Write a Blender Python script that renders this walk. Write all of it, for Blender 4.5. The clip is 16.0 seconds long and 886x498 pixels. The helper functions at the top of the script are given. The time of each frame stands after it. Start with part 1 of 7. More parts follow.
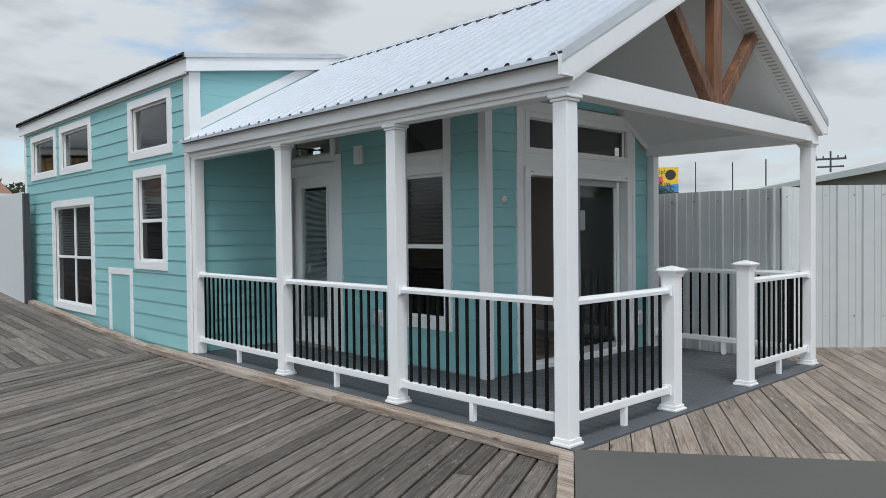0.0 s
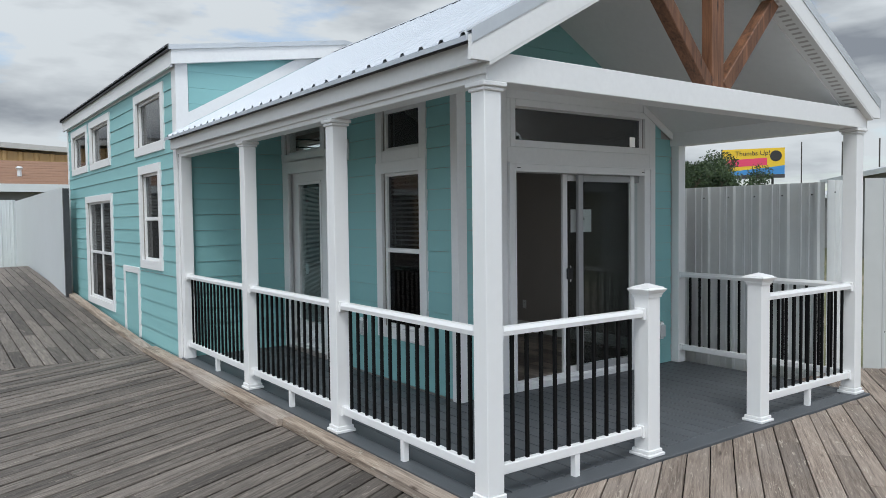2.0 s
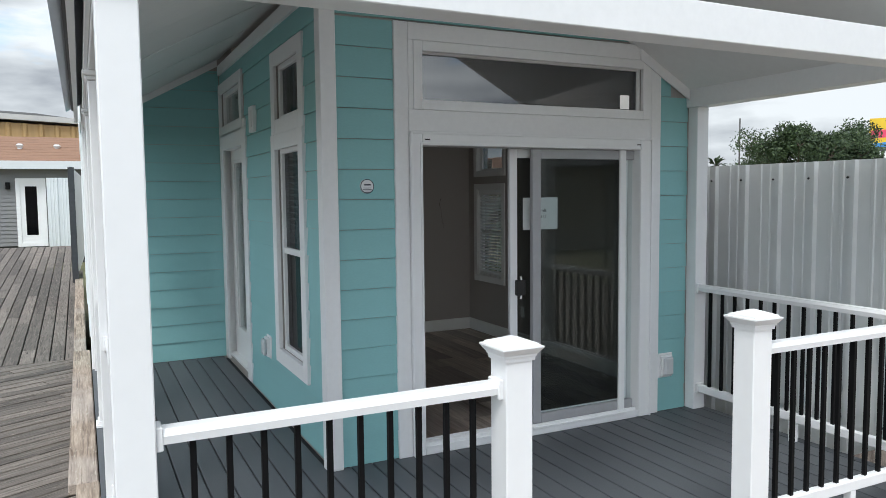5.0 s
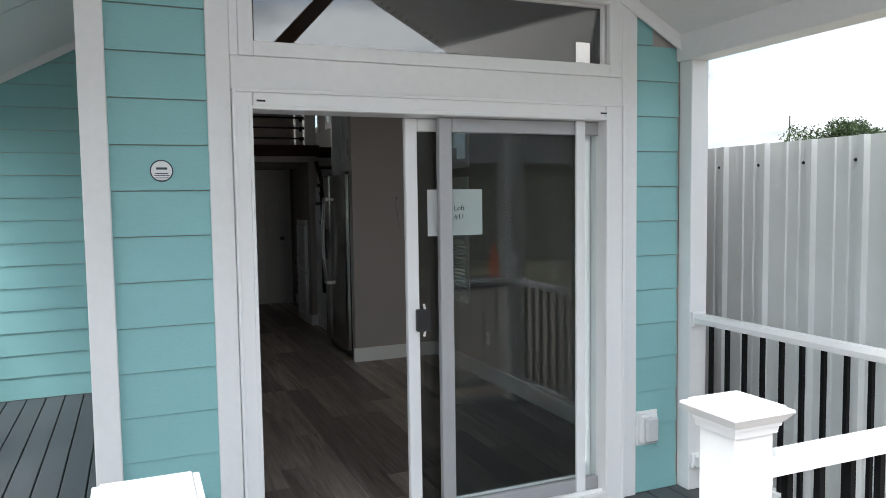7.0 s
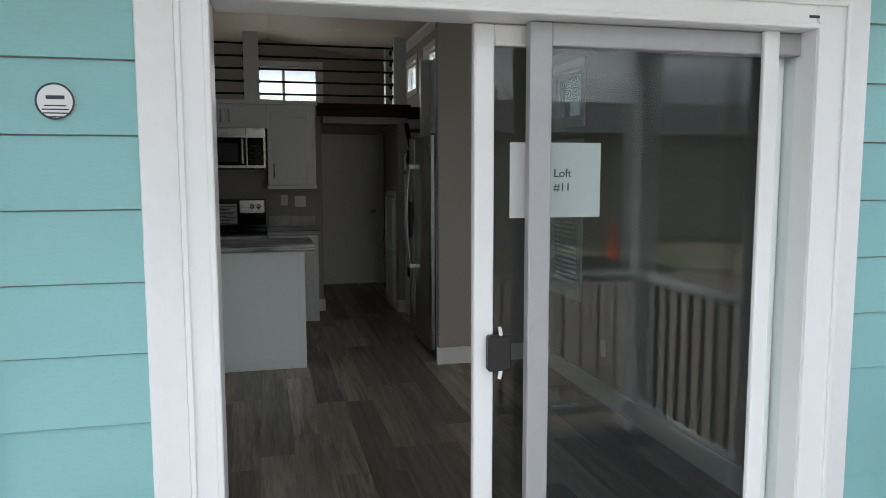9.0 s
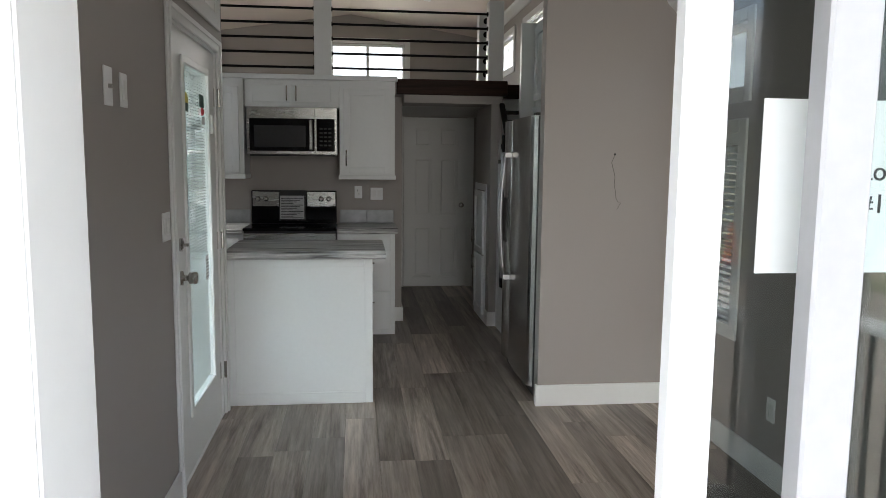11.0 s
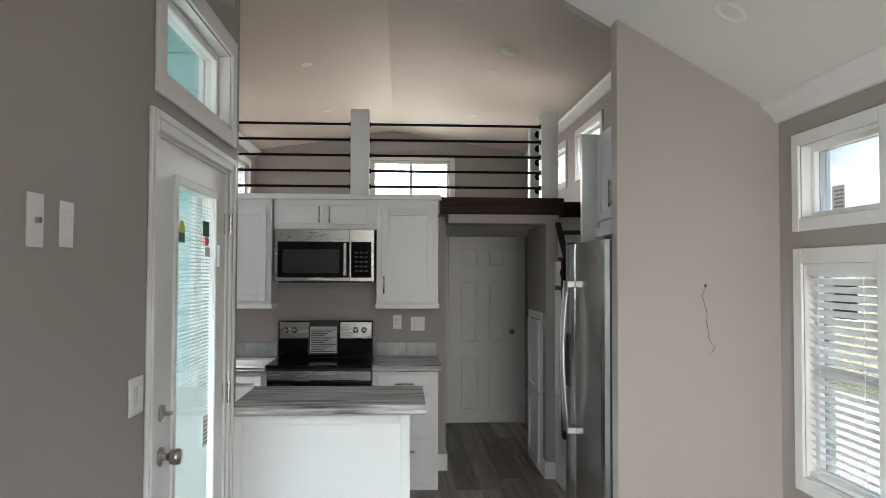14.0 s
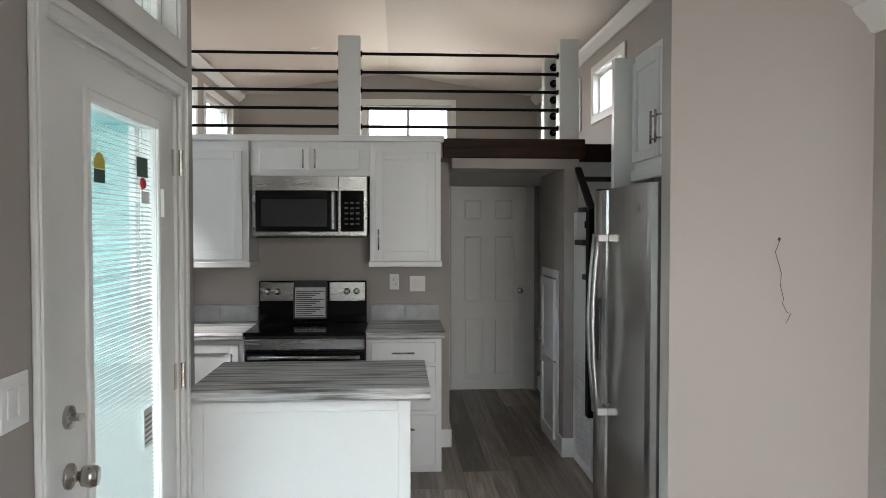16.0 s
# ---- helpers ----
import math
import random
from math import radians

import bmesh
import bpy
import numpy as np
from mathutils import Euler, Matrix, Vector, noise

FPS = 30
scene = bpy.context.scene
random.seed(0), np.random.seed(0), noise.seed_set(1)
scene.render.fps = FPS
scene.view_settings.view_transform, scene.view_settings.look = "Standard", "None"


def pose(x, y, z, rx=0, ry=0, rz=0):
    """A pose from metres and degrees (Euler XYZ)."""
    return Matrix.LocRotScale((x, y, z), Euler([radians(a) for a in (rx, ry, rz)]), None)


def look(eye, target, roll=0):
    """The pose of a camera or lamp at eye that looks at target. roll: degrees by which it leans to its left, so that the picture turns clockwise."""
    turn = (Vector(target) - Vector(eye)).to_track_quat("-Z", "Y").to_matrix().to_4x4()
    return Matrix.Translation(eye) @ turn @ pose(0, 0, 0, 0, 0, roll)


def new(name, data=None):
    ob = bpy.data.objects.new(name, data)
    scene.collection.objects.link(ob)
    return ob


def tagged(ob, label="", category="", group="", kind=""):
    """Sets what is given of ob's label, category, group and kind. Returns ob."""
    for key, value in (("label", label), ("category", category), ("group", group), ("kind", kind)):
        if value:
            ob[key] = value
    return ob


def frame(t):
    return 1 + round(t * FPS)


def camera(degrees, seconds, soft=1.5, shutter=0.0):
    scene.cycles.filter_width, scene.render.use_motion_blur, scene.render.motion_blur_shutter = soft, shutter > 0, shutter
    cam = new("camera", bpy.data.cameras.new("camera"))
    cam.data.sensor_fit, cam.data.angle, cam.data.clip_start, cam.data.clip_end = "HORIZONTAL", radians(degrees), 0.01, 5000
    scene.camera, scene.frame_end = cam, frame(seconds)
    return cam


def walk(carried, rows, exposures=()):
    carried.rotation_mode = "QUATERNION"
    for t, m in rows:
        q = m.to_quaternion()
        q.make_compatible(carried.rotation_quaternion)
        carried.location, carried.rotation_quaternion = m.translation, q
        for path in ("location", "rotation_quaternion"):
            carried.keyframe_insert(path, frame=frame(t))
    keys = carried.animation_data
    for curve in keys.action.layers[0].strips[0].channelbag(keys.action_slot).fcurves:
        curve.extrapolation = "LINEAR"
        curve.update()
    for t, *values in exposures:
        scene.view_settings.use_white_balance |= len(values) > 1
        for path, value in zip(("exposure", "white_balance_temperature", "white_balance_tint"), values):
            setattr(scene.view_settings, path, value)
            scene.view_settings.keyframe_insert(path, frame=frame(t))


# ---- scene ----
cam = camera(62.1, 16.0, soft=0.8)
EXPOSURES = [(0, 0.27, 6250, 7), (3.0, 0.36, 6250, 7), (5.0, 0.75, 6300, 7), (7.5, 1.5, 6450, 8), (8.5, 1.6, 6500, 8), (9.2, 1.82, 6500, 8), (11.4, 3.58, 6600, 9), (12.5, 3.85, 6600, 9), (13.5, 4.02, 6550, 9), (16, 4.1, 6550, 9)]
PATH = [
    (0, (-0.22, 0.005, 1.433), (1.151, 1.461, 1.389), -0.6),
    (0.5, (0.095, -0.031, 1.482), (1.436, 1.451, 1.411), -0.6),
    (1, (0.435, -0.097, 1.522), (1.732, 1.423, 1.436), -0.7),
    (1.5, (0.797, -0.175, 1.605), (2.036, 1.392, 1.518), -0.6),
    (2, (1.166, -0.15, 1.606), (2.333, 1.472, 1.521), -0.7),
    (2.5, (1.479, -0.086, 1.711), (2.576, 1.584, 1.634), -0.6),
    (3, (1.882, -0.033, 1.698), (2.908, 1.682, 1.614), -0.6),
    (3.5, (2.308, 0.04, 1.748), (3.274, 1.789, 1.656), -0.6),
    (4, (2.742, 0.257, 1.72), (3.661, 2.029, 1.607), -0.6),
    (4.5, (3.183, 0.432, 1.706), (4.075, 2.217, 1.573), -0.5),
    (5, (3.639, 0.598, 1.707), (4.518, 2.388, 1.557), -0.6),
    (5.2, (3.956, 0.839, 1.739), (4.825, 2.632, 1.571), -0.8),
    (7.5, (5.261, 1.862, 1.617), (5.977, 3.724, 1.484), -0.4),
    (8, (5.461, 2.199, 1.619), (6.101, 4.088, 1.469), -0.1),
    (8.5, (5.569, 2.565, 1.609), (6.126, 4.478, 1.431), -0.2),
    (9, (5.719, 2.907, 1.584), (6.19, 4.839, 1.376), -0.1),
    (11.3, (5.949, 4.285, 1.589), (6.154, 6.26, 1.349), 0.4),
    (11.5, (5.967, 4.398, 1.582), (6.153, 6.377, 1.355), 0.2),
    (12, (5.937, 4.618, 1.633), (6.088, 6.605, 1.463), 0.1),
    (12.5, (5.938, 4.766, 1.652), (6.072, 6.759, 1.561), 0.2),
    (13, (5.968, 4.85, 1.678), (6.088, 6.846, 1.664), 0.2),
    (13.5, (5.97, 4.871, 1.703), (6.084, 6.867, 1.744), 0.2),
    (14, (5.973, 4.888, 1.697), (6.085, 6.883, 1.761), 0.2),
    (14.5, (5.986, 4.919, 1.694), (6.101, 6.915, 1.735), 0.2),
    (15, (5.977, 5.032, 1.661), (6.095, 7.029, 1.658), 0.2),
    (15.5, (5.97, 5.307, 1.653), (6.089, 7.303, 1.617), 0.1),
    (16, (5.973, 5.641, 1.682), (6.093, 7.637, 1.624), -0.0),
]
walk(cam, [(t, look(eye, target, roll)) for t, eye, target, roll in PATH], EXPOSURES)

# ---- world, sun, exposure ----
SUN_ELEVATION, SUN_TURN = radians(58), radians(215)
world = bpy.data.worlds.new("overcast_sky")
scene.world = world
world.use_nodes = True
wn, wl = world.node_tree.nodes, world.node_tree.links
wn.clear()
w_out = wn.new("ShaderNodeOutputWorld")
w_bg = wn.new("ShaderNodeBackground")
sky = wn.new("ShaderNodeTexSky")
sky.sky_type, sky.sun_disc, sky.sun_elevation, sky.sun_rotation = "NISHITA", False, SUN_ELEVATION, SUN_TURN
w_co = wn.new("ShaderNodeTexCoord")
w_map = wn.new("ShaderNodeMapping")
w_map.inputs["Scale"].default_value = (1.0, 1.0, 3.5)
w_map.inputs["Rotation"].default_value = (0.0, 0.0, radians(172.1))
w_map.inputs["Location"].default_value = (3.52, -3.28, -1.98)
w_n1 = wn.new("ShaderNodeTexNoise")
w_n1.inputs["Scale"].default_value, w_n1.inputs["Detail"].default_value, w_n1.inputs["Roughness"].default_value = 2.6, 9.0, 0.56
w_n2 = wn.new("ShaderNodeTexNoise")
w_n2.inputs["Scale"].default_value, w_n2.inputs["Detail"].default_value = 2.2, 9.0
w_r1 = wn.new("ShaderNodeValToRGB")
w_r1.color_ramp.elements[0].position, w_r1.color_ramp.elements[1].position = 0.38, 0.48
w_r2 = wn.new("ShaderNodeValToRGB")
w_r2.color_ramp.elements[0].position, w_r2.color_ramp.elements[1].position = 0.43, 0.56
w_r2.color_ramp.elements[0].color, w_r2.color_ramp.elements[1].color = (1.75, 1.88, 2.12, 1), (4.6, 4.75, 4.9, 1)
w_mix = wn.new("ShaderNodeMix")
w_mix.data_type = "RGBA"
wl.new(w_co.outputs["Generated"], w_map.inputs["Vector"])
wl.new(w_map.outputs[0], w_n1.inputs["Vector"])
wl.new(w_map.outputs[0], w_n2.inputs["Vector"])
wl.new(w_n1.outputs["Fac"], w_r1.inputs[0])
wl.new(w_n2.outputs["Fac"], w_r2.inputs[0])
wl.new(w_r1.outputs[0], w_mix.inputs[0])
wl.new(sky.outputs[0], w_mix.inputs[6])
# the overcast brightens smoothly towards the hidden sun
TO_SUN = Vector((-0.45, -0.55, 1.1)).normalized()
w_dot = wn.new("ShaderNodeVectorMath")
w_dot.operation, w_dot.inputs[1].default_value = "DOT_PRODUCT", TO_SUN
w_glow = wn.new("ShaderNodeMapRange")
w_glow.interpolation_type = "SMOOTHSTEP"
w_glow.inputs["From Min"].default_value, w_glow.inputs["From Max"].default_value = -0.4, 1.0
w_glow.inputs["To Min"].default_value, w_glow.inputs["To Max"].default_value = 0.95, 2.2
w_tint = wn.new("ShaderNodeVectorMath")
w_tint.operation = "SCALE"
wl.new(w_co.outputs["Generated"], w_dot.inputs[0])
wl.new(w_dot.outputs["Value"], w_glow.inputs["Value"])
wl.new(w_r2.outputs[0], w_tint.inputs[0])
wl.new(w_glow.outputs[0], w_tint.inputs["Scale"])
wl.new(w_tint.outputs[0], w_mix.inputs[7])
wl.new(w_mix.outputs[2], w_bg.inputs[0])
w_bg.inputs[1].default_value = 0.125
wl.new(w_bg.outputs[0], w_out.inputs[0])

sun_data = bpy.data.lights.new("sun", "SUN")
sun_data.energy, sun_data.angle, sun_data.color = 1.5, radians(20), (1.0, 0.985, 0.96)
sun = new("sun", sun_data)
sun.matrix_world = look((0, 0, 20), Vector((0, 0, 20)) - TO_SUN)

# daylight standing in the window openings
def window_light(name, place, aim, width, height, watts):
    data = bpy.data.lights.new(name, "AREA")
    data.shape, data.size, data.size_y, data.energy, data.color = "RECTANGLE", width, height, watts, (1.0, 0.955, 0.90)
    data.spread = radians(95)
    lamp = new(name, data)
    lamp.matrix_world = look(place, aim)
    return lamp


window_light("window_daylight", (6.51, 5.0, 2.455), (6.62, 6.0, 2.08), 1.75, 0.28, 0.3)
window_light("door_daylight", (6.98, 5.06, 1.05), (7.75, 8.5, 1.1), 0.75, 1.75, 0.95)
window_light("window_daylight", (6.105, 15.90, 2.99), (6.105, 14.0, 2.9), 1.1, 0.7, 0.8)
window_light("window_daylight", (7.985, 12.31, 2.975), (6.0, 12.31, 2.9), 0.9, 0.38, 0.45)
window_light("window_daylight", (7.985, 13.83, 2.975), (6.0, 13.83, 2.9), 0.9, 0.38, 0.45)

# ---- helpers of this scene ----
HOME = {}


def thing(name, loc, label="", category="", group="", kind=""):
    ob = new(name)
    ob.location = loc
    ob.empty_display_size = 0.1
    HOME[ob] = Vector(loc)
    return tagged(ob, label, category, group, kind)


def finish(bm, bevel=0.0, segments=1):
    if bevel:
        bmesh.ops.bevel(bm, geom=bm.edges[:], offset=bevel, segments=segments, affect="EDGES", profile=0.6)
    bmesh.ops.recalc_face_normals(bm, faces=bm.faces[:])


def part(name, bm, material, parent=None, label="", bevel=0.0, smooth=False, segments=1):
    finish(bm, bevel, segments)
    me = bpy.data.meshes.new(name)
    bm.to_mesh(me)
    bm.free()
    if smooth:
        me.polygons.foreach_set("use_smooth", [True] * len(me.polygons))
    me.materials.append(material)
    ob = new(name, me)
    if parent is not None:
        ob.parent = parent
        if parent in HOME:
            ob.matrix_parent_inverse = Matrix.Translation(-HOME[parent])
    if label:
        ob["label"] = label
    return ob


def setting(name, bm, material, label="", category="", bevel=0.0, kind="structure"):
    return tagged(part(name, bm, material, None, bevel=bevel), label, category, "", kind)


FACES = ((0, 1, 3, 2), (4, 6, 7, 5), (0, 4, 5, 1), (2, 3, 7, 6), (0, 2, 6, 4), (1, 5, 7, 3))


def box(bm, x0, y0, z0, x1, y1, z1, m=None):
    vs = [Vector((x, y, z)) for x in (x0, x1) for y in (y0, y1) for z in (z0, z1)]
    vs = [bm.verts.new(m @ v if m is not None else v) for v in vs]
    for f in FACES:
        bm.faces.new([vs[i] for i in f])
    return vs


def boxes(*rows, m=None):
    bm = bmesh.new()
    for r in rows:
        box(bm, *r, m=m)
    return bm


def prism(bm, pts, to3, n0, n1):
    """A flat outline pts (u, v), drawn out from n0 to n1 by the map to3(u, v, n)."""
    a = [bm.verts.new(to3(u, v, n0)) for u, v in pts]
    b = [bm.verts.new(to3(u, v, n1)) for u, v in pts]
    bm.faces.new(a)
    bm.faces.new(b[::-1])
    for i in range(len(pts)):
        j = (i + 1) % len(pts)
        bm.faces.new((a[i], a[j], b[j], b[i]))
    return bm


def tube(bm, a, b, r, r2=None, sides=12):
    a, b = Vector(a), Vector(b)
    r2 = r if r2 is None else r2
    q = (b - a).to_track_quat("Z", "Y").to_matrix()
    rings = []
    for p, rad in ((a, r), (b, r2)):
        rings.append([bm.verts.new(p + q @ Vector((rad * math.cos(2 * math.pi * i / sides), rad * math.sin(2 * math.pi * i / sides), 0))) for i in range(sides)])
    for i in range(sides):
        j = (i + 1) % sides
        bm.faces.new((rings[0][i], rings[0][j], rings[1][j], rings[1][i]))
    bm.faces.new(rings[0][::-1])
    bm.faces.new(rings[1])
    return bm


def lathe(bm, centre, axis, rows, sides=16):
    """Rows of (distance along axis, radius)."""
    q = Vector(axis).to_track_quat("Z", "Y").to_matrix()
    rings = []
    for d, rad in rows:
        rings.append([bm.verts.new(Vector(centre) + q @ Vector((rad * math.cos(2 * math.pi * i / sides), rad * math.sin(2 * math.pi * i / sides), d))) for i in range(sides)])
    for r0, r1 in zip(rings, rings[1:]):
        for i in range(sides):
            j = (i + 1) % sides
            bm.faces.new((r0[i], r0[j], r1[j], r1[i]))
    bm.faces.new(rings[0][::-1])
    bm.faces.new(rings[-1])
    return bm


def sweep(bm, pts, r, sides=10):
    """A rod of even thickness along a line of points."""
    pts = [Vector(p) for p in pts]
    rings = []
    for i, p in enumerate(pts):
        d = (pts[min(i + 1, len(pts) - 1)] - pts[max(i - 1, 0)]).normalized()
        side = d.cross(Vector((0.31, 0.95, 0.07))).normalized()
        up = d.cross(side)
        rings.append([bm.verts.new(p + side * r * math.cos(2 * math.pi * k / sides) + up * r * math.sin(2 * math.pi * k / sides)) for k in range(sides)])
    for a, b in zip(rings, rings[1:]):
        for k in range(sides):
            j = (k + 1) % sides
            bm.faces.new((a[k], a[j], b[j], b[k]))
    bm.faces.new(rings[0][::-1])
    bm.faces.new(rings[-1])
    return bm


# walls as planes: along (u), up (z) and out (n)
def facing_left(plane):
    return lambda u, z, n: Vector((plane - n, u, z))


def facing_front(plane):
    return lambda u, z, n: Vector((u, plane - n, z))


def facing_right(plane):
    return lambda u, z, n: Vector((plane + n, u, z))


def wbox(bm, w, u0, u1, z0, z1, n0, n1):
    vs = [bm.verts.new(w(u, z, n)) for u in (u0, u1) for z in (z0, z1) for n in (n0, n1)]
    for f in FACES:
        bm.faces.new([vs[i] for i in f])
    return bm


def wframe(w, u0, u1, z0, z1, width, n0, n1, bottom=None):
    """Four boards round an opening, butted end to end."""
    b = width if bottom is None else bottom
    bm = bmesh.new()
    wbox(bm, w, u0, u0 + width, z0, z1, n0, n1)
    wbox(bm, w, u1 - width, u1, z0, z1, n0, n1)
    wbox(bm, w, u0 + width, u1 - width, z1 - width, z1, n0, n1)
    if b:
        wbox(bm, w, u0 + width, u1 - width, z0, z0 + b, n0, n1)
    return bm


def holed(w, u0, u1, z0, z1, n0, n1, holes):
    """A wall with openings that go through it."""
    bm = bmesh.new()
    zs = sorted({z0, z1, *[min(max(h[k], z0), z1) for h in holes for k in (2, 3)]})
    for a, b in zip(zs, zs[1:]):
        mid = (a + b) / 2
        cuts = sorted((h[0], h[1]) for h in holes if h[2] < mid < h[3])
        at = u0
        for c, d in cuts:
            if c > at:
                wbox(bm, w, at, c, a, b, n0, n1)
            at = max(at, d)
        if at < u1:
            wbox(bm, w, at, u1, a, b, n0, n1)
    return bm


LAP = 0.186


def siding(parent, w, u0, u1, z0, z1, holes, material, top=None, datum=0.0, ends=None):
    """Lap siding, one board after the other; top(z) narrows a row to a (u0, u1) under a sloping roof."""
    k = math.floor((z0 - datum) / LAP)
    while datum + k * LAP < z1:
        lo, hi = max(z0, datum + k * LAP), min(z1, datum + (k + 1) * LAP)
        zs = sorted({lo, hi, *[h[i] for h in holes for i in (2, 3) if lo < h[i] < hi]})
        for a, b in zip(zs, zs[1:]):
            if b - a < 0.012:
                continue
            mid = (a + b) / 2
            e0, e1 = (u0, u1) if top is None else top(a, b)
            at = e0
            for c, d in sorted((h[0], h[1]) for h in holes if h[2] < mid < h[3]) + [(e1, e1)]:
                end = min(c, e1)
                if end - at > 0.012:
                    na = 0.016 - 0.011 * (a - datum - k * LAP) / LAP
                    nb = 0.016 - 0.011 * (b - datum - k * LAP) / LAP
                    gap = 0.004 if a <= lo + 1e-6 else 0.0
                    bm = bmesh.new()
                    if top is None:
                        ua, ub = (at, end), (at, end)
                    else:
                        la, lb = top(a, a), top(b, b)
                        ua = (max(at, la[0]) if at == e0 else at, min(end, la[1]) if end == e1 else end)
                        ub = (max(at, lb[0]) if at == e0 else at, min(end, lb[1]) if end == e1 else end)
                        if ub[1] - ub[0] < 0.003:
                            ub = (ua[0], ua[0] + 0.003) if end == e1 and at != e0 else (ub[0], ub[0] + 0.003)
                    vs = [bm.verts.new(w(*q)) for q in ((ua[0], a + gap, 0.001), (ua[1], a + gap, 0.001), (ua[1], a + gap, na), (ua[0], a + gap, na),
                                                        (ub[0], b, 0.001), (ub[1], b, 0.001), (ub[1], b, nb), (ub[0], b, nb))]
                    for f in ((0, 1, 2, 3), (4, 7, 6, 5), (0, 4, 5, 1), (2, 6, 7, 3), (1, 5, 6, 2), (0, 3, 7, 4)):
                        bm.faces.new([vs[i] for i in f])
                    part("siding_board", bm, material, parent)
                at = max(at, d)
        k += 1


# ---- materials ----
def mat(name, colour, rough=0.5, metal=0.0, vary=0.12, grain=40.0, coarse=1.5, bump=0.06, stretch=(1, 1, 1), per_piece=0.0, coat=0.0, dark=None, dark_at=(0.55, 0.75)):
    """Paint, plastic, metal or stone: base colour, varied at two scales, with a fine relief."""
    m = bpy.data.materials.new(name)
    m.use_nodes = True
    n, l = m.node_tree.nodes, m.node_tree.links
    p = n["Principled BSDF"]
    p.inputs["Roughness"].default_value, p.inputs["Metallic"].default_value = rough, metal
    p.inputs["Coat Weight"].default_value = coat
    co, mp = n.new("ShaderNodeTexCoord"), n.new("ShaderNodeMapping")
    mp.inputs["Scale"].default_value = stretch
    l.new(co.outputs["Object"], mp.inputs["Vector"])
    big, fine = n.new("ShaderNodeTexNoise"), n.new("ShaderNodeTexNoise")
    big.inputs["Scale"].default_value, big.inputs["Detail"].default_value = coarse, 4
    fine.inputs["Scale"].default_value, fine.inputs["Detail"].default_value = grain, 5
    l.new(mp.outputs[0], big.inputs["Vector"])
    l.new(mp.outputs[0], fine.inputs["Vector"])
    add = n.new("ShaderNodeMath")
    add.operation = "ADD"
    l.new(big.outputs["Fac"], add.inputs[0])
    l.new(fine.outputs["Fac"], add.inputs[1])
    value = n.new("ShaderNodeMapRange")
    value.inputs["From Min"].default_value, value.inputs["From Max"].default_value = 0.6, 1.4
    value.inputs["To Min"].default_value, value.inputs["To Max"].default_value = 1 - vary, 1 + vary
    l.new(add.outputs[0], value.inputs["Value"])
    hue = n.new("ShaderNodeHueSaturation")
    hue.inputs["Color"].default_value = (*colour, 1)
    last = value.outputs[0]
    if per_piece:
        info = n.new("ShaderNodeObjectInfo")
        pr = n.new("ShaderNodeMapRange")
        pr.inputs["To Min"].default_value, pr.inputs["To Max"].default_value = 1 - per_piece, 1 + per_piece
        l.new(info.outputs["Random"], pr.inputs["Value"])
        mul = n.new("ShaderNodeMath")
        mul.operation = "MULTIPLY"
        l.new(last, mul.inputs[0])
        l.new(pr.outputs[0], mul.inputs[1])
        last = mul.outputs[0]
    l.new(last, hue.inputs["Value"])
    col = hue.outputs[0]
    if dark is not None:
        ramp = n.new("ShaderNodeMapRange")
        ramp.inputs["From Min"].default_value, ramp.inputs["From Max"].default_value = dark_at
        l.new(big.outputs["Fac"], ramp.inputs["Value"])
        mx = n.new("ShaderNodeMix")
        mx.data_type = "RGBA"
        mx.inputs[7].default_value = (*dark, 1)
        l.new(ramp.outputs[0], mx.inputs[0])
        l.new(col, mx.inputs[6])
        col = mx.outputs[2]
    l.new(col, p.inputs["Base Color"])
    rr = n.new("ShaderNodeMapRange")
    rr.inputs["To Min"].default_value, rr.inputs["To Max"].default_value = max(rough - 0.08, 0.02), min(rough + 0.08, 1)
    l.new(fine.outputs["Fac"], rr.inputs["Value"])
    l.new(rr.outputs[0], p.inputs["Roughness"])
    if bump:
        b = n.new("ShaderNodeBump")
        b.inputs["Strength"].default_value, b.inputs["Distance"].default_value = bump, 0.01
        l.new(fine.outputs["Fac"], b.inputs["Height"])
        l.new(b.outputs[0], p.inputs["Normal"])
    return m


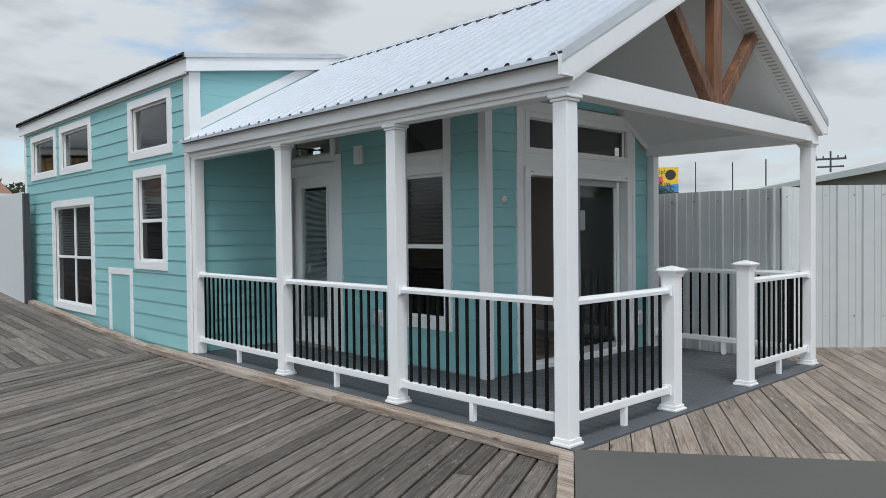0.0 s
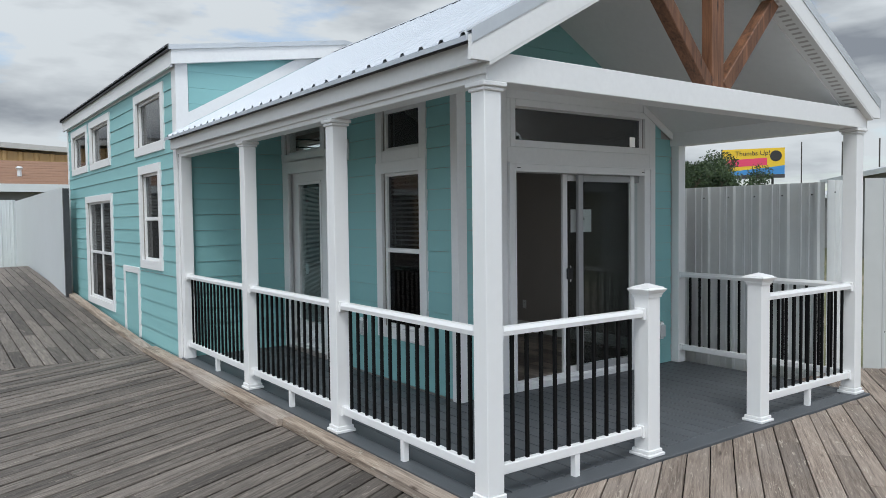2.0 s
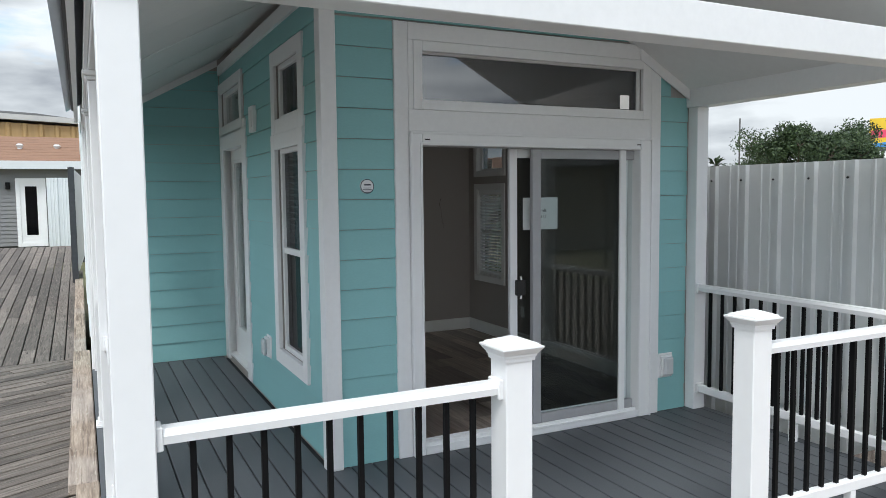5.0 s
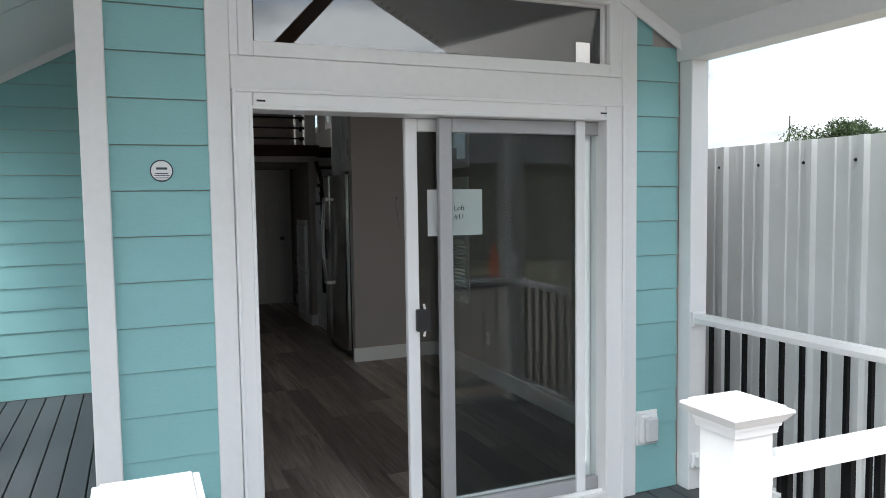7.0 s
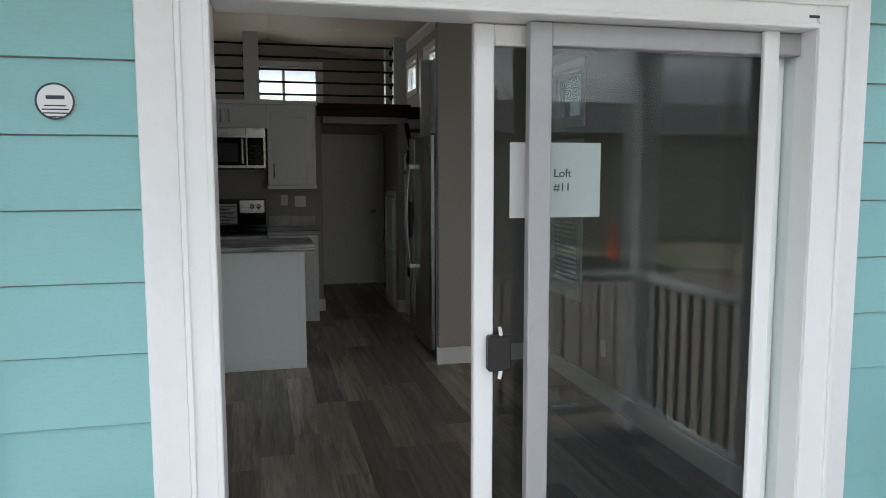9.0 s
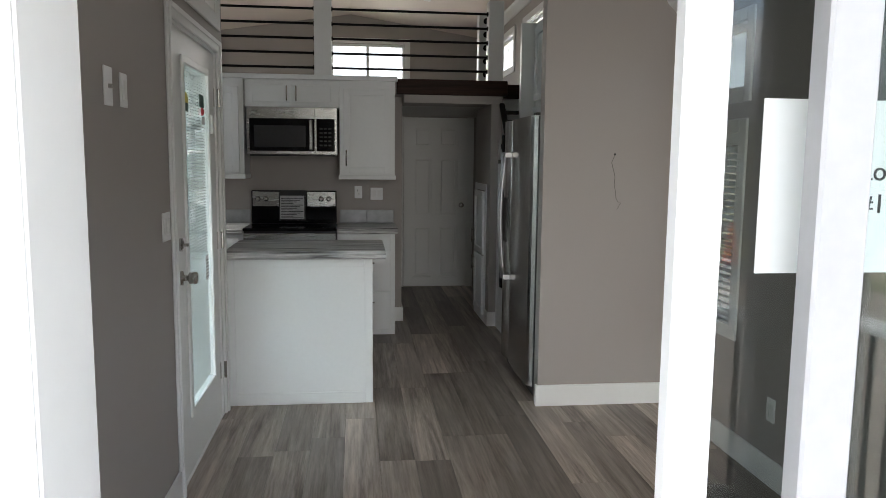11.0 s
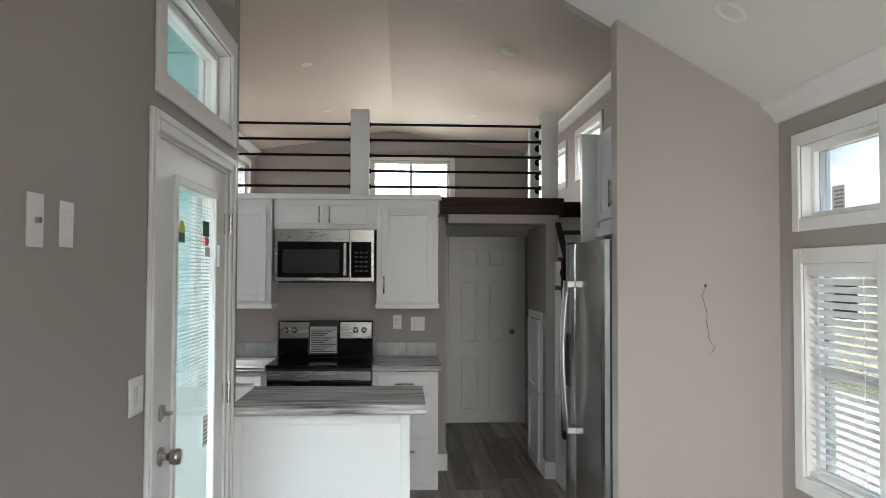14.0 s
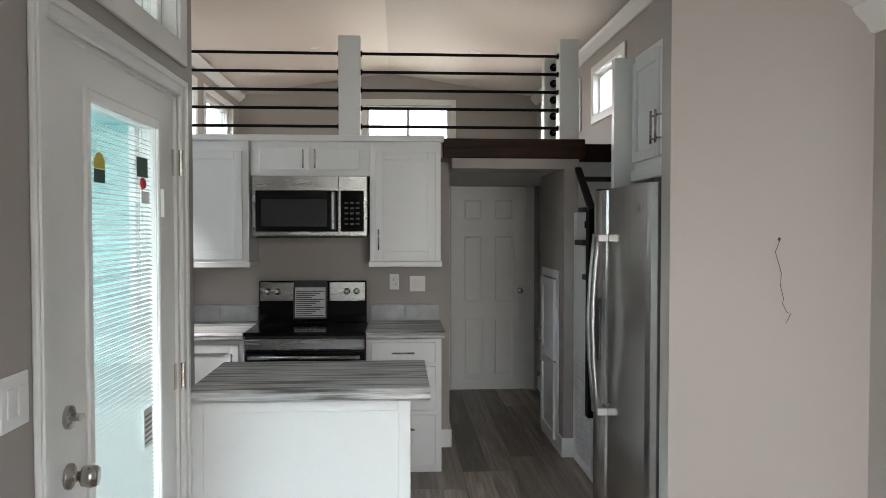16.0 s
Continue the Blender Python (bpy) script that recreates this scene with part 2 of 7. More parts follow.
def wood(name, light, dark, rough=0.7, along="x", grain=1.0, per_piece=0.2, bump=0.25, knots=True, weather=None, contrast=(0.3, 0.68), cracks=0.0):
    """Timber: long grain along one axis of the piece, knots, each piece a little different."""
    m = bpy.data.materials.new(name)
    m.use_nodes = True
    n, l = m.node_tree.nodes, m.node_tree.links
    p = n["Principled BSDF"]
    co, info, off, mp = n.new("ShaderNodeTexCoord"), n.new("ShaderNodeObjectInfo"), n.new("ShaderNodeVectorMath"), n.new("ShaderNodeMapping")
    sc = n.new("ShaderNodeMath")
    sc.operation, sc.inputs[1].default_value = "MULTIPLY", 37.0
    l.new(info.outputs["Random"], sc.inputs[0])
    off.operation = "ADD"
    l.new(co.outputs["Object"], off.inputs[0])
    l.new(sc.outputs[0], off.inputs[1])
    s = {"x": (0.9, 16, 16), "y": (16, 0.9, 16), "z": (16, 16, 0.9)}[along]
    mp.inputs["Scale"].default_value = tuple(v * grain for v in s)
    l.new(off.outputs[0], mp.inputs["Vector"])
    g1, g2, g3, kn = n.new("ShaderNodeTexNoise"), n.new("ShaderNodeTexNoise"), n.new("ShaderNodeTexNoise"), n.new("ShaderNodeTexVoronoi")
    g1.inputs["Scale"].default_value, g1.inputs["Detail"].default_value, g1.inputs["Roughness"].default_value, g1.inputs["Distortion"].default_value = 1.0, 8, 0.65, 0.9
    g2.inputs["Scale"].default_value, g2.inputs["Detail"].default_value, g2.inputs["Roughness"].default_value = 5.0, 6, 0.7
    l.new(mp.outputs[0], g1.inputs["Vector"])
    l.new(mp.outputs[0], g2.inputs["Vector"])
    g3.inputs["Scale"].default_value, g3.inputs["Detail"].default_value = 1.3, 3
    l.new(off.outputs[0], g3.inputs["Vector"])
    ramp = n.new("ShaderNodeValToRGB")
    ramp.color_ramp.elements[0].position, ramp.color_ramp.elements[1].position = contrast
    ramp.color_ramp.elements[0].color, ramp.color_ramp.elements[1].color = (*dark, 1), (*light, 1)
    av = n.new("ShaderNodeMath")
    av.operation = "MULTIPLY_ADD"
    av.inputs[1].default_value = 0.4
    l.new(g2.outputs["Fac"], av.inputs[0])
    half = n.new("ShaderNodeMath")
    half.operation, half.inputs[1].default_value = "MULTIPLY", 0.6
    l.new(g1.outputs["Fac"], half.inputs[0])
    l.new(half.outputs[0], av.inputs[2])
    l.new(av.outputs[0], ramp.inputs[0])
    col = ramp.outputs[0]
    if weather is not None:
        mx = n.new("ShaderNodeMix")
        mx.data_type = "RGBA"
        wr = n.new("ShaderNodeMapRange")
        wr.inputs["From Min"].default_value, wr.inputs["From Max"].default_value, wr.inputs["To Max"].default_value = 0.46, 0.7, 0.6
        l.new(g3.outputs["Fac"], wr.inputs["Value"])
        l.new(wr.outputs[0], mx.inputs[0])
        l.new(col, mx.inputs[6])
        mx.inputs[7].default_value = (*weather, 1)
        mul = n.new("ShaderNodeMix")
        mul.data_type, mul.blend_type = "RGBA", "OVERLAY"
        mul.inputs[0].default_value = 0.5
        l.new(mx.outputs[2], mul.inputs[6])
        l.new(ramp.outputs[0], mul.inputs[7])
        col = mx.outputs[2]
    hue = n.new("ShaderNodeHueSaturation")
    l.new(col, hue.inputs["Color"])
    pr = n.new("ShaderNodeMapRange")
    pr.inputs["To Min"].default_value, pr.inputs["To Max"].default_value = 1 - per_piece, 1 + per_piece
    l.new(info.outputs["Random"], pr.inputs["Value"])
    l.new(pr.outputs[0], hue.inputs["Value"])
    col = hue.outputs[0]
    if knots:
        km = n.new("ShaderNodeMapping")
        km.inputs["Scale"].default_value = {"x": (1.6, 7, 7), "y": (7, 1.6, 7), "z": (7, 7, 1.6)}[along]
        l.new(off.outputs[0], km.inputs["Vector"])
        kn.inputs["Scale"].default_value = 1.0
        l.new(km.outputs[0], kn.inputs["Vector"])
        kr = n.new("ShaderNodeMapRange")
        kr.inputs["From Min"].default_value, kr.inputs["From Max"].default_value = 0.1, 0.02
        l.new(kn.outputs["Distance"], kr.inputs["Value"])
        km2 = n.new("ShaderNodeMix")
        km2.data_type = "RGBA"
        l.new(kr.outputs[0], km2.inputs[0])
        l.new(col, km2.inputs[6])
        km2.inputs[7].default_value = (dark[0] * 0.5, dark[1] * 0.45, dark[2] * 0.4, 1)
        col = km2.outputs[2]
    if cracks:
        # long dark drying cracks and short pale scuffs
        cm, cn, cr, cx = n.new("ShaderNodeMapping"), n.new("ShaderNodeTexNoise"), n.new("ShaderNodeMapRange"), n.new("ShaderNodeMix")
        cm.inputs["Scale"].default_value = {"x": (1.4, 75, 75), "y": (75, 1.4, 75), "z": (75, 75, 1.4)}[along]
        cn.inputs["Scale"].default_value, cn.inputs["Detail"].default_value, cn.inputs["Distortion"].default_value = 1.0, 3, 0.5
        cr.inputs["From Min"].default_value, cr.inputs["From Max"].default_value, cr.inputs["To Max"].default_value = 0.56, 0.66, cracks
        cx.data_type = "RGBA"
        cx.inputs[7].default_value = (dark[0] * 0.7, dark[1] * 0.7, dark[2] * 0.7, 1)
        l.new(off.outputs[0], cm.inputs["Vector"])
        l.new(cm.outputs[0], cn.inputs["Vector"])
        l.new(cn.outputs["Fac"], cr.inputs["Value"])
        l.new(cr.outputs[0], cx.inputs[0])
        l.new(col, cx.inputs[6])
        sm, sn, sr, sx = n.new("ShaderNodeMapping"), n.new("ShaderNodeTexNoise"), n.new("ShaderNodeMapRange"), n.new("ShaderNodeMix")
        sm.inputs["Scale"].default_value = {"x": (7, 50, 50), "y": (50, 7, 50), "z": (50, 50, 7)}[along]
        sn.inputs["Scale"].default_value, sn.inputs["Detail"].default_value, sn.inputs["Distortion"].default_value = 1.0, 5, 1.5
        sr.inputs["From Min"].default_value, sr.inputs["From Max"].default_value, sr.inputs["To Max"].default_value = 0.6, 0.74, 0.75
        sx.data_type = "RGBA"
        sx.inputs[7].default_value = (min(light[0] * 1.5, 0.6), min(light[1] * 1.5, 0.58), min(light[2] * 1.5, 0.55), 1)
        l.new(off.outputs[0], sm.inputs["Vector"])
        l.new(sm.outputs[0], sn.inputs["Vector"])
        l.new(sn.outputs["Fac"], sr.inputs["Value"])
        l.new(sr.outputs[0], sx.inputs[0])
        l.new(cx.outputs[2], sx.inputs[6])
        col = sx.outputs[2]
    l.new(col, p.inputs["Base Color"])
    p.inputs["Roughness"].default_value = rough
    b = n.new("ShaderNodeBump")
    b.inputs["Strength"].default_value, b.inputs["Distance"].default_value = bump, 0.006
    l.new(av.outputs[0], b.inputs["Height"])
    l.new(b.outputs[0], p.inputs["Normal"])
    return m


def glass(name, tint=(0.93, 0.96, 0.96), mirror=0.025):
    """Clear pane: lets light through, and mirrors the more the flatter it is looked at."""
    m = bpy.data.materials.new(name)
    m.use_nodes = True
    n, l = m.node_tree.nodes, m.node_tree.links
    n.clear()
    o, t, g, f, mx = n.new("ShaderNodeOutputMaterial"), n.new("ShaderNodeBsdfTransparent"), n.new("ShaderNodeBsdfGlossy"), n.new("ShaderNodeLayerWeight"), n.new("ShaderNodeMixShader")
    t.inputs[0].default_value = (*tint, 1)
    g.inputs["Roughness"].default_value = 0.005
    f.inputs["Blend"].default_value = 0.5
    pw, sc = n.new("ShaderNodeMath"), n.new("ShaderNodeMath")
    pw.operation, pw.inputs[1].default_value = "POWER", 5.0
    sc.operation, sc.inputs[1].default_value, sc.inputs[2].default_value = "MULTIPLY_ADD", 0.6, mirror
    l.new(f.outputs["Facing"], pw.inputs[0])
    l.new(pw.outputs[0], sc.inputs[0])
    l.new(sc.outputs[0], mx.inputs[0])
    l.new(t.outputs[0], mx.inputs[1])
    l.new(g.outputs[0], mx.inputs[2])
    l.new(mx.outputs[0], o.inputs[0])
    return m


TEAL = mat("teal_siding", (0.25, 0.49, 0.495), 0.55, vary=0.06, grain=60, coarse=0.8, bump=0.05, stretch=(1, 1, 4), per_piece=0.025)
WHITE = mat("white_trim", (0.8, 0.8, 0.8), 0.45, vary=0.035, grain=30, coarse=1.2, bump=0.03)
VINYL = mat("white_vinyl", (0.83, 0.83, 0.83), 0.32, vary=0.02, grain=15, bump=0.01)
SOFFIT = mat("white_soffit", (0.72, 0.72, 0.71), 0.55, vary=0.04, grain=20, bump=0.02)
BLACK = mat("black_metal", (0.0045, 0.0045, 0.005), 0.6, 0.0, vary=0.2, bump=0.01)
BLACK.node_tree.nodes["Principled BSDF"].inputs["Specular IOR Level"].default_value = 0.15
COMPOSITE = mat("grey_composite_deck", (0.085, 0.092, 0.1), 0.55, vary=0.14, grain=60, coarse=1.4, bump=0.12, stretch=(3, 0.4, 3), per_piece=0.06)
ROOF = mat("pale_metal_roof", (0.49, 0.52, 0.565), 0.42, 0.2, vary=0.05, grain=8, coarse=0.6, bump=0.01)
FLASH = mat("galvanised_flashing", (0.62, 0.64, 0.66), 0.35, 0.6, vary=0.08, grain=10, bump=0.01)
DARK_EDGE = mat("roof_edge_dark", (0.05, 0.05, 0.055), 0.6, vary=0.3, grain=20, bump=0.05)
GLASS = glass("window_glass")
SMOKED = glass("screened_glass", (0.55, 0.57, 0.58))
COATED = glass("coated_glass", (0.3, 0.32, 0.34), 0.17)
TINTED = glass("tinted_glass", (0.58, 0.61, 0.61))
SCREENED = glass("screened_glass_dark", (0.2, 0.21, 0.22))
SHADED = glass("sun_control_glass", (0.42, 0.44, 0.45))
LOFTGLASS = glass("loft_glass", (0.55, 0.57, 0.58), 0.12)
CEDAR = wood("cedar_beam", (0.25, 0.115, 0.06), (0.045, 0.019, 0.01), 0.6, "z", 1.0, 0.3, contrast=(0.36, 0.62))
DECKWOOD = wood("weathered_deck_wood", (0.255, 0.22, 0.19), (0.022, 0.0165, 0.013), 0.82, "x", 2.6, 0.42, 1.0, True, (0.13, 0.111, 0.097), (0.33, 0.67), 0.6)
DECKTAN = wood("newer_deck_wood", (0.43, 0.35, 0.285), (0.085, 0.06, 0.047), 0.8, "x", 1.9, 0.26, 0.7, True, (0.31, 0.265, 0.23), (0.32, 0.68), 0.45)
KERBWOOD = wood("treated_timber", (0.5, 0.405, 0.32), (0.1, 0.065, 0.045), 0.78, "y", 0.9, 0.12, 0.7, True, (0.48, 0.42, 0.375), (0.38, 0.62), 0.5)
MATGREY = mat("grey_painted_board", (0.105, 0.103, 0.092), 0.8, vary=0.12, grain=90, coarse=0.7, bump=0.08)
MATGREY.node_tree.nodes["Principled BSDF"].inputs["Specular IOR Level"].default_value = 0.2
FENCE = mat("pale_steel_fence", (0.68, 0.7, 0.695), 0.5, 0.0, vary=0.05, grain=6, coarse=0.7, bump=0.01)
FENCEWHITE = mat("white_steel_fence", (0.66, 0.69, 0.7), 0.5, 0.1, vary=0.04, grain=6, coarse=0.5, bump=0.01)
GREIGE = mat("greige_wall_paint", (0.375, 0.343, 0.322), 0.6, vary=0.025, grain=120, coarse=0.6, bump=0.03)
CEIL = mat("ceiling_paint", (0.66, 0.575, 0.515), 0.7, vary=0.025, grain=150, coarse=0.5, bump=0.04)
IVORY = mat("white_interior_paint", (0.8, 0.8, 0.79), 0.4, vary=0.025, grain=50, bump=0.02)
CABINET = mat("white_cabinet_paint", (0.8, 0.81, 0.81), 0.35, vary=0.02, grain=40, bump=0.01)
STEEL = mat("brushed_steel", (0.55, 0.55, 0.545), 0.24, 1.0, vary=0.03, grain=70, coarse=1.0, bump=0.0, stretch=(1, 1, 14))
SATIN = mat("satin_steel", (0.42, 0.42, 0.415), 0.38, 1.0, vary=0.04, grain=30, bump=0.0)
STEELH = mat("brushed_steel_flat", (0.55, 0.55, 0.54), 0.26, 1.0, vary=0.04, grain=5, coarse=1.0, bump=0.0, stretch=(1, 8, 8))
CHROME = mat("satin_nickel", (0.5, 0.48, 0.45), 0.25, 1.0, vary=0.08, grain=20, bump=0.01)
BLACKGLASS = mat("black_glass", (0.004, 0.004, 0.005), 0.08, vary=0.1, bump=0.0)
BLACKGLASS.node_tree.nodes["Principled BSDF"].inputs["Specular IOR Level"].default_value = 0.3
BLACKPLASTIC = mat("black_plastic", (0.015, 0.015, 0.016), 0.4, vary=0.2, bump=0.02)
LAMINATE = mat("streaked_grey_laminate", (0.6, 0.595, 0.585), 0.35, vary=0.45, grain=9, coarse=2.6, bump=0.01, stretch=(0.8, 13, 13), dark=(0.085, 0.082, 0.083), dark_at=(0.42, 0.62))
STAINED = wood("dark_stained_beam", (0.05, 0.022, 0.015), (0.006, 0.003, 0.002), 0.5, "x", 0.7, 0.1)
STAINED.node_tree.nodes["Principled BSDF"].inputs["Specular IOR Level"].default_value = 0.15
STAINEDY = wood("dark_stained_tread", (0.045, 0.03, 0.025), (0.012, 0.008, 0.007), 0.5, "x", 0.7, 0.1)
FLOORWOOD = wood("grey_brown_floor_plank", (0.43, 0.36, 0.31), (0.09, 0.066, 0.051), 0.4, "y", 0.7, 0.52, 0.06, False, (0.22, 0.185, 0.16), (0.36, 0.62))
# grey for the door's fixed leaf: the shade on its stile is in the colour
GREYFRAME = mat("shade_grey_frame", (0.4, 0.4, 0.41), 0.45, 0.2, vary=0.06, bump=0.01)
BLIND = mat("white_blind_slat", (0.82, 0.83, 0.83), 0.45, vary=0.02, bump=0.0)
PAPER = mat("white_paper", (0.8, 0.8, 0.8), 0.8, vary=0.03, bump=0.02)
INK = mat("printed_ink", (0.03, 0.03, 0.03), 0.7, vary=0.05, bump=0.0)
ROOMDARK = mat("shaded_room_paint", (0.4, 0.38, 0.36), 0.7, vary=0.05)

# ---- main dimensions ----
XL, XR, XC = 3.70, 8.00, 5.85           # outer side walls, ridge
XS = 5.00                                # porch side wall, outer face
YF, YB, YE = 4.92, 8.62, 15.92           # front wall, porch back wall, house end
XLI, XRI, XSI = 3.82, 7.885, 5.125       # inner faces
YFI, YEI = 5.05, 15.80
FLOOR = 0.055
SLOPE, EAVE_Z, EAVE_X = 0.56, 2.60, 3.62  # main roof
RIDGE = EAVE_Z + SLOPE * (XC - EAVE_X)
USLOPE, UEAVE = 0.15, 3.60               # upper roof
LEFT, FRONT, SIDE, BACK = facing_left(XL), facing_front(YF), facing_left(XS), facing_front(YB)


def under_roof(x):
    return EAVE_Z - 0.2 + SLOPE * (XC - EAVE_X - abs(x - XC))


# ---- walls of the house ----
left_holes = [(9.42, 10.30, 1.08, 2.24), (9.22, 10.46, 2.58, 3.20), (12.17, 14.10, 0.30, 1.95), (12.22, 13.60, 2.58, 3.20), (14.02, 15.34, 2.58, 3.20)]
wall_left = setting("wall_left", holed(LEFT, YB, YE, -0.3, 3.52, -0.12, 0.0, left_holes), GREIGE, "long teal lap-sided wall of a small house", "wall")
front_holes = [(5.56, 7.43, FLOOR - 0.03, 2.055), (5.60, 7.42, 2.29, 2.62)]
wall_front = setting("wall_front", holed(FRONT, XS, XR, -0.3, 2.40, -0.13, 0.0, front_holes), GREIGE, "teal lap-sided porch front wall with white trim", "wall")
bm = bmesh.new()
for a, b in ((XS, 5.60), (7.42, XR - 0.03)):
    prism(bm, [(a, 2.401), (b, 2.401), (b, under_roof(b)), (a, under_roof(a))], FRONT, -0.13, 0.0)
prism(bm, [(5.60, 2.62), (7.42, 2.62), (7.42, under_roof(7.42)), (XC, under_roof(XC)), (5.60, under_roof(5.60))], FRONT, -0.13, 0.0)
gable_wall = setting("wall_front_gable", bm, GREIGE, "gable above the porch door", "wall")
side_holes = [(5.50, 6.185, 0.52, 2.06), (5.50, 6.185, 2.26, 2.68), (7.46, 8.58, FLOOR - 0.02, 2.23), (7.52, 8.54, 2.40, 2.76)]
wall_side = setting("wall_porch_side", holed(SIDE, YF + 0.13, YB, -0.3, 2.95, -0.125, 0.0, side_holes), GREIGE, "teal lap-sided wall along the side porch", "wall")
wall_back = setting("wall_porch_back", holed(BACK, XL + 0.001, XS + 0.125, -0.3, 3.5, -0.12, 0.0, []), GREIGE, "teal lap-sided wall at the end of the side porch", "wall")
right_holes = [(7.73, 8.29, 0.74, 1.745), (7.705, 8.305, 1.96, 2.31), (11.84, 12.78, 2.77, 3.18), (13.36, 14.30, 2.77, 3.18)]
RIGHT = facing_right(XR)
wall_right = setting("wall_right", holed(RIGHT, YF + 0.13, YE, -0.3, 3.52, -0.115, 0.0, right_holes), GREIGE, "greige painted wall with two stacked windows", "wall")
REAR = facing_front(YEI)
wall_rear = setting("wall_rear", holed(REAR, XLI, XRI, -0.3, 3.5, -0.12, 0.0, [(5.53, 6.68, 2.62, 3.36)]), GREIGE, "greige end wall with a wide loft window", "wall")
setting("wall_rear_gable", prism(bmesh.new(), [(XLI, 3.501), (XRI, 3.501), (XC, 3.82)], REAR, -0.12, 0.0), GREIGE, "greige gable of the loft", "wall")


def pad(h, d):
    return (h[0] - d, h[1] + d, h[2] - d, h[3] + d)


siding(wall_left, LEFT, YB + 0.13, YE - 0.1, -0.1, 3.36, [pad(h, 0.05) for h in left_holes] + [(10.55, 11.42, -0.2, 0.94)], TEAL)


gz = 2.80
reach = XC - EAVE_X - (gz - (EAVE_Z - 0.2)) / SLOPE
part("gable_backing", prism(bmesh.new(), [(max(5.03, XC - reach), gz), (XC + reach, gz), (XC, under_roof(XC) - 0.002)], FRONT, 0.0005, 0.004), TEAL, gable_wall)


def front_top(a, b):
    z = max(a, b)
    reach = XC - EAVE_X - (z - (EAVE_Z - 0.2)) / SLOPE - 0.02
    return max(5.03, XC - reach), min(XR - 0.13, XC + reach)


siding(wall_front, FRONT, 5.03, XR - 0.1, 0.0, 3.45, [(5.47, 7.53, -0.1, 2.78)], TEAL, front_top)
siding(wall_side, SIDE, YF + 0.06, YB, 0.0, 2.95, [(5.45, 6.235, 0.42, 2.74), (7.36, 8.69, -0.1, 2.85)], TEAL)
siding(wall_back, BACK, XL + 0.12, XS - 0.02, 0.0, 3.0, [], TEAL)

# ---- roofs and ceilings ----
RY0, RY1 = 2.90, YB + 0.03


def roof_slab(x0, x1, y0, y1, z_of, thick):
    bm = bmesh.new()
    a = [(x0, z_of(x0)), (x1, z_of(x1))]
    vs = [bm.verts.new((x, y, z - d)) for x, z in a for y in (y0, y1) for d in (thick, 0)]
    for f in FACES:
        bm.faces.new([vs[i] for i in f])
    return bm


def main_z(x):
    return EAVE_Z + SLOPE * (XC - EAVE_X - abs(x - XC))


def upper_z(x):
    return UEAVE + USLOPE * (XC - EAVE_X - abs(x - XC))


roof = thing("roof", (XC, 3.2, EAVE_Z), "pale ribbed metal gable roof over the porch", "roof", kind="structure")
for name, x0, x1 in (("left_slope", EAVE_X - 0.07, XC), ("right_slope", XC, 2 * XC - EAVE_X + 0.07)):
    part(name, roof_slab(x0, x1, RY0 + 0.03, RY1, main_z, 0.03), ROOF, roof)
# ribs of the metal sheets
for k in range(29):
    y = RY0 + 0.06 + k * 0.197
    if y > RY1 - 0.03:
        break
    for sgn in (-1, 1):
        bm = bmesh.new()
        xe = XC + sgn * (XC - EAVE_X + 0.072)
        rows = []
        for x in (XC, xe):
            z = main_z(x)
            rows.append([bm.verts.new((x, y + dy, z + dz)) for dy, dz in ((-0.03, -0.002), (-0.014, 0.02), (0.014, 0.02), (0.03, -0.002))])
        for i in range(3):
            bm.faces.new((rows[0][i], rows[0][i + 1], rows[1][i + 1], rows[1][i]))
        part("rib", bm, ROOF, roof)
bm = bmesh.new()
for sgn in (-1, 1):
    box(bm, 0, RY0 + 0.02, 0, 0.16, RY1, 0.012, Matrix.Translation((XC, 0, RIDGE + 0.012)) @ Matrix.Rotation(math.atan(SLOPE) if sgn > 0 else math.pi - math.atan(SLOPE), 4, "Y"))
part("ridge_cap", bm, FLASH, roof)
for sgn in (-1, 1):
    x = XC + sgn * 0.165
    part("ridge_closure", boxes((x - 0.012, RY0 + 0.04, main_z(x) - 0.004, x + 0.012, RY1 - 0.01, main_z(x) + 0.018)), DARK_EDGE, roof, "dark foam strip under the ridge cap")
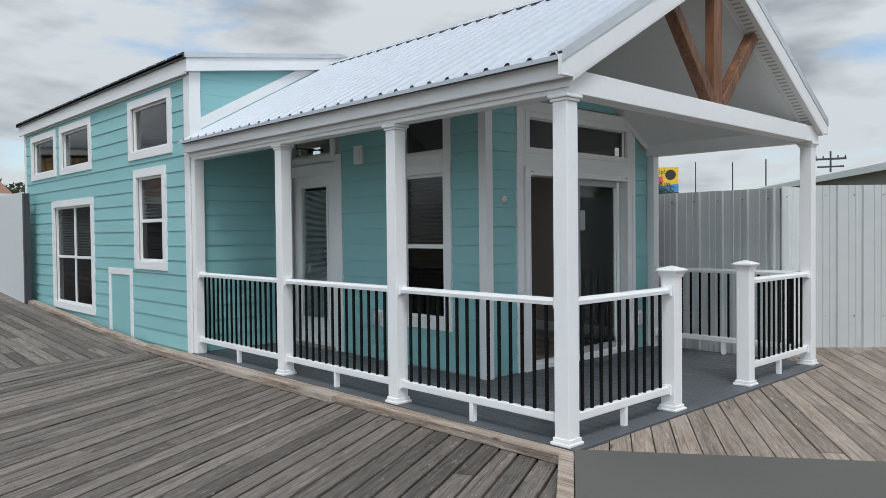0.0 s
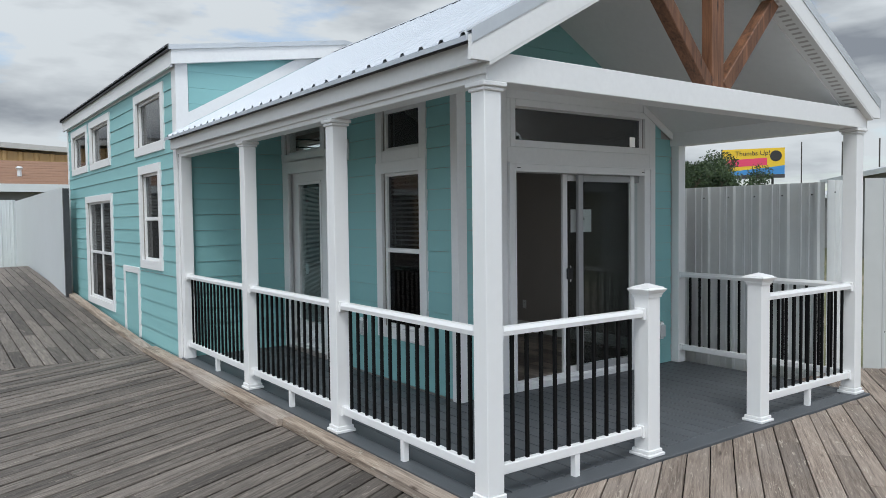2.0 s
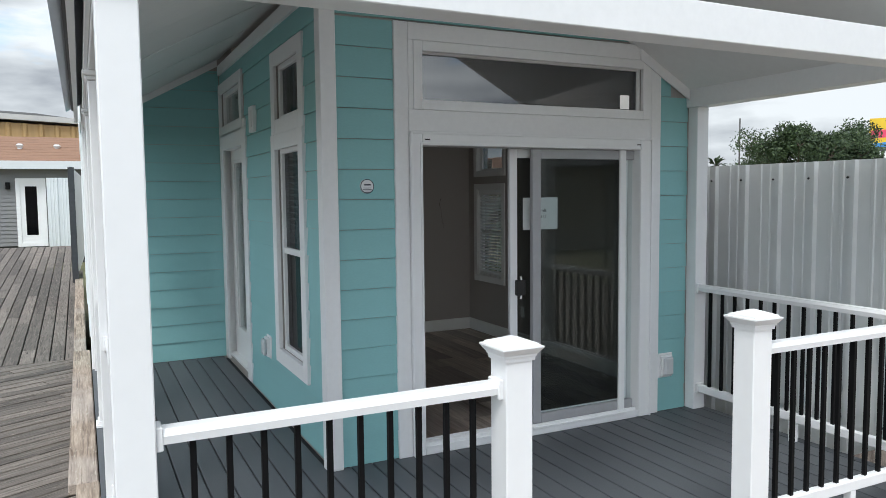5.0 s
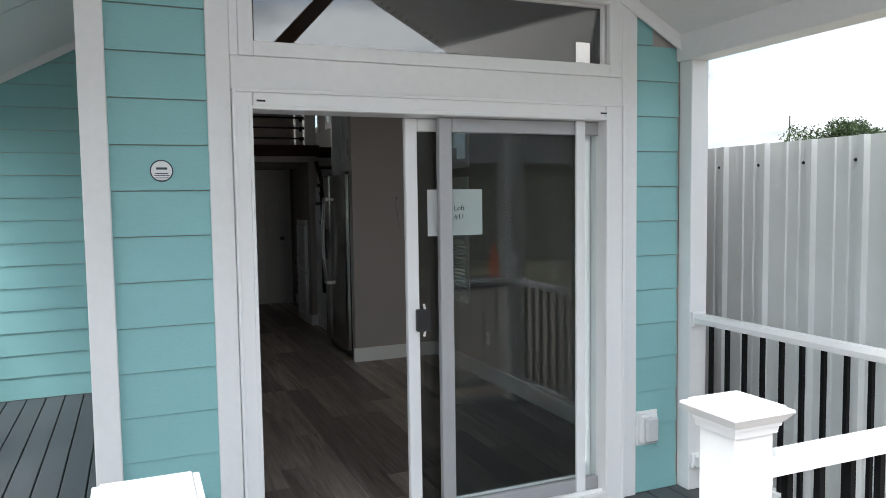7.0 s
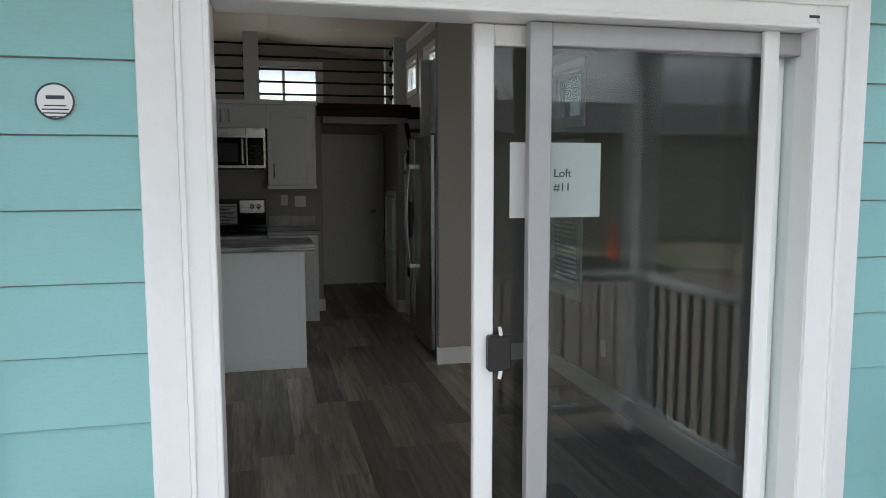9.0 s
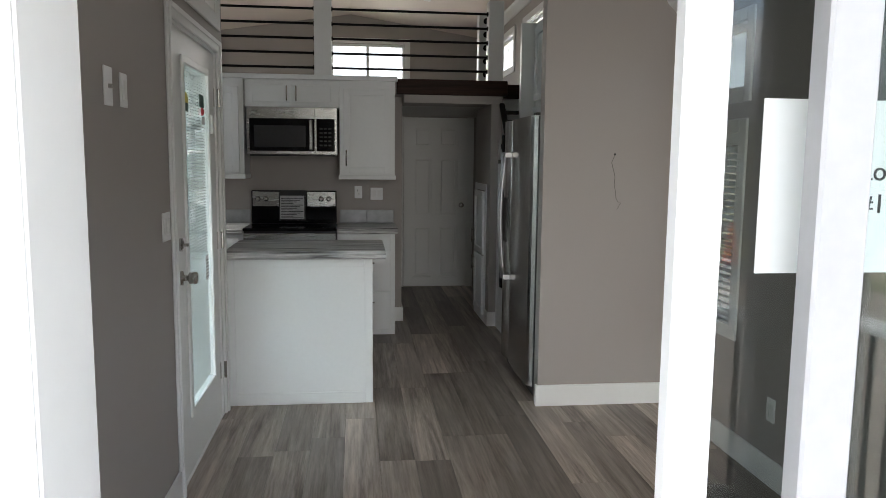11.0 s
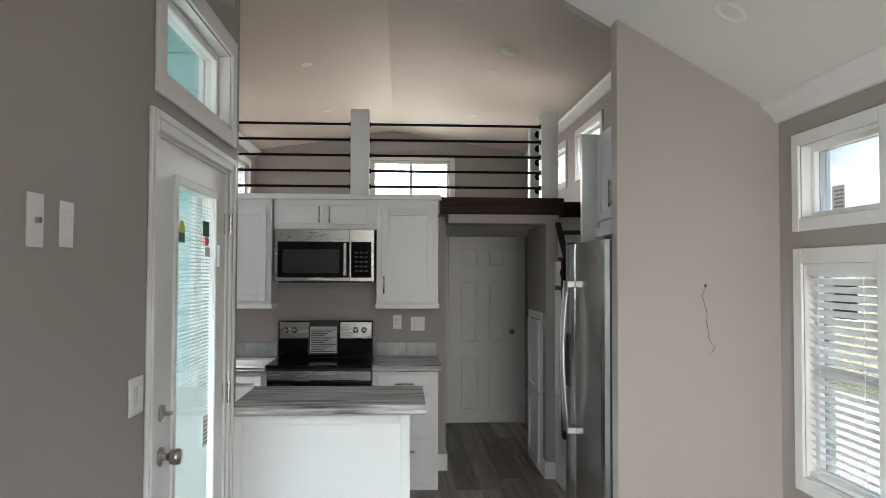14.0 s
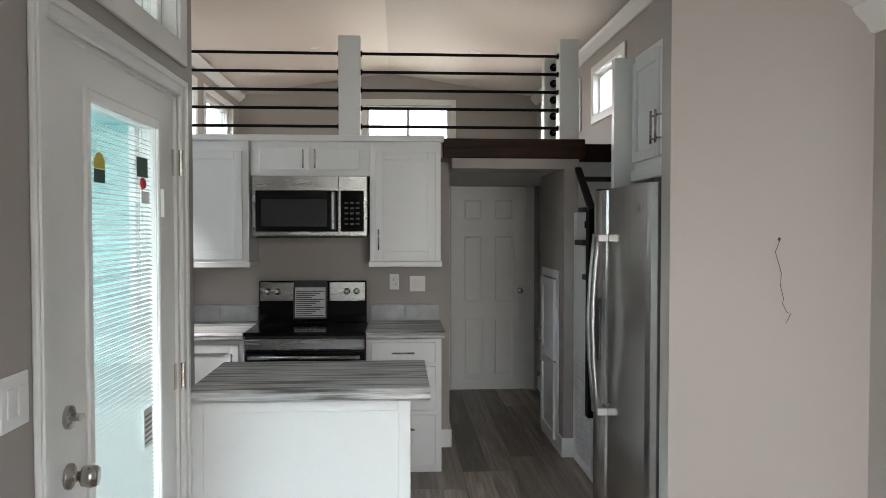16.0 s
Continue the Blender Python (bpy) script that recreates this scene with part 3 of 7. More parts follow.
# dark closure strip and fascia along the eaves
for sgn, nm in ((-1, "left"), (1, "right")):
    xe = XC + sgn * (XC - EAVE_X)
    part("eave_strip", boxes((min(xe - 0.01, xe + 0.01) if sgn > 0 else xe - 0.02, RY0 + 0.035, EAVE_Z - 0.06, (xe + 0.02) if sgn > 0 else xe + 0.01, RY1 - 0.002, EAVE_Z - 0.012)), DARK_EDGE, roof)
    part("fascia", boxes((xe, RY0 + 0.03, EAVE_Z - 0.17, xe - sgn * 0.03, RY1 - 0.001, EAVE_Z - 0.055)), WHITE, roof)
    # rake boards with metal flashing
    bm = bmesh.new()
    tx = XC + sgn * (XC - EAVE_X + 0.06)
    sx = XC + sgn * (XC - EAVE_X - 0.0625)
    prism(bm, [(XC, RIDGE - 0.005), (tx, main_z(tx) - 0.005), (tx, EAVE_Z - 0.165), (sx, EAVE_Z - 0.165), (XC, RIDGE - 0.2)], facing_front(RY0), -0.03, 0.0)
    part("rake_board", bm, WHITE, roof)
    bm = bmesh.new()
    prism(bm, [(XC, RIDGE + 0.016), (tx, main_z(tx) + 0.016), (tx, main_z(tx) - 0.05), (XC, RIDGE - 0.05)], facing_front(RY0), 0.001, 0.006)
    prism(bm, [(XC, RIDGE + 0.026), (tx, main_z(tx) + 0.026), (tx, main_z(tx) + 0.016), (XC, RIDGE + 0.016)], facing_front(RY0), -0.11, 0.006)
    part("flashing", bm, FLASH, roof)
    # vented soffit strip behind the rake
    bm = bmesh.new()
    prism(bm, [(XC, RIDGE - 0.20), (sx, main_z(sx) - 0.20), (sx, main_z(sx) - 0.222), (XC, RIDGE - 0.222)], facing_front(RY0), -0.20, -0.002)
    part("soffit_strip", bm, SOFFIT, roof)
    bm = bmesh.new()
    for k in range(42):
        x = XC + sgn * (0.1 + 0.048 * k)
        z = main_z(x) - 0.2228
        prism(bm, [(x - 0.009, z + sgn * SLOPE * 0.009), (x + 0.009, z - sgn * SLOPE * 0.009), (x + 0.009, z - sgn * SLOPE * 0.009 - 0.001), (x - 0.009, z + sgn * SLOPE * 0.009 - 0.001)], facing_front(RY0), -0.13, -0.05)
    tagged(part("vent_slots", bm, mat("soffit_vent_shadow", (0.42, 0.41, 0.39), 0.9, bump=0), roof), kind="stuff")
# porch ceiling: follows the slope, one object
bm = bmesh.new()
for sgn in (-1, 1):
    xo = XC + sgn * 2.10
    prism(bm, [(XC, RIDGE - 0.22), (xo, main_z(xo) - 0.22), (xo, main_z(xo) - 0.24), (XC, RIDGE - 0.24)], facing_front(RY0 + 0.17), -(YF - RY0 - 0.172), 0.0)
setting("ceiling_porch", bm, SOFFIT, "white sloping porch ceiling", "ceiling")
bm = bmesh.new()
prism(bm, [(XL + 0.10, main_z(XL + 0.10) - 0.22), (XS, main_z(XS) - 0.22), (XS, main_z(XS) - 0.24), (XL + 0.10, main_z(XL + 0.10) - 0.24)], facing_front(YF + 0.002), -(YB - YF - 0.005), 0.0)
for yy in (5.75, 7.0):
    prism(bm, [(XL + 0.14, main_z(XL + 0.14) - 0.241), (XS - 0.02, main_z(XS - 0.02) - 0.241), (XS - 0.02, main_z(XS - 0.02) - 0.246), (XL + 0.14, main_z(XL + 0.14) - 0.246)], facing_front(yy), -0.03, 0.0)
setting("ceiling_side_porch", bm, SOFFIT, "white sloping ceiling over the side porch", "ceiling")

upper_roof = thing("upper_roof", (XC, 12, UEAVE), "low-pitched metal roof over the loft", "roof", kind="structure")
for name, x0, x1 in (("left_slope", EAVE_X - 0.04, XC), ("right_slope", XC, 2 * XC - EAVE_X + 0.04)):
    part(name, roof_slab(x0, x1, YB - 0.09, YE + 0.15, upper_z, 0.03), ROOF, upper_roof)
for sgn in (-1, 1):
    xe = XC + sgn * (XC - EAVE_X)
    part("eave_strip", boxes((xe - 0.04 if sgn < 0 else xe, YB - 0.11, UEAVE - 0.045, xe if sgn < 0 else xe + 0.04, YE + 0.15, UEAVE + 0.018)), DARK_EDGE, upper_roof)
    part("fascia", boxes((xe, YB - 0.039, UEAVE - 0.22, xe - sgn * 0.03, YE + 0.12, UEAVE - 0.046)), WHITE, upper_roof)
    bm = prism(bmesh.new(), [(XC, upper_z(XC) - 0.03), (xe, UEAVE - 0.03), (xe, UEAVE - 0.2), (XC, upper_z(XC) - 0.2)], facing_front(YB - 0.1), -0.06, 0.0)
    part("rake_board", bm, WHITE, upper_roof)
    bm = prism(bmesh.new(), [(XC, upper_z(XC) + 0.012), (xe - sgn * -0.03, UEAVE + 0.012), (xe - sgn * -0.03, UEAVE - 0.045), (XC, upper_z(XC) - 0.045)], facing_front(YB - 0.1), 0.001, 0.02)
    part("flashing", bm, FLASH, upper_roof)
for k in range(22):
    y = YB + 0.05 + 0.33 * k
    part("rib", prism(bmesh.new(), [(EAVE_X - 0.045, UEAVE), (XC, upper_z(XC)), (XC, upper_z(XC) + 0.02), (EAVE_X - 0.045, UEAVE + 0.02)], facing_front(y), -0.02, 0.02), ROOF, upper_roof)
for x, y in ((4.5, 10.6), (4.7, 13.4)):
    z = upper_z(x)
    part("roof_vent", boxes((x - 0.14, y - 0.14, z - 0.03, x + 0.14, y + 0.14, z + 0.05), (x - 0.18, y - 0.18, z + 0.05, x + 0.18, y + 0.18, z + 0.1)), DARK_EDGE, upper_roof, "low dark roof vent")
# end wall of the loft above the porch roof
bm = bmesh.new()
for sgn in (-1, 1):
    xo = XC + sgn * 2.149
    prism(bm, [(XC, 3.66), (xo, 2.46), (xo, 3.52), (XC, 3.84)], facing_front(YB), -0.1, 0.004)
wall_clere = setting("wall_clerestory", bm, TEAL, "teal wall above the porch roof", "wall")


for k in range(14, 19):
    a, b = k * LAP, min((k + 1) * LAP, 3.42)
    xa, xb = EAVE_X + (a - EAVE_Z) / SLOPE, EAVE_X + (b - EAVE_Z) / SLOPE
    if xb > XL + 0.2:
        bm = prism(bmesh.new(), [(XL + 0.13, a + 0.002), (max(xa, XL + 0.14), a + 0.002), (max(xb, XL + 0.15), b), (XL + 0.13, b)], facing_front(YB), 0.005, 0.019)
        part("siding_board", bm, TEAL, wall_clere)
slope_trim = prism(bmesh.new(), [(XL + 0.121, main_z(XL + 0.121) + 0.02), (XC - 0.3, main_z(XC - 0.3) + 0.02), (XC - 0.3, main_z(XC - 0.3) + 0.16), (XL + 0.121, main_z(XL + 0.121) + 0.16)], facing_front(YB), 0.005, 0.032)
part("trim_board", slope_trim, WHITE, wall_clere)
part("corner_trim", boxes((XL - 0.022, YB - 0.035, 2.6, XL + 0.12, YB - 0.002, 3.45)), WHITE, wall_clere)

# ceilings inside
bm = bmesh.new()
for sgn in (-1, 1):
    xo = XC + sgn * 2.05
    prism(bm, [(XC, 3.66), (xo, 3.66 - 0.566 * 2.05), (xo, 3.70 - 0.566 * 2.05), (XC, 3.70)], facing_front(YFI - 0.0), -(8.635 - YFI), 0.0)
setting("ceiling_living", bm, mat("white_ceiling_paint", (0.76, 0.75, 0.73), 0.7, vary=0.02, grain=150, bump=0.03), "white vaulted ceiling", "ceiling")
bm = bmesh.new()
for sgn in (-1, 1):
    xo = XC + sgn * 2.06
    prism(bm, [(XC, 3.79), (xo, 3.79 - 0.15 * 2.06), (xo, 3.81 - 0.15 * 2.06), (XC, 3.81)], facing_front(8.64), -(YEI - 8.64), 0.0)
setting("ceiling_loft", bm, CEIL, "beige low-pitched ceiling over kitchen and loft", "ceiling")
# closing wall between the two ceilings
bm = bmesh.new()
for sgn in (-1, 1):
    xo = XC + sgn * 2.03
    prism(bm, [(XC, 3.665), (xo, 3.665 - 0.566 * 2.03), (xo, 3.80 - 0.15 * 2.03), (XC, 3.80)], facing_front(8.645), -0.06, 0.0)
setting("wall_ceiling_step", bm, GREIGE, "greige face between two ceilings", "wall")

# ---- corner trims, beams, frieze boards ----
part("corner_trim", boxes((4.94, 4.875, 0.0, 5.04, 4.975, 2.92)), WHITE, wall_front, bevel=0.004)
part("corner_trim", boxes((XL - 0.024, YB + 0.002, -0.1, XL - 0.001, YB + 0.13, 3.40)), WHITE, wall_left, bevel=0.003)
part("corner_trim", boxes((XL - 0.024, YE - 0.1, 0.1, XL - 0.001, YE, 3.40)), WHITE, wall_left, bevel=0.003)
part("frieze_board", boxes((XL - 0.022, YB + 0.131, 3.36, XL - 0.001, YE - 0.101, 3.50)), WHITE, wall_left)
bm = prism(bmesh.new(), [(7.38, under_roof(7.38) + 0.0), (XR - 0.02, under_roof(XR - 0.02) + 0.0), (XR - 0.02, under_roof(XR - 0.02) - 0.12), (7.38, under_roof(7.38) - 0.12)], FRONT, 0.0305, 0.042)
part("frieze_board", bm, WHITE, wall_front)
bm = prism(bmesh.new(), [(XL + 0.13, under_roof(XL + 0.13) - 0.012), (XS - 0.03, under_roof(XS - 0.03) - 0.012), (XS - 0.03, under_roof(XS - 0.03) - 0.11), (XL + 0.13, under_roof(XL + 0.13) - 0.11)], BACK, 0.018, 0.03)
part("frieze_board", bm, WHITE, wall_back)
part("frieze_board", boxes((XS - 0.03, YF + 0.06, 2.95, XS - 0.001, YB - 0.031, 3.05)), WHITE, wall_side)

PX0, PX1, PY = 3.757, 7.93, 3.028
beam = thing("porch_beam", (XC, PY, 2.33), "white boxed porch beams carried by posts", "beam", kind="structure")
part("front_beam", boxes((PX0 - 0.055, PY - 0.075, 2.345, PX1 + 0.09, PY + 0.075, 2.505)), WHITE, beam, bevel=0.004)
part("left_beam", boxes((PX0 - 0.055, PY + 0.077, 2.345, PX0 + 0.075, YB - 0.002, 2.45)), WHITE, beam, bevel=0.004)
part("left_beam_board", boxes((PX0 - 0.075, PY - 0.09, 2.38, PX0 - 0.056, YB + 0.0, 2.45)), WHITE, beam, bevel=0.002)
part("right_beam", boxes((PX1 - 0.07, PY + 0.077, 2.345, PX1 + 0.07, YF - 0.002, 2.505)), WHITE, beam, bevel=0.004)

truss = thing("gable_truss", (XC, PY, 2.49), "reddish cedar king post with two slanting braces", "timber truss")
part("king_post", boxes((XC - 0.07, PY - 0.045, 2.506, XC + 0.07, PY + 0.045, RIDGE - 0.23)), CEDAR, truss, bevel=0.006)
for sgn in (-1, 1):
    a, b = Vector((XC + sgn * 0.11, PY, 2.54)), Vector((XC + sgn * 0.80, PY, 3.29))
    m = Matrix.Translation(a) @ (b - a).to_track_quat("Z", "Y").to_matrix().to_4x4()
    part("brace", boxes((-0.05, -0.05, -0.03, 0.05, 0.05, (b - a).length), m=m), CEDAR, truss, bevel=0.006)


# ---- porch posts, newels and rails ----
def porch_post(x, y, label, z1=2.345):
    t = thing("porch_post", (x, y, 0), label, "post", "posts carrying the porch roof")
    part("shaft", boxes((x - 0.06, y - 0.06, 0.05, x + 0.06, y + 0.06, z1 - 0.05)), VINYL, t, bevel=0.004)
    bm = bmesh.new()
    for k, (o, a, b) in enumerate(((0.082, 0.0, 0.022), (0.07, 0.022, 0.05))):
        box(bm, x - o, y - o, a, x + o, y + o, b)
    part("base_trim", bm, VINYL, t, bevel=0.004)
    bm = bmesh.new()
    for o, a, b in ((0.072, z1 - 0.05, z1 - 0.028), (0.085, z1 - 0.028, z1 - 0.001)):
        box(bm, x - o, y - o, a, x + o, y + o, b)
    part("cap_trim", bm, VINYL, t, bevel=0.005)
    return t


for x, y in ((PX0, PY), (PX0, 4.80), (PX0, 6.60)):
    porch_post(x, y, "square white vinyl post at the porch edge")
porch_post(PX1, PY, "square white vinyl post at the far porch corner")
half = thing("wall_post", (XL + 0.06, YB - 0.05, 0), "white half post against the teal wall", "post", "posts carrying the porch roof")
part("shaft", boxes((XL - 0.003, YB - 0.10, 0.0, XL + 0.12, YB - 0.003, 2.345)), VINYL, half, bevel=0.004)
half = thing("wall_post", (PX1, YF - 0.05, 0), "white half post against the porch front wall", "post", "posts carrying the porch roof")
part("shaft", boxes((XR - 0.115, YF - 0.10, 0.0, XR + 0.0, YF - 0.002, 2.345)), VINYL, half, bevel=0.004)


def newel(x, y):
    t = thing("newel_post", (x, y, 0), "white vinyl newel post with a pyramid cap", "post", "newels at the porch entrance")
    part("shaft", boxes((x - 0.06, y - 0.06, 0.045, x + 0.06, y + 0.06, 1.075)), VINYL, t, bevel=0.004)
    bm = boxes((x - 0.085, y - 0.085, 0.0, x + 0.085, y + 0.085, 0.02), (x - 0.072, y - 0.072, 0.02, x + 0.072, y + 0.072, 0.045))
    part("base_trim", bm, VINYL, t, bevel=0.004)
    bm = bmesh.new()
    rings = []
    for o, z in ((0.066, 1.062), (0.068, 1.078), (0.072, 1.08), (0.073, 1.088), (0.08, 1.096), (0.09, 1.11), (0.093, 1.114), (0.092, 1.12), (0.08, 1.1225), (0.077, 1.129), (0.042, 1.141), (0.006, 1.153)):
        rings.append([bm.verts.new((x + sx * o, y + sy * o, z)) for sx, sy in ((-1, -1), (1, -1), (1, 1), (-1, 1))])
    for r0, r1 in zip(rings, rings[1:]):
        for i in range(4):
            bm.faces.new((r0[i], r0[(i + 1) % 4], r1[(i + 1) % 4], r1[i]))
    bm.faces.new(rings[0][::-1])
    bm.faces.new(rings[-1])
    part("cap", bm, VINYL, t)
    return t


NX1, NX2 = 5.125, 6.452
newel(NX1, PY)
newel(NX2, PY)


def railing(a, b, label):
    """A rail between two posts: a and b are the ends of its centre line on the floor."""
    a, b = Vector((*a, 0)), Vector((*b, 0))
    d = (b - a).length
    m = Matrix.Translation(a) @ Matrix.Rotation(math.atan2(b.y - a.y, b.x - a.x), 4, "Z")
    t = thing("porch_railing", (a + b) / 2, label, "railing", "white and black porch railings")
    bm = bmesh.new()
    prism(bm, [(-0.032, 0.935), (0.032, 0.935), (0.036, 0.962), (0.024, 0.984), (-0.024, 0.984), (-0.036, 0.962)], lambda u, v, n: m @ Vector((n, u, v)), 0.0, d)
    part("top_rail", bm, VINYL, t)
    part("bottom_rail", boxes((0, -0.022, 0.138, d, 0.022, 0.198), m=m), VINYL, t, bevel=0.005)
    n = max(2, round(d / 0.112))
    for k in range(1, n):
        x = d * k / n
        part("baluster", boxes((x - 0.0095, -0.0095, 0.195, x + 0.0095, 0.0095, 0.936), m=m), BLACK, t)
    for x in (0.0, d - 0.022):
        part("bracket", boxes((x, -0.042, 0.915, x + 0.022, 0.042, 0.994), m=m), VINYL, t, bevel=0.004)
        part("bracket", boxes((x, -0.034, 0.128, x + 0.022, 0.034, 0.208), m=m), VINYL, t, bevel=0.004)
    part("foot", boxes((d / 2 - 0.02, -0.02, 0.0, d / 2 + 0.02, 0.02, 0.139), m=m), VINYL, t)
    return t


railing((PX0, PY + 0.06), (PX0, 4.74), "white vinyl railing with black metal balusters")
railing((PX0, 4.86), (PX0, 6.54), "white vinyl railing with black metal balusters")
railing((PX0, 6.66), (PX0, YB - 0.10), "white vinyl railing with black metal balusters")
railing((PX0 + 0.06, PY), (NX1 - 0.06, PY), "white vinyl railing with black metal balusters")
railing((NX2 + 0.06, PY), (PX1 - 0.06, PY), "white vinyl railing with black metal balusters")
railing((PX1, PY + 0.06), (PX1, YF - 0.10), "white vinyl railing before a metal fence")


# ---- windows and doors ----
def window(name, w, hole, casing, depth, label, bars=(), rails=(), blinds=None, pane=GLASS, inner=0.115, sill=0.0, frame=0.04, wall=0.12, trim=WHITE, screen=True):
    """hole: u0, u1, z0, z1. casing: width of the outside boards. bars, rails: where sash bars cross (0 to 1)."""
    u0, u1, z0, z1 = hole
    t = thing(name, w((u0 + u1) / 2, z0, 0), label, "window", kind="structure")
    part("casing", wframe(w, u0 - casing, u1 + casing, z0 - casing, z1 + casing, casing + 0.012, 0.002, depth), trim, t, bevel=0.003)
    part("window_frame", wframe(w, u0 + 0.001, u1 - 0.001, z0 + 0.001, z1 - 0.001, frame, -0.07, -0.012), VINYL, t, bevel=0.004)
    us, zs = [u0 + frame] + [u0 + (u1 - u0) * f for f in bars] + [u1 - frame], [z0 + frame] + [z0 + (z1 - z0) * f for f in rails] + [z1 - frame]
    for f in bars:
        u = u0 + (u1 - u0) * f
        part("sash_bar", wbox(bmesh.new(), w, u - 0.022, u + 0.022, z0 + frame, z1 - frame, -0.06, -0.02), VINYL, t, bevel=0.003)
    for f in rails:
        z = z0 + (z1 - z0) * f
        part("sash_rail", wbox(bmesh.new(), w, u0 + frame, u1 - frame, z - 0.022, z + 0.022, -0.062, -0.018), VINYL, t, bevel=0.003)
    for ua, ub in zip(us, us[1:]):
        for za, zb in zip(zs, zs[1:]):
            low = screen and rails and za == zs[0]
            p = part("pane", wbox(bmesh.new(), w, ua + 0.002, ub - 0.002, za + 0.002, zb - 0.002, -0.044, -0.038), SCREENED if low else pane, t)
            p.visible_shadow = False
    if blinds:
        n0, spread, tilt, slack = blinds
        b = thing("window_blind", w((u0 + u1) / 2, z1, n0), "white horizontal slat blind lowered in the window", "blind", "slat blinds")
        part("head_rail", wbox(bmesh.new(), w, u0 + 0.02, u1 - 0.02, z1 - 0.06, z1 - 0.005, n0 - 0.025, n0 + 0.025), BLIND, b)
        k, z = 0, z1 - 0.085
        while z > z0 + 0.035:
            bm = bmesh.new()
            h, q = 0.024 * math.sin(tilt), 0.024 * math.cos(tilt)
            vs = [bm.verts.new(w(u, z + sz * h + dz, n0 + sz * q)) for u in (u0 + 0.02, u1 - 0.02) for sz in (-1, 1) for dz in (0, 0.0025)]
            for f in FACES:
                bm.faces.new([vs[i] for i in f])
            part("slat", bm, BLIND, b)
            z -= spread
        part("bottom_rail", wbox(bmesh.new(), w, u0 + 0.02, u1 - 0.02, z0 + 0.012, z0 + 0.032, n0 - 0.022, n0 + 0.022), BLIND, b)
        for f in (0.2, 0.8):
            u = u0 + (u1 - u0) * f
            part("cord", tube(bmesh.new(), w(u, z0 + 0.02, n0 - 0.027), w(u, z1 - 0.05, n0 - 0.027), 0.0015, sides=5), BLIND, b)
    return t


h = left_holes
window("window_1", LEFT, h[2], 0.10, 0.034, "tall white double window in teal siding", bars=(0.5,), rails=(0.48,), blinds=(-0.10, 0.045, 0.5, 0), pane=SMOKED)
window("window_2", LEFT, h[0], 0.10, 0.034, "white sash window in teal siding", rails=(0.48,), blinds=(-0.10, 0.045, 0.5, 0), pane=SMOKED)
window("window_3", LEFT, h[1], 0.10, 0.034, "white clerestory window in teal siding", pane=LOFTGLASS)
window("window_4", LEFT, h[3], 0.10, 0.034, "white clerestory window in teal siding", pane=LOFTGLASS)
window("window_5", LEFT, h[4], 0.10, 0.034, "white clerestory window in teal siding", pane=LOFTGLASS)
window("window_6", SIDE, side_holes[0], 0.10, 0.034, "tall white sash window beside the porch", rails=(0.5,), blinds=(-0.088, 0.045, 0.35, 0), pane=SMOKED)
window("window_7", SIDE, side_holes[1], 0.10, 0.026, "small white window above the sash window", pane=SMOKED)
window("window_8", SIDE, side_holes[3], 0.09, 0.026, "small white window above the porch door")
window("window_9", FRONT, front_holes[1], 0.05, 0.036, "wide transom window above the sliding door", frame=0.02, pane=COATED)
window("window_10", RIGHT, right_holes[0], 0.08, 0.026, "white sash window with a slat blind", rails=(0.5,), blinds=(-0.085, 0.036, -0.62, 0), pane=SHADED, screen=False)
window("window_11", RIGHT, right_holes[1], 0.08, 0.026, "small square window above the sash window", frame=0.03, pane=SHADED)
window("window_12", RIGHT, right_holes[2], 0.08, 0.026, "small white loft window")
window("window_13", RIGHT, right_holes[3], 0.08, 0.026, "small white loft window")
REAROUT = lambda u, z, n: Vector((u, YE + n, z))
window("window_14", REAROUT, (5.53, 6.68, 2.62, 3.36), 0.08, 0.026, "wide loft window in two lights", bars=(0.5,))

# hatch in the long wall
hatch = thing("access_hatch", (XL, 10.98, 0.0), "teal hatch with white trim in the long wall", "hatch")
part("frame", wframe(LEFT, 10.52, 11.45, 0.0, 0.97, 0.09, 0.002, 0.026, bottom=0.0), WHITE, hatch, bevel=0.003)
part("panel", wbox(bmesh.new(), LEFT, 10.612, 11.358, -0.02, 0.878, 0.002, 0.012), TEAL, hatch)

# trim round the sliding door and transom
door_trim = thing("door_trim", (6.5, YF, 0), "broad white boards framing door and transom", "trim", kind="structure")
part("side_board", boxes((5.42, YF - 0.03, 0.0, 5.515, YF - 0.001, 2.78)), WHITE, door_trim, bevel=0.003)
part("side_board", boxes((7.49, YF - 0.03, 0.0, 7.585, YF - 0.001, 2.68)), WHITE, door_trim, bevel=0.003)
part("middle_board", boxes((5.516, YF - 0.03, 2.10, 7.489, YF - 0.001, 2.239)), WHITE, door_trim, bevel=0.003)
part("top_board", boxes((5.516, YF - 0.03, 2.672, 7.489, YF - 0.001, 2.78)), WHITE, door_trim, bevel=0.003)
part("edge_board", boxes((5.516, YF - 0.03, 2.24, 5.549, YF - 0.001, 2.671), (7.471, YF - 0.03, 2.24, 7.489, YF - 0.001, 2.671)), WHITE, door_trim)

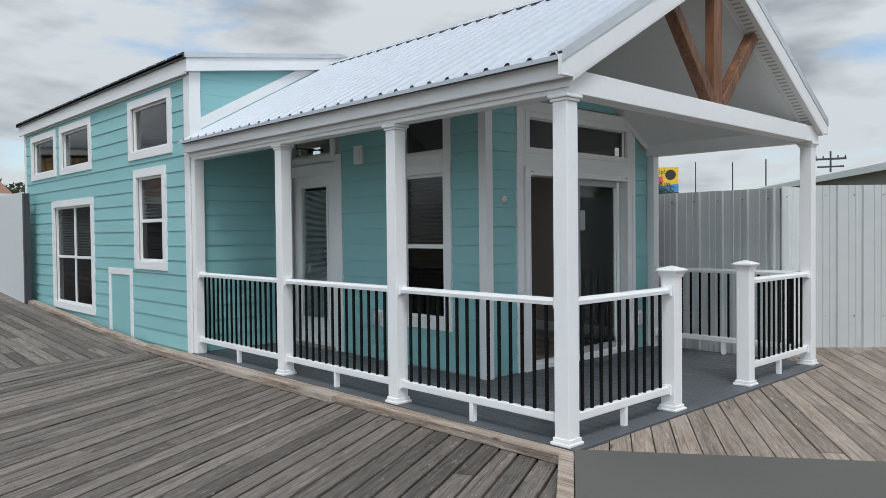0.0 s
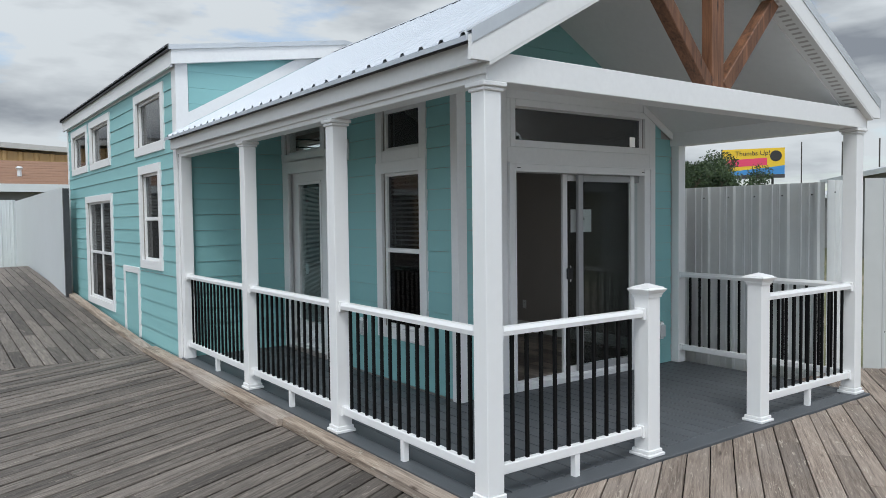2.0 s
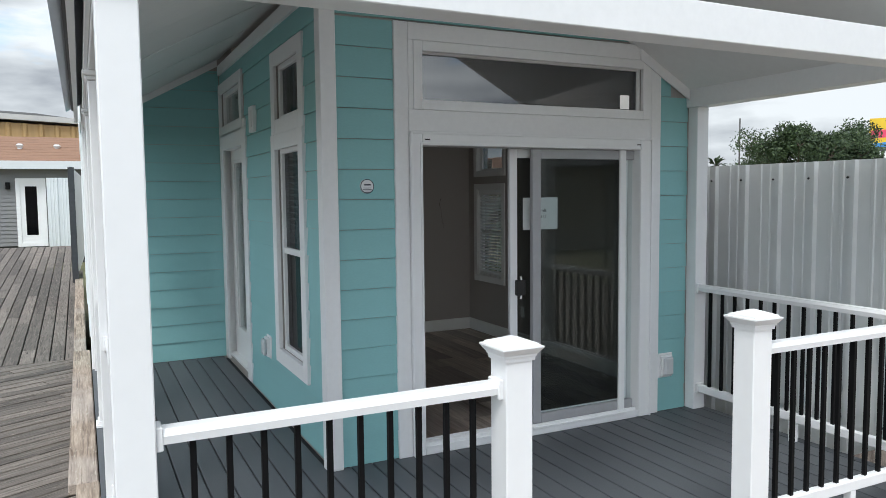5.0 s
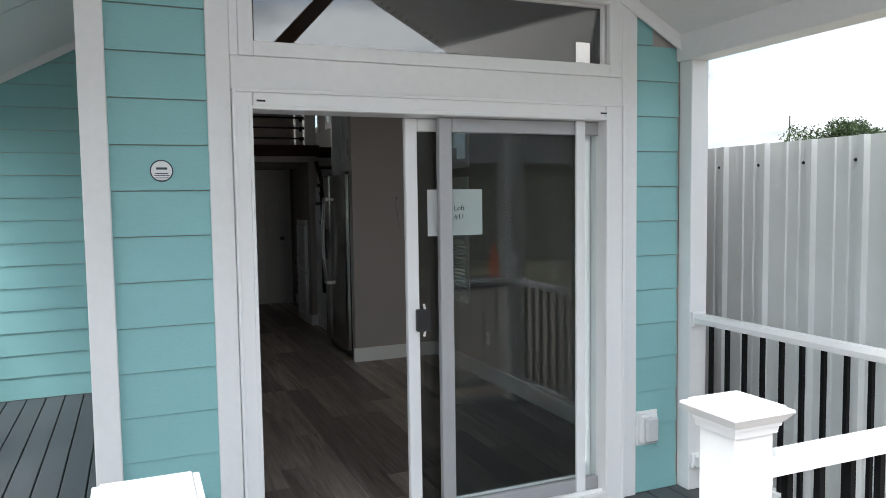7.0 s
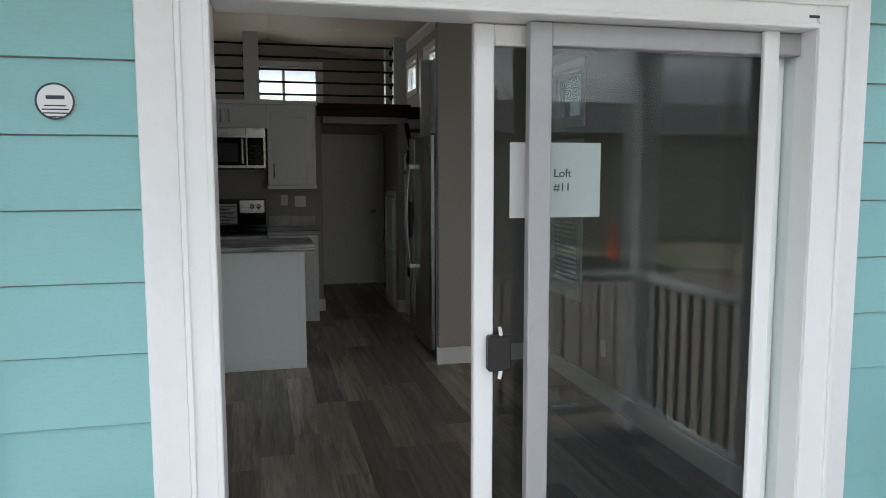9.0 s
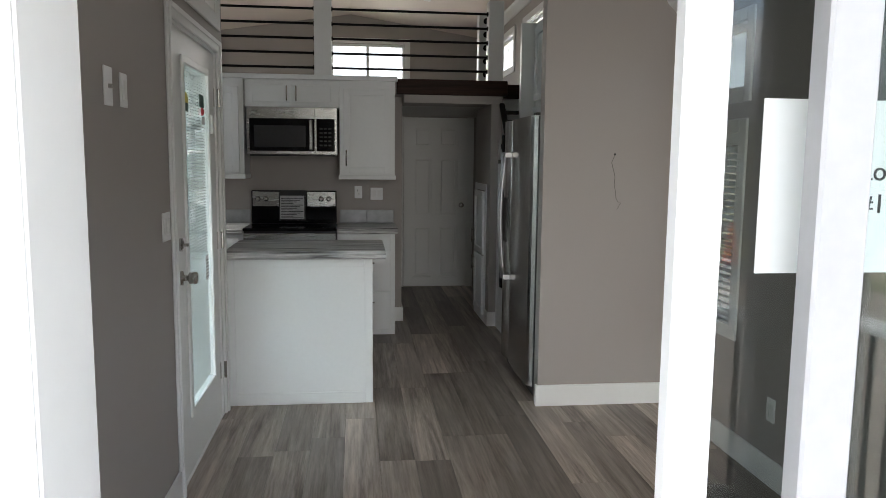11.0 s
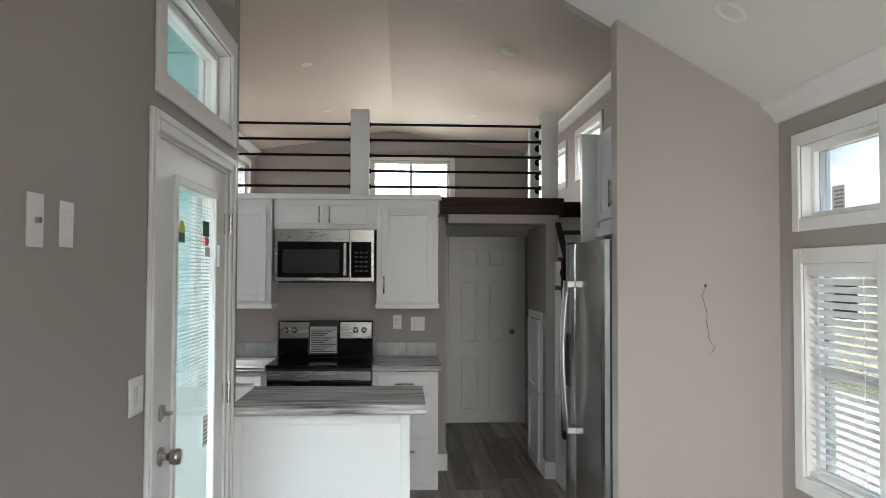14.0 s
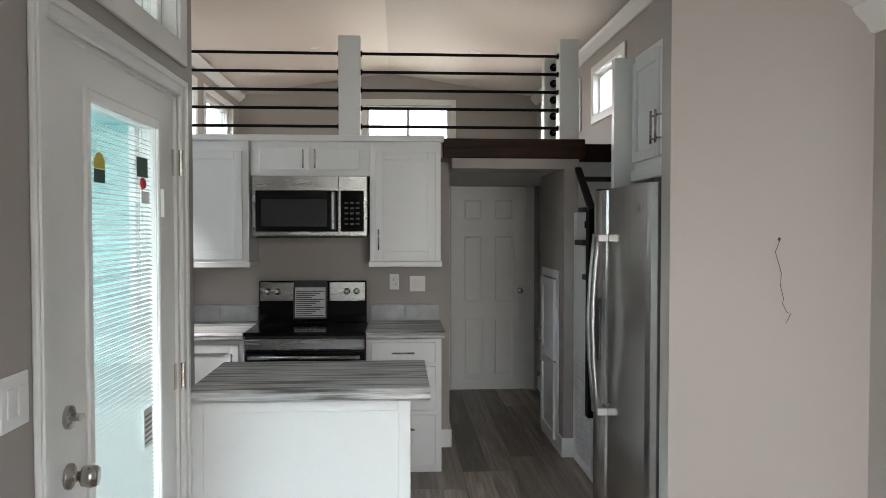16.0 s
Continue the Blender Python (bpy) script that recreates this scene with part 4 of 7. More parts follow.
slider = thing("sliding_door", (6.5, YF, 0), "white sliding glass door, one leaf standing open", "sliding door")
bm = boxes((5.517, YF - 0.05, 0.0, 5.60, YF + 0.12, 2.099), (7.375, YF - 0.05, 0.0, 7.488, YF + 0.12, 2.099), (5.601, YF - 0.05, 2.015, 7.374, YF + 0.12, 2.099), (5.601, YF - 0.05, 0.0, 7.374, YF + 0.12, 0.05))
part("frame", bm, VINYL, slider, bevel=0.005)
part("track", boxes((5.601, YF - 0.02, 0.05, 7.374, YF - 0.012, 0.07), (5.601, YF + 0.03, 0.05, 7.374, YF + 0.038, 0.07), (5.601, YF + 0.07, 0.05, 7.374, YF + 0.078, 0.07)), VINYL, slider)
part("frame_bead", wframe(FRONT, 5.517, 7.488, 0.0, 2.099, 0.014, 0.0502, 0.06, bottom=0.0), VINYL, slider, bevel=0.002)
part("frame_bead", wframe(FRONT, 5.583, 7.391, 0.045, 2.032, 0.016, 0.0502, 0.057), VINYL, slider, bevel=0.002)
sliding = part("sliding_leaf", wframe(FRONT, 6.325, 7.37, 0.055, 2.013, 0.062, -0.118, -0.084), VINYL, slider, bevel=0.004)
p = part("pane", wbox(bmesh.new(), FRONT, 6.386, 7.309, 0.116, 1.952, -0.104, -0.098), TINTED, sliding)
p.visible_shadow = False
# this leaf is coloured grey to look shaded beside the white one
fixed = part("fixed_leaf", wframe(FRONT, 6.474, 7.455, 0.055, 2.013, 0.068, -0.06, -0.02), GREYFRAME, slider, bevel=0.004)
p = part("pane", wbox(bmesh.new(), FRONT, 6.541, 7.388, 0.124, 1.946, -0.043, -0.037), GLASS, fixed)
p.visible_shadow = False
part("outer_stile", wbox(bmesh.new(), FRONT, 7.23, 7.285, 0.051, 2.0145, -0.0195, -0.002), VINYL, slider, bevel=0.003)
lk = part("lock", boxes((6.362, YF + 0.052, 0.985, 6.435, YF + 0.0835, 1.095)), BLACKPLASTIC, slider, bevel=0.006)
bm = bmesh.new()
for k in range(8):
    a0, a1 = -1.2 + 0.3 * k, -1.2 + 0.3 * (k + 1)
    tube(bm, (6.395 + 0.012 * math.cos(a0), YF + 0.062, 1.04 + 0.085 * math.sin(a0)), (6.395 + 0.012 * math.cos(a1), YF + 0.062, 1.04 + 0.085 * math.sin(a1)), 0.006, sides=6)
part("pull_handle", bm, VINYL, slider)
for x in (5.635, 7.36):
    part("weep_slot", boxes((x - 0.018, YF - 0.052, 2.047, x + 0.018, YF - 0.049, 2.055)), BLACKPLASTIC, slider)

# thin white slats that let some daylight through
BLINDWHITE = mat("mini_blind_white", (0.74, 0.74, 0.73), 0.5, vary=0.01, bump=0)
bn, bl = BLINDWHITE.node_tree.nodes, BLINDWHITE.node_tree.links
b_tr, b_mx = bn.new("ShaderNodeBsdfTranslucent"), bn.new("ShaderNodeMixShader")
b_tr.inputs[0].default_value, b_mx.inputs[0].default_value = (0.8, 0.8, 0.78, 1), 0.25
bl.new(bn["Principled BSDF"].outputs[0], b_mx.inputs[1])
bl.new(b_tr.outputs[0], b_mx.inputs[2])
bl.new(b_mx.outputs[0], bn["Material Output"].inputs[0])

# porch door in the side wall, with a blind behind its long glass
pdoor = thing("porch_door", (XS, 8.0, FLOOR), "white exterior door with a long glass and mini-blind, closed", "door")
SIN = facing_right(XSI)
bm = holed(SIDE, 7.52, 8.52, FLOOR, 2.19, -0.113, -0.068, [(7.745, 8.315, 0.36, 2.03)])
part("slab", bm, IVORY, pdoor)
part("jamb", wframe(SIDE, 7.462, 8.578, FLOOR - 0.018, 2.228, 0.055, -0.124, -0.001, bottom=0.02), IVORY, pdoor)
p = part("pane", wbox(bmesh.new(), SIDE, 7.746, 8.314, 0.361, 2.029, -0.084, -0.080), GLASS, pdoor)
p.visible_shadow = False
p = part("inner_pane", wbox(bmesh.new(), SIDE, 7.746, 8.314, 0.361, 2.029, -0.109, -0.105), GLASS, pdoor)
p.visible_shadow = False
bm = bmesh.new()
z = 1.985
while z > 0.375:
    vs = [bm.verts.new(SIDE(u, z + s * 0.0036, -0.0945 + s * 0.0055)) for u in (7.75, 8.31) for s in (-1, 1)]
    bm.faces.new((vs[0], vs[1], vs[3], vs[2]))
    z -= 0.0155
tagged(part("mini_blind", bm, BLINDWHITE, pdoor), kind="stuff")
part("glass_frame", wframe(facing_right(XS + 0.113), 7.705, 8.35, 0.325, 2.065, 0.036, 0.0, 0.012), IVORY, pdoor, bevel=0.004)
part("glass_frame", wframe(facing_left(XS + 0.068), 7.705, 8.35, 0.325, 2.065, 0.036, 0.0, 0.012), IVORY, pdoor, bevel=0.004)
part("blind_slider", boxes((XS + 0.1255, 8.325, 1.72, XS + 0.138, 8.345, 1.82)), IVORY, pdoor)
for z, nm in ((1.035, "knob"), (1.19, "deadbolt")):
    bm = bmesh.new()
    if nm == "knob":
        lathe(bm, (XS + 0.114, 7.592, z), (1, 0, 0), [(0, 0.034), (0.008, 0.034), (0.012, 0.014), (0.032, 0.013), (0.038, 0.026), (0.06, 0.03), (0.074, 0.026), (0.078, 0.01)])
    else:
        lathe(bm, (XS + 0.114, 7.592, z), (1, 0, 0), [(0, 0.031), (0.01, 0.031), (0.016, 0.018), (0.02, 0.006)])
        box(bm, XS + 0.128, 7.575, z - 0.006, XS + 0.152, 7.609, z + 0.006)
    part(nm, bm, CHROME, pdoor, "satin nickel " + nm, smooth=(nm == "knob"))
for z in (0.33, 1.11, 1.93):
    part("hinge_leaf", boxes((XS + 0.1135, 8.497, z - 0.05, XS + 0.116, 8.527, z + 0.05)), CHROME, pdoor)
    part("hinge", tube(bmesh.new(), (XSI + 0.012, 8.535, z - 0.05), (XSI + 0.012, 8.535, z + 0.05), 0.009), CHROME, pdoor)
LABELY, LABELG, LABELR = mat("label_yellow", (0.7, 0.6, 0.12), 0.6, bump=0), mat("label_dark_green", (0.04, 0.09, 0.07), 0.6, bump=0), mat("tag_red", (0.55, 0.04, 0.05), 0.6, bump=0)
GL = facing_right(XS + 0.1092)
lb = thing("glass_label", (XS + 0.072, 7.78, 1.8), "yellow and green label on the door glass", "label")
part("yellow_field", prism(bmesh.new(), [(7.79, 1.852), (7.87, 1.852), (7.87, 1.876), (7.852, 1.895), (7.83, 1.902), (7.808, 1.895), (7.79, 1.876)], GL, 0.0, 0.0008), LABELY, lb)
part("green_field", wbox(bmesh.new(), GL, 7.79, 7.87, 1.812, 1.851, 0.0, 0.0008), LABELG, lb)
tg = thing("hang_tag", (XS + 0.08, 8.2, 1.8), "small printed tag with a red ribbon", "tag")
part("card", wbox(bmesh.new(), GL, 8.13, 8.235, 1.852, 1.918, 0.001, 0.002), LABELG, tg)
part("ribbon", lathe(bmesh.new(), GL(8.18, 1.83, 0.002), (1, 0, 0), [(0, 0.022), (0.008, 0.017), (0.012, 0.006)], 9), LABELR, tg)
part("slip", wbox(bmesh.new(), GL, 8.17, 8.25, 1.765, 1.805, 0.001, 0.002), PAPER, tg)
st_ = thing("glass_sticker", (XS + 0.072, 8.2, 0.75), "small white sticker on the door glass", "sticker")
part("sheet", wbox(bmesh.new(), GL, 8.175, 8.258, 0.93, 1.062, 0.0, 0.0008), PAPER, st_)
bm = bmesh.new()
for k in range(6):
    wbox(bm, GL, 8.183, 8.25, 0.942 + 0.018 * k, 0.95 + 0.018 * k, 0.001, 0.0013)
part("print", bm, mat("print_grey", (0.25, 0.25, 0.26), 0.7, bump=0), st_)
dcase = thing("door_casing", (XSI, 8.0, FLOOR), "white moulded casing round the porch door", "trim", kind="structure")
part("casing", wframe(SIN, 7.385, 8.60, FLOOR, 2.255, 0.07, 0.001, 0.018, bottom=0.0), IVORY, dcase, bevel=0.005)
part("casing_bead", wframe(SIN, 7.39, 8.595, FLOOR, 2.25, 0.03, 0.018, 0.026, bottom=0.0), IVORY, dcase, bevel=0.004)
part("outer_casing", wframe(SIDE, 7.30, 8.60, 0.0, 2.33, 0.16, 0.002, 0.026, bottom=0.0), WHITE, dcase, bevel=0.003)
part("outer_panel", wbox(bmesh.new(), SIDE, 7.30, 8.60, 2.331, 2.40, 0.002, 0.022), WHITE, dcase)

# ---- rooms inside ----
setting("floor_slab", boxes((XL + 0.01, YB + 0.01, -0.05, XR - 0.01, YE - 0.01, FLOOR - 0.013), (XS + 0.01, YF + 0.02, -0.05, XR - 0.01, YB + 0.01, FLOOR - 0.013)), ROOMDARK, "floor under the planks", "floor")
# jog wall beside the refrigerator
setting("wall_jog", prism(bmesh.new(), [(7.05, FLOOR), (XRI, FLOOR), (XRI, 2.508), (7.05, 2.979)], facing_front(8.51), -0.10, 0.0), GREIGE, "greige wall with a loose wire coming out", "wall")
# kitchen back wall, hall
KW = 11.05
for k, b in enumerate(((XLI, KW, FLOOR, 6.346, KW + 0.10, 2.165), (6.346, 10.76, 2.095, 7.24, KW + 0.10, 2.165), (7.135, 10.76, FLOOR, 7.235, 11.60, 2.094), (7.236, 11.55, FLOOR, 7.479, 11.60, 2.164), (7.38, 11.601, FLOOR, 7.479, 12.96, 2.164), (6.20, KW + 0.101, FLOOR, 6.346, 12.96, 2.165))):
    setting("wall_kitchen_%d" % (k + 1), boxes(b), GREIGE, "greige kitchen wall with an opening to a hall", "wall")
setting("wall_hall_end", boxes((6.20, 12.965, FLOOR, 7.89, 13.06, 2.165)), GREIGE, "greige wall at the end of the hall", "wall")
setting("ceiling_hall", boxes((6.347, KW + 0.101, 2.10, 7.134, 12.96, 2.164), (7.135, 11.601, 2.10, 7.379, 12.96, 2.164)), mat("hall_ceiling_paint", (0.7, 0.69, 0.67), 0.7, vary=0.02), "white ceiling of the hall", "ceiling")
setting("floor_loft", boxes((XLI, 10.78, 2.167, 7.235, YEI, 2.29), (7.236, 11.25, 2.167, XRI, YEI, 2.29)), GREIGE, "loft floor over the kitchen", "floor")
WB = mat("white_baseboard", (0.8, 0.8, 0.79), 0.4, vary=0.02, grain=40, bump=0.01)
base = thing("baseboard", (7.4, 8.5, FLOOR), "tall white painted baseboards", "baseboard", kind="structure")
BH = FLOOR + 0.135
for r in ((7.036, 8.494, FLOOR, XRI, 8.509, BH), (XRI - 0.015, 5.06, FLOOR, XRI - 0.001, 8.493, BH), (XSI + 0.001, 5.06, FLOOR, XSI + 0.015, 7.384, BH), (6.26, KW - 0.015, FLOOR, 6.36, KW - 0.001, BH), (6.347, KW - 0.014, FLOOR, 6.361, 12.95, BH),
          (7.121, 10.745, FLOOR, 7.25, 10.759, BH), (7.366, 11.61, FLOOR, 7.379, 12.94, BH), (7.121, 10.76, FLOOR, 7.134, 10.89, BH), (7.036, 8.51, FLOOR, 7.049, 8.53, BH), (7.236, 10.745, FLOOR, 7.25, 10.79, BH)):
    part("board", boxes(r), WB, base, bevel=0.003)
crown = thing("crown_moulding", (7.8, 8, 2.5), "white crown moulding under the ceilings", "moulding", kind="structure")
bm = prism(bmesh.new(), [(XRI - 0.001, 2.462), (XRI - 0.02, 2.465), (XRI - 0.045, 2.50), (XRI - 0.085, 2.535), (XRI - 0.10, 2.56), (XRI - 0.001, 2.56)], lambda u, v, n: Vector((u, n, v)), YFI, 8.509)
part("living_crown", bm, IVORY, crown)
bm = prism(bmesh.new(), [(XRI - 0.001, 3.375), (XRI - 0.02, 3.378), (XRI - 0.05, 3.41), (XRI - 0.08, 3.44), (XRI - 0.09, 3.47), (XRI - 0.001, 3.47)], lambda u, v, n: Vector((u, n, v)), 8.62, YEI - 0.01)
part("loft_crown", bm, IVORY, crown)
bm = prism(bmesh.new(), [(XLI + 0.001, 3.375), (XLI + 0.02, 3.378), (XLI + 0.05, 3.41), (XLI + 0.08, 3.44), (XLI + 0.09, 3.47), (XLI + 0.001, 3.47)], lambda u, v, n: Vector((u, n, v)), 8.75, YEI - 0.01)
part("loft_crown", bm, IVORY, crown)
# inside casings
RIN, LIN = facing_left(XRI), facing_right(XLI)
REARIN = facing_front(YEI)
ic = thing("window_casing", (XRI, 8, 1), "flat white boards framing the inside windows", "trim", kind="structure")
for w, hh, c in ((RIN, right_holes[0], 0.072), (RIN, right_holes[1], 0.06), (RIN, right_holes[2], 0.075), (RIN, right_holes[3], 0.075), (LIN, left_holes[3], 0.075), (LIN, left_holes[4], 0.075), (REARIN, (5.53, 6.68, 2.62, 3.36), 0.08), (SIN, side_holes[3], 0.085), (SIN, side_holes[0], 0.03), (SIN, side_holes[1], 0.03)):
    part("casing", wframe(w, hh[0] - c, hh[1] + c, hh[2] - c, hh[3] + c, c, 0.001, 0.016), IVORY, ic, bevel=0.003)
for w, hh in ((RIN, right_holes[0]), (RIN, right_holes[1]), (RIN, right_holes[2]), (RIN, right_holes[3])):
    part("reveal", wframe(w, hh[0] + 0.0005, hh[1] - 0.0005, hh[2] + 0.0005, hh[3] - 0.0005, 0.006, -0.045, 0.001), IVORY, ic)
part("reveal", wframe(SIN, side_holes[3][0] + 0.0005, side_holes[3][1] - 0.0005, side_holes[3][2] + 0.0005, side_holes[3][3] - 0.0005, 0.006, -0.053, 0.001), IVORY, ic)
part("reveal", wframe(facing_right(XLI), left_holes[3][0], left_holes[3][1], left_holes[3][2], left_holes[3][3], 0.006, -0.045, 0.001), IVORY, ic)


# ---- kitchen ----
def shaker(w, u0, u1, z0, z1, parent, n0, name="door", rail=0.055):
    """A framed cabinet front: four rails round a sunken panel."""
    d = part(name, wframe(w, u0, u1, z0, z1, rail, n0, n0 + 0.02), CABINET, parent, bevel=0.0025)
    part("panel", wbox(bmesh.new(), w, u0 + rail, u1 - rail, z0 + rail, z1 - rail, n0, n0 + 0.006), CABINET, d)
    return d


def bar_handle(w, u, z, length, n0, parent, upright=True):
    bm = bmesh.new()
    du, dz = (0, length / 2) if upright else (length / 2, 0)
    tube(bm, w(u - du, z - dz, n0 + 0.03), w(u + du, z + dz, n0 + 0.03), 0.006, sides=8)
    for s in (-0.7, 0.7):
        tube(bm, w(u + s * du, z + s * dz, n0), w(u + s * du, z + s * dz, n0 + 0.03), 0.005, sides=6)
    return part("handle", bm, CHROME, parent, "brushed nickel bar handle", smooth=True)


UF = facing_front(10.72)
uc = thing("wall_cabinet", (6.02, 10.9, 1.41), "white shaker wall cabinet with one door", "cabinet", "kitchen wall cabinets")
part("body", boxes((5.777, 10.72, 1.45, 6.262, KW - 0.002, 2.27)), CABINET, uc)
d = shaker(UF, 5.812, 6.228, 1.465, 2.20, uc, 0.001)
bar_handle(UF, 5.835, 1.60, 0.14, 0.021, d)
part("bottom_trim", boxes((5.767, 10.705, 1.412, 6.272, KW - 0.002, 1.449)), CABINET, uc, bevel=0.003)
uc = thing("wall_cabinet", (5.37, 10.9, 2.04), "low white wall cabinet with two doors above the microwave", "cabinet", "kitchen wall cabinets")
part("body", boxes((4.965, 10.74, 2.036, 5.775, KW - 0.002, 2.27)), CABINET, uc)
U2 = facing_front(10.74)
for a, b, hu in ((5.03, 5.355, 5.325), (5.375, 5.70, 5.405)):
    d = part("door", wbox(bmesh.new(), U2, a, b, 2.075, 2.225, 0.001, 0.02), CABINET, uc, bevel=0.003)
    bar_handle(U2, hu, 2.15, 0.13, 0.021, d)
uc = thing("wall_cabinet", (4.5, 10.9, 1.41), "white shaker wall cabinet with two doors", "cabinet", "kitchen wall cabinets")
part("body", boxes((4.0, 10.72, 1.45, 4.955, KW - 0.002, 2.27)), CABINET, uc)
for a, b, hu in ((4.04, 4.46, 4.43), (4.48, 4.915, 4.505)):
    d = shaker(UF, a, b, 1.465, 2.20, uc, 0.001)
    bar_handle(UF, hu, 1.60, 0.14, 0.021, d)
part("bottom_trim", boxes((3.99, 10.705, 1.412, 4.965, KW - 0.002, 1.449)), CABINET, uc, bevel=0.003)
part("cap_ledge", boxes((3.83, 10.69, 2.271, 6.285, 10.779, 2.312)), CABINET, thing("ledge", (5, 10.7, 2.27), "white ledge capping the wall cabinets", "ledge"), bevel=0.004)

mw = thing("microwave", (5.37, 10.85, 1.62), "stainless over-the-range microwave with black glass", "microwave")
part("body", boxes((4.98, 10.70, 1.625, 5.758, KW - 0.002, 2.035)), STEELH, mw, bevel=0.004)
MWF = facing_front(10.70)
part("door_panel", wbox(bmesh.new(), MWF, 5.005, 5.56, 1.655, 1.935, 0.001, 0.012), BLACKGLASS, mw, bevel=0.004)
part("window", wbox(bmesh.new(), MWF, 5.045, 5.485, 1.69, 1.875, 0.0125, 0.014), mat("microwave_window", (0.03, 0.03, 0.032), 0.2, vary=0.1, bump=0), mw)
part("control_panel", wbox(bmesh.new(), MWF, 5.578, 5.735, 1.655, 1.935, 0.001, 0.012), BLACKGLASS, mw, bevel=0.004)
part("seam", wbox(bmesh.new(), MWF, 5.563, 5.567, 1.63, 2.026, 0.0, 0.002), BLACKPLASTIC, mw)
bm = bmesh.new()
for i in range(3):
    for k in range(5):
        wbox(bm, MWF, 5.605 + 0.038 * i, 5.63 + 0.038 * i, 1.70 + 0.036 * k, 1.714 + 0.036 * k, 0.0121, 0.0135)
tagged(part("buttons", bm, mat("grey_button_print", (0.035, 0.035, 0.035), 0.5, bump=0), mw), kind="stuff")
part("handle", wbox(bmesh.new(), MWF, 5.515, 5.545, 1.665, 1.925, 0.02, 0.045), STEEL, mw, bevel=0.008)
part("vent_base", boxes((5.0, 10.74, 1.612, 5.74, 11.0, 1.6245)), BLACKPLASTIC, mw)

CT = 1.0
BF = facing_front(10.48)
st = thing("kitchen_range", (5.35, 10.75, FLOOR), "stainless electric range with a black glass top", "stove")
part("body", boxes((4.97, 10.49, FLOOR, 5.748, 11.0, 0.975)), BLACKPLASTIC, st)
part("cooktop", boxes((4.965, 10.46, 0.976, 5.752, 10.955, 1.0)), BLACKGLASS, st, bevel=0.005)
part("front_band", boxes((4.97, 10.455, 0.885, 5.748, 10.489, 0.955)), STEELH, st, bevel=0.006)
part("oven_door", boxes((4.975, 10.46, 0.26, 5.743, 10.489, 0.875)), BLACKGLASS, st, bevel=0.005)
part("oven_handle", tube(bmesh.new(), (5.0, 10.425, 0.84), (5.72, 10.425, 0.84), 0.012), STEELH, st, smooth=True)
part("drawer", boxes((4.975, 10.46, 0.08, 5.743, 10.489, 0.25)), STEELH, st, bevel=0.005)
part("back_guard", boxes((4.975, 10.96, 1.0, 5.74, 11.03, 1.30)), BLACKGLASS, st, bevel=0.006)
for a, b in ((4.985, 5.225), (5.475, 5.73)):
    part("control_plate", boxes((a, 10.952, 1.155, b, 10.959, 1.292)), STEELH, st, bevel=0.003)
for x in (5.035, 5.105, 5.60, 5.67):
    part("knob", lathe(bmesh.new(), (x, 10.952, 1.225), (0, -1, 0), [(0, 0.024), (0.006, 0.024), (0.01, 0.019), (0.03, 0.017), (0.033, 0.012)]), CHROME, st, smooth=True)
note = thing("appliance_leaflet", (5.35, 10.93, 1.0), "printed leaflet leaning on the range back panel", "leaflet")
m = Matrix.Translation((5.34, 10.93, 1.03)) @ Matrix.Rotation(radians(-6), 4, "X")
part("sheet", boxes((-0.12, 0.0, 0.0, 0.12, 0.003, 0.275), m=m), mat("grey_leaflet_paper", (0.5, 0.5, 0.5), 0.5, vary=0.25, grain=30, coarse=9, bump=0), note)
bm = boxes((-0.118, -0.001, 0.225, 0.118, -0.0002, 0.272), m=m)
for k in range(13):
    box(bm, -0.10, -0.001, 0.02 + 0.0145 * k, 0.10 - 0.03 * ((k * 7) % 4), -0.0002, 0.026 + 0.0145 * k, m)
part("print", bm, INK, note)
part("border", wframe(lambda u, z, n: m @ Vector((u, -n, z)), -0.12, 0.12, 0.0, 0.275, 0.012, 0.0003, 0.002), INK, note)

# base cabinets and worktops along the back wall
bc = thing("base_cabinet", (6.0, 10.75, FLOOR), "white base cabinet with a drawer and door", "cabinet", "kitchen base cabinets")
part("body", boxes((5.757, 10.50, FLOOR, 6.255, KW - 0.002, 0.948)), CABINET, bc)
BC = facing_front(10.50)
for a, b in ((0.79, 0.925), (0.47, 0.765), (0.10, 0.445)):
    d = part("drawer", wbox(bmesh.new(), BC, 5.79, 6.215, a, b, 0.001, 0.02), CABINET, bc, bevel=0.004)
    bar_handle(BC, 6.0, (a + b) / 2 + (0.0 if b > 0.9 else 0.08), 0.15, 0.021, d, False)
bc = thing("base_cabinet", (4.5, 10.75, FLOOR), "white base cabinet with a drawer and door", "cabinet", "kitchen base cabinets")
part("body", boxes((3.84, 10.50, FLOOR, 4.962, KW - 0.002, 0.948)), CABINET, bc)
d = shaker(BC, 4.50, 4.93, 0.12, 0.92, bc, 0.001)
bar_handle(BC, 4.89, 0.80, 0.13, 0.021, d)


SPLASH = mat("mottled_grey_tile", (0.4, 0.41, 0.42), 0.35, vary=0.3, grain=14, coarse=5, bump=0.02, per_piece=0.1)


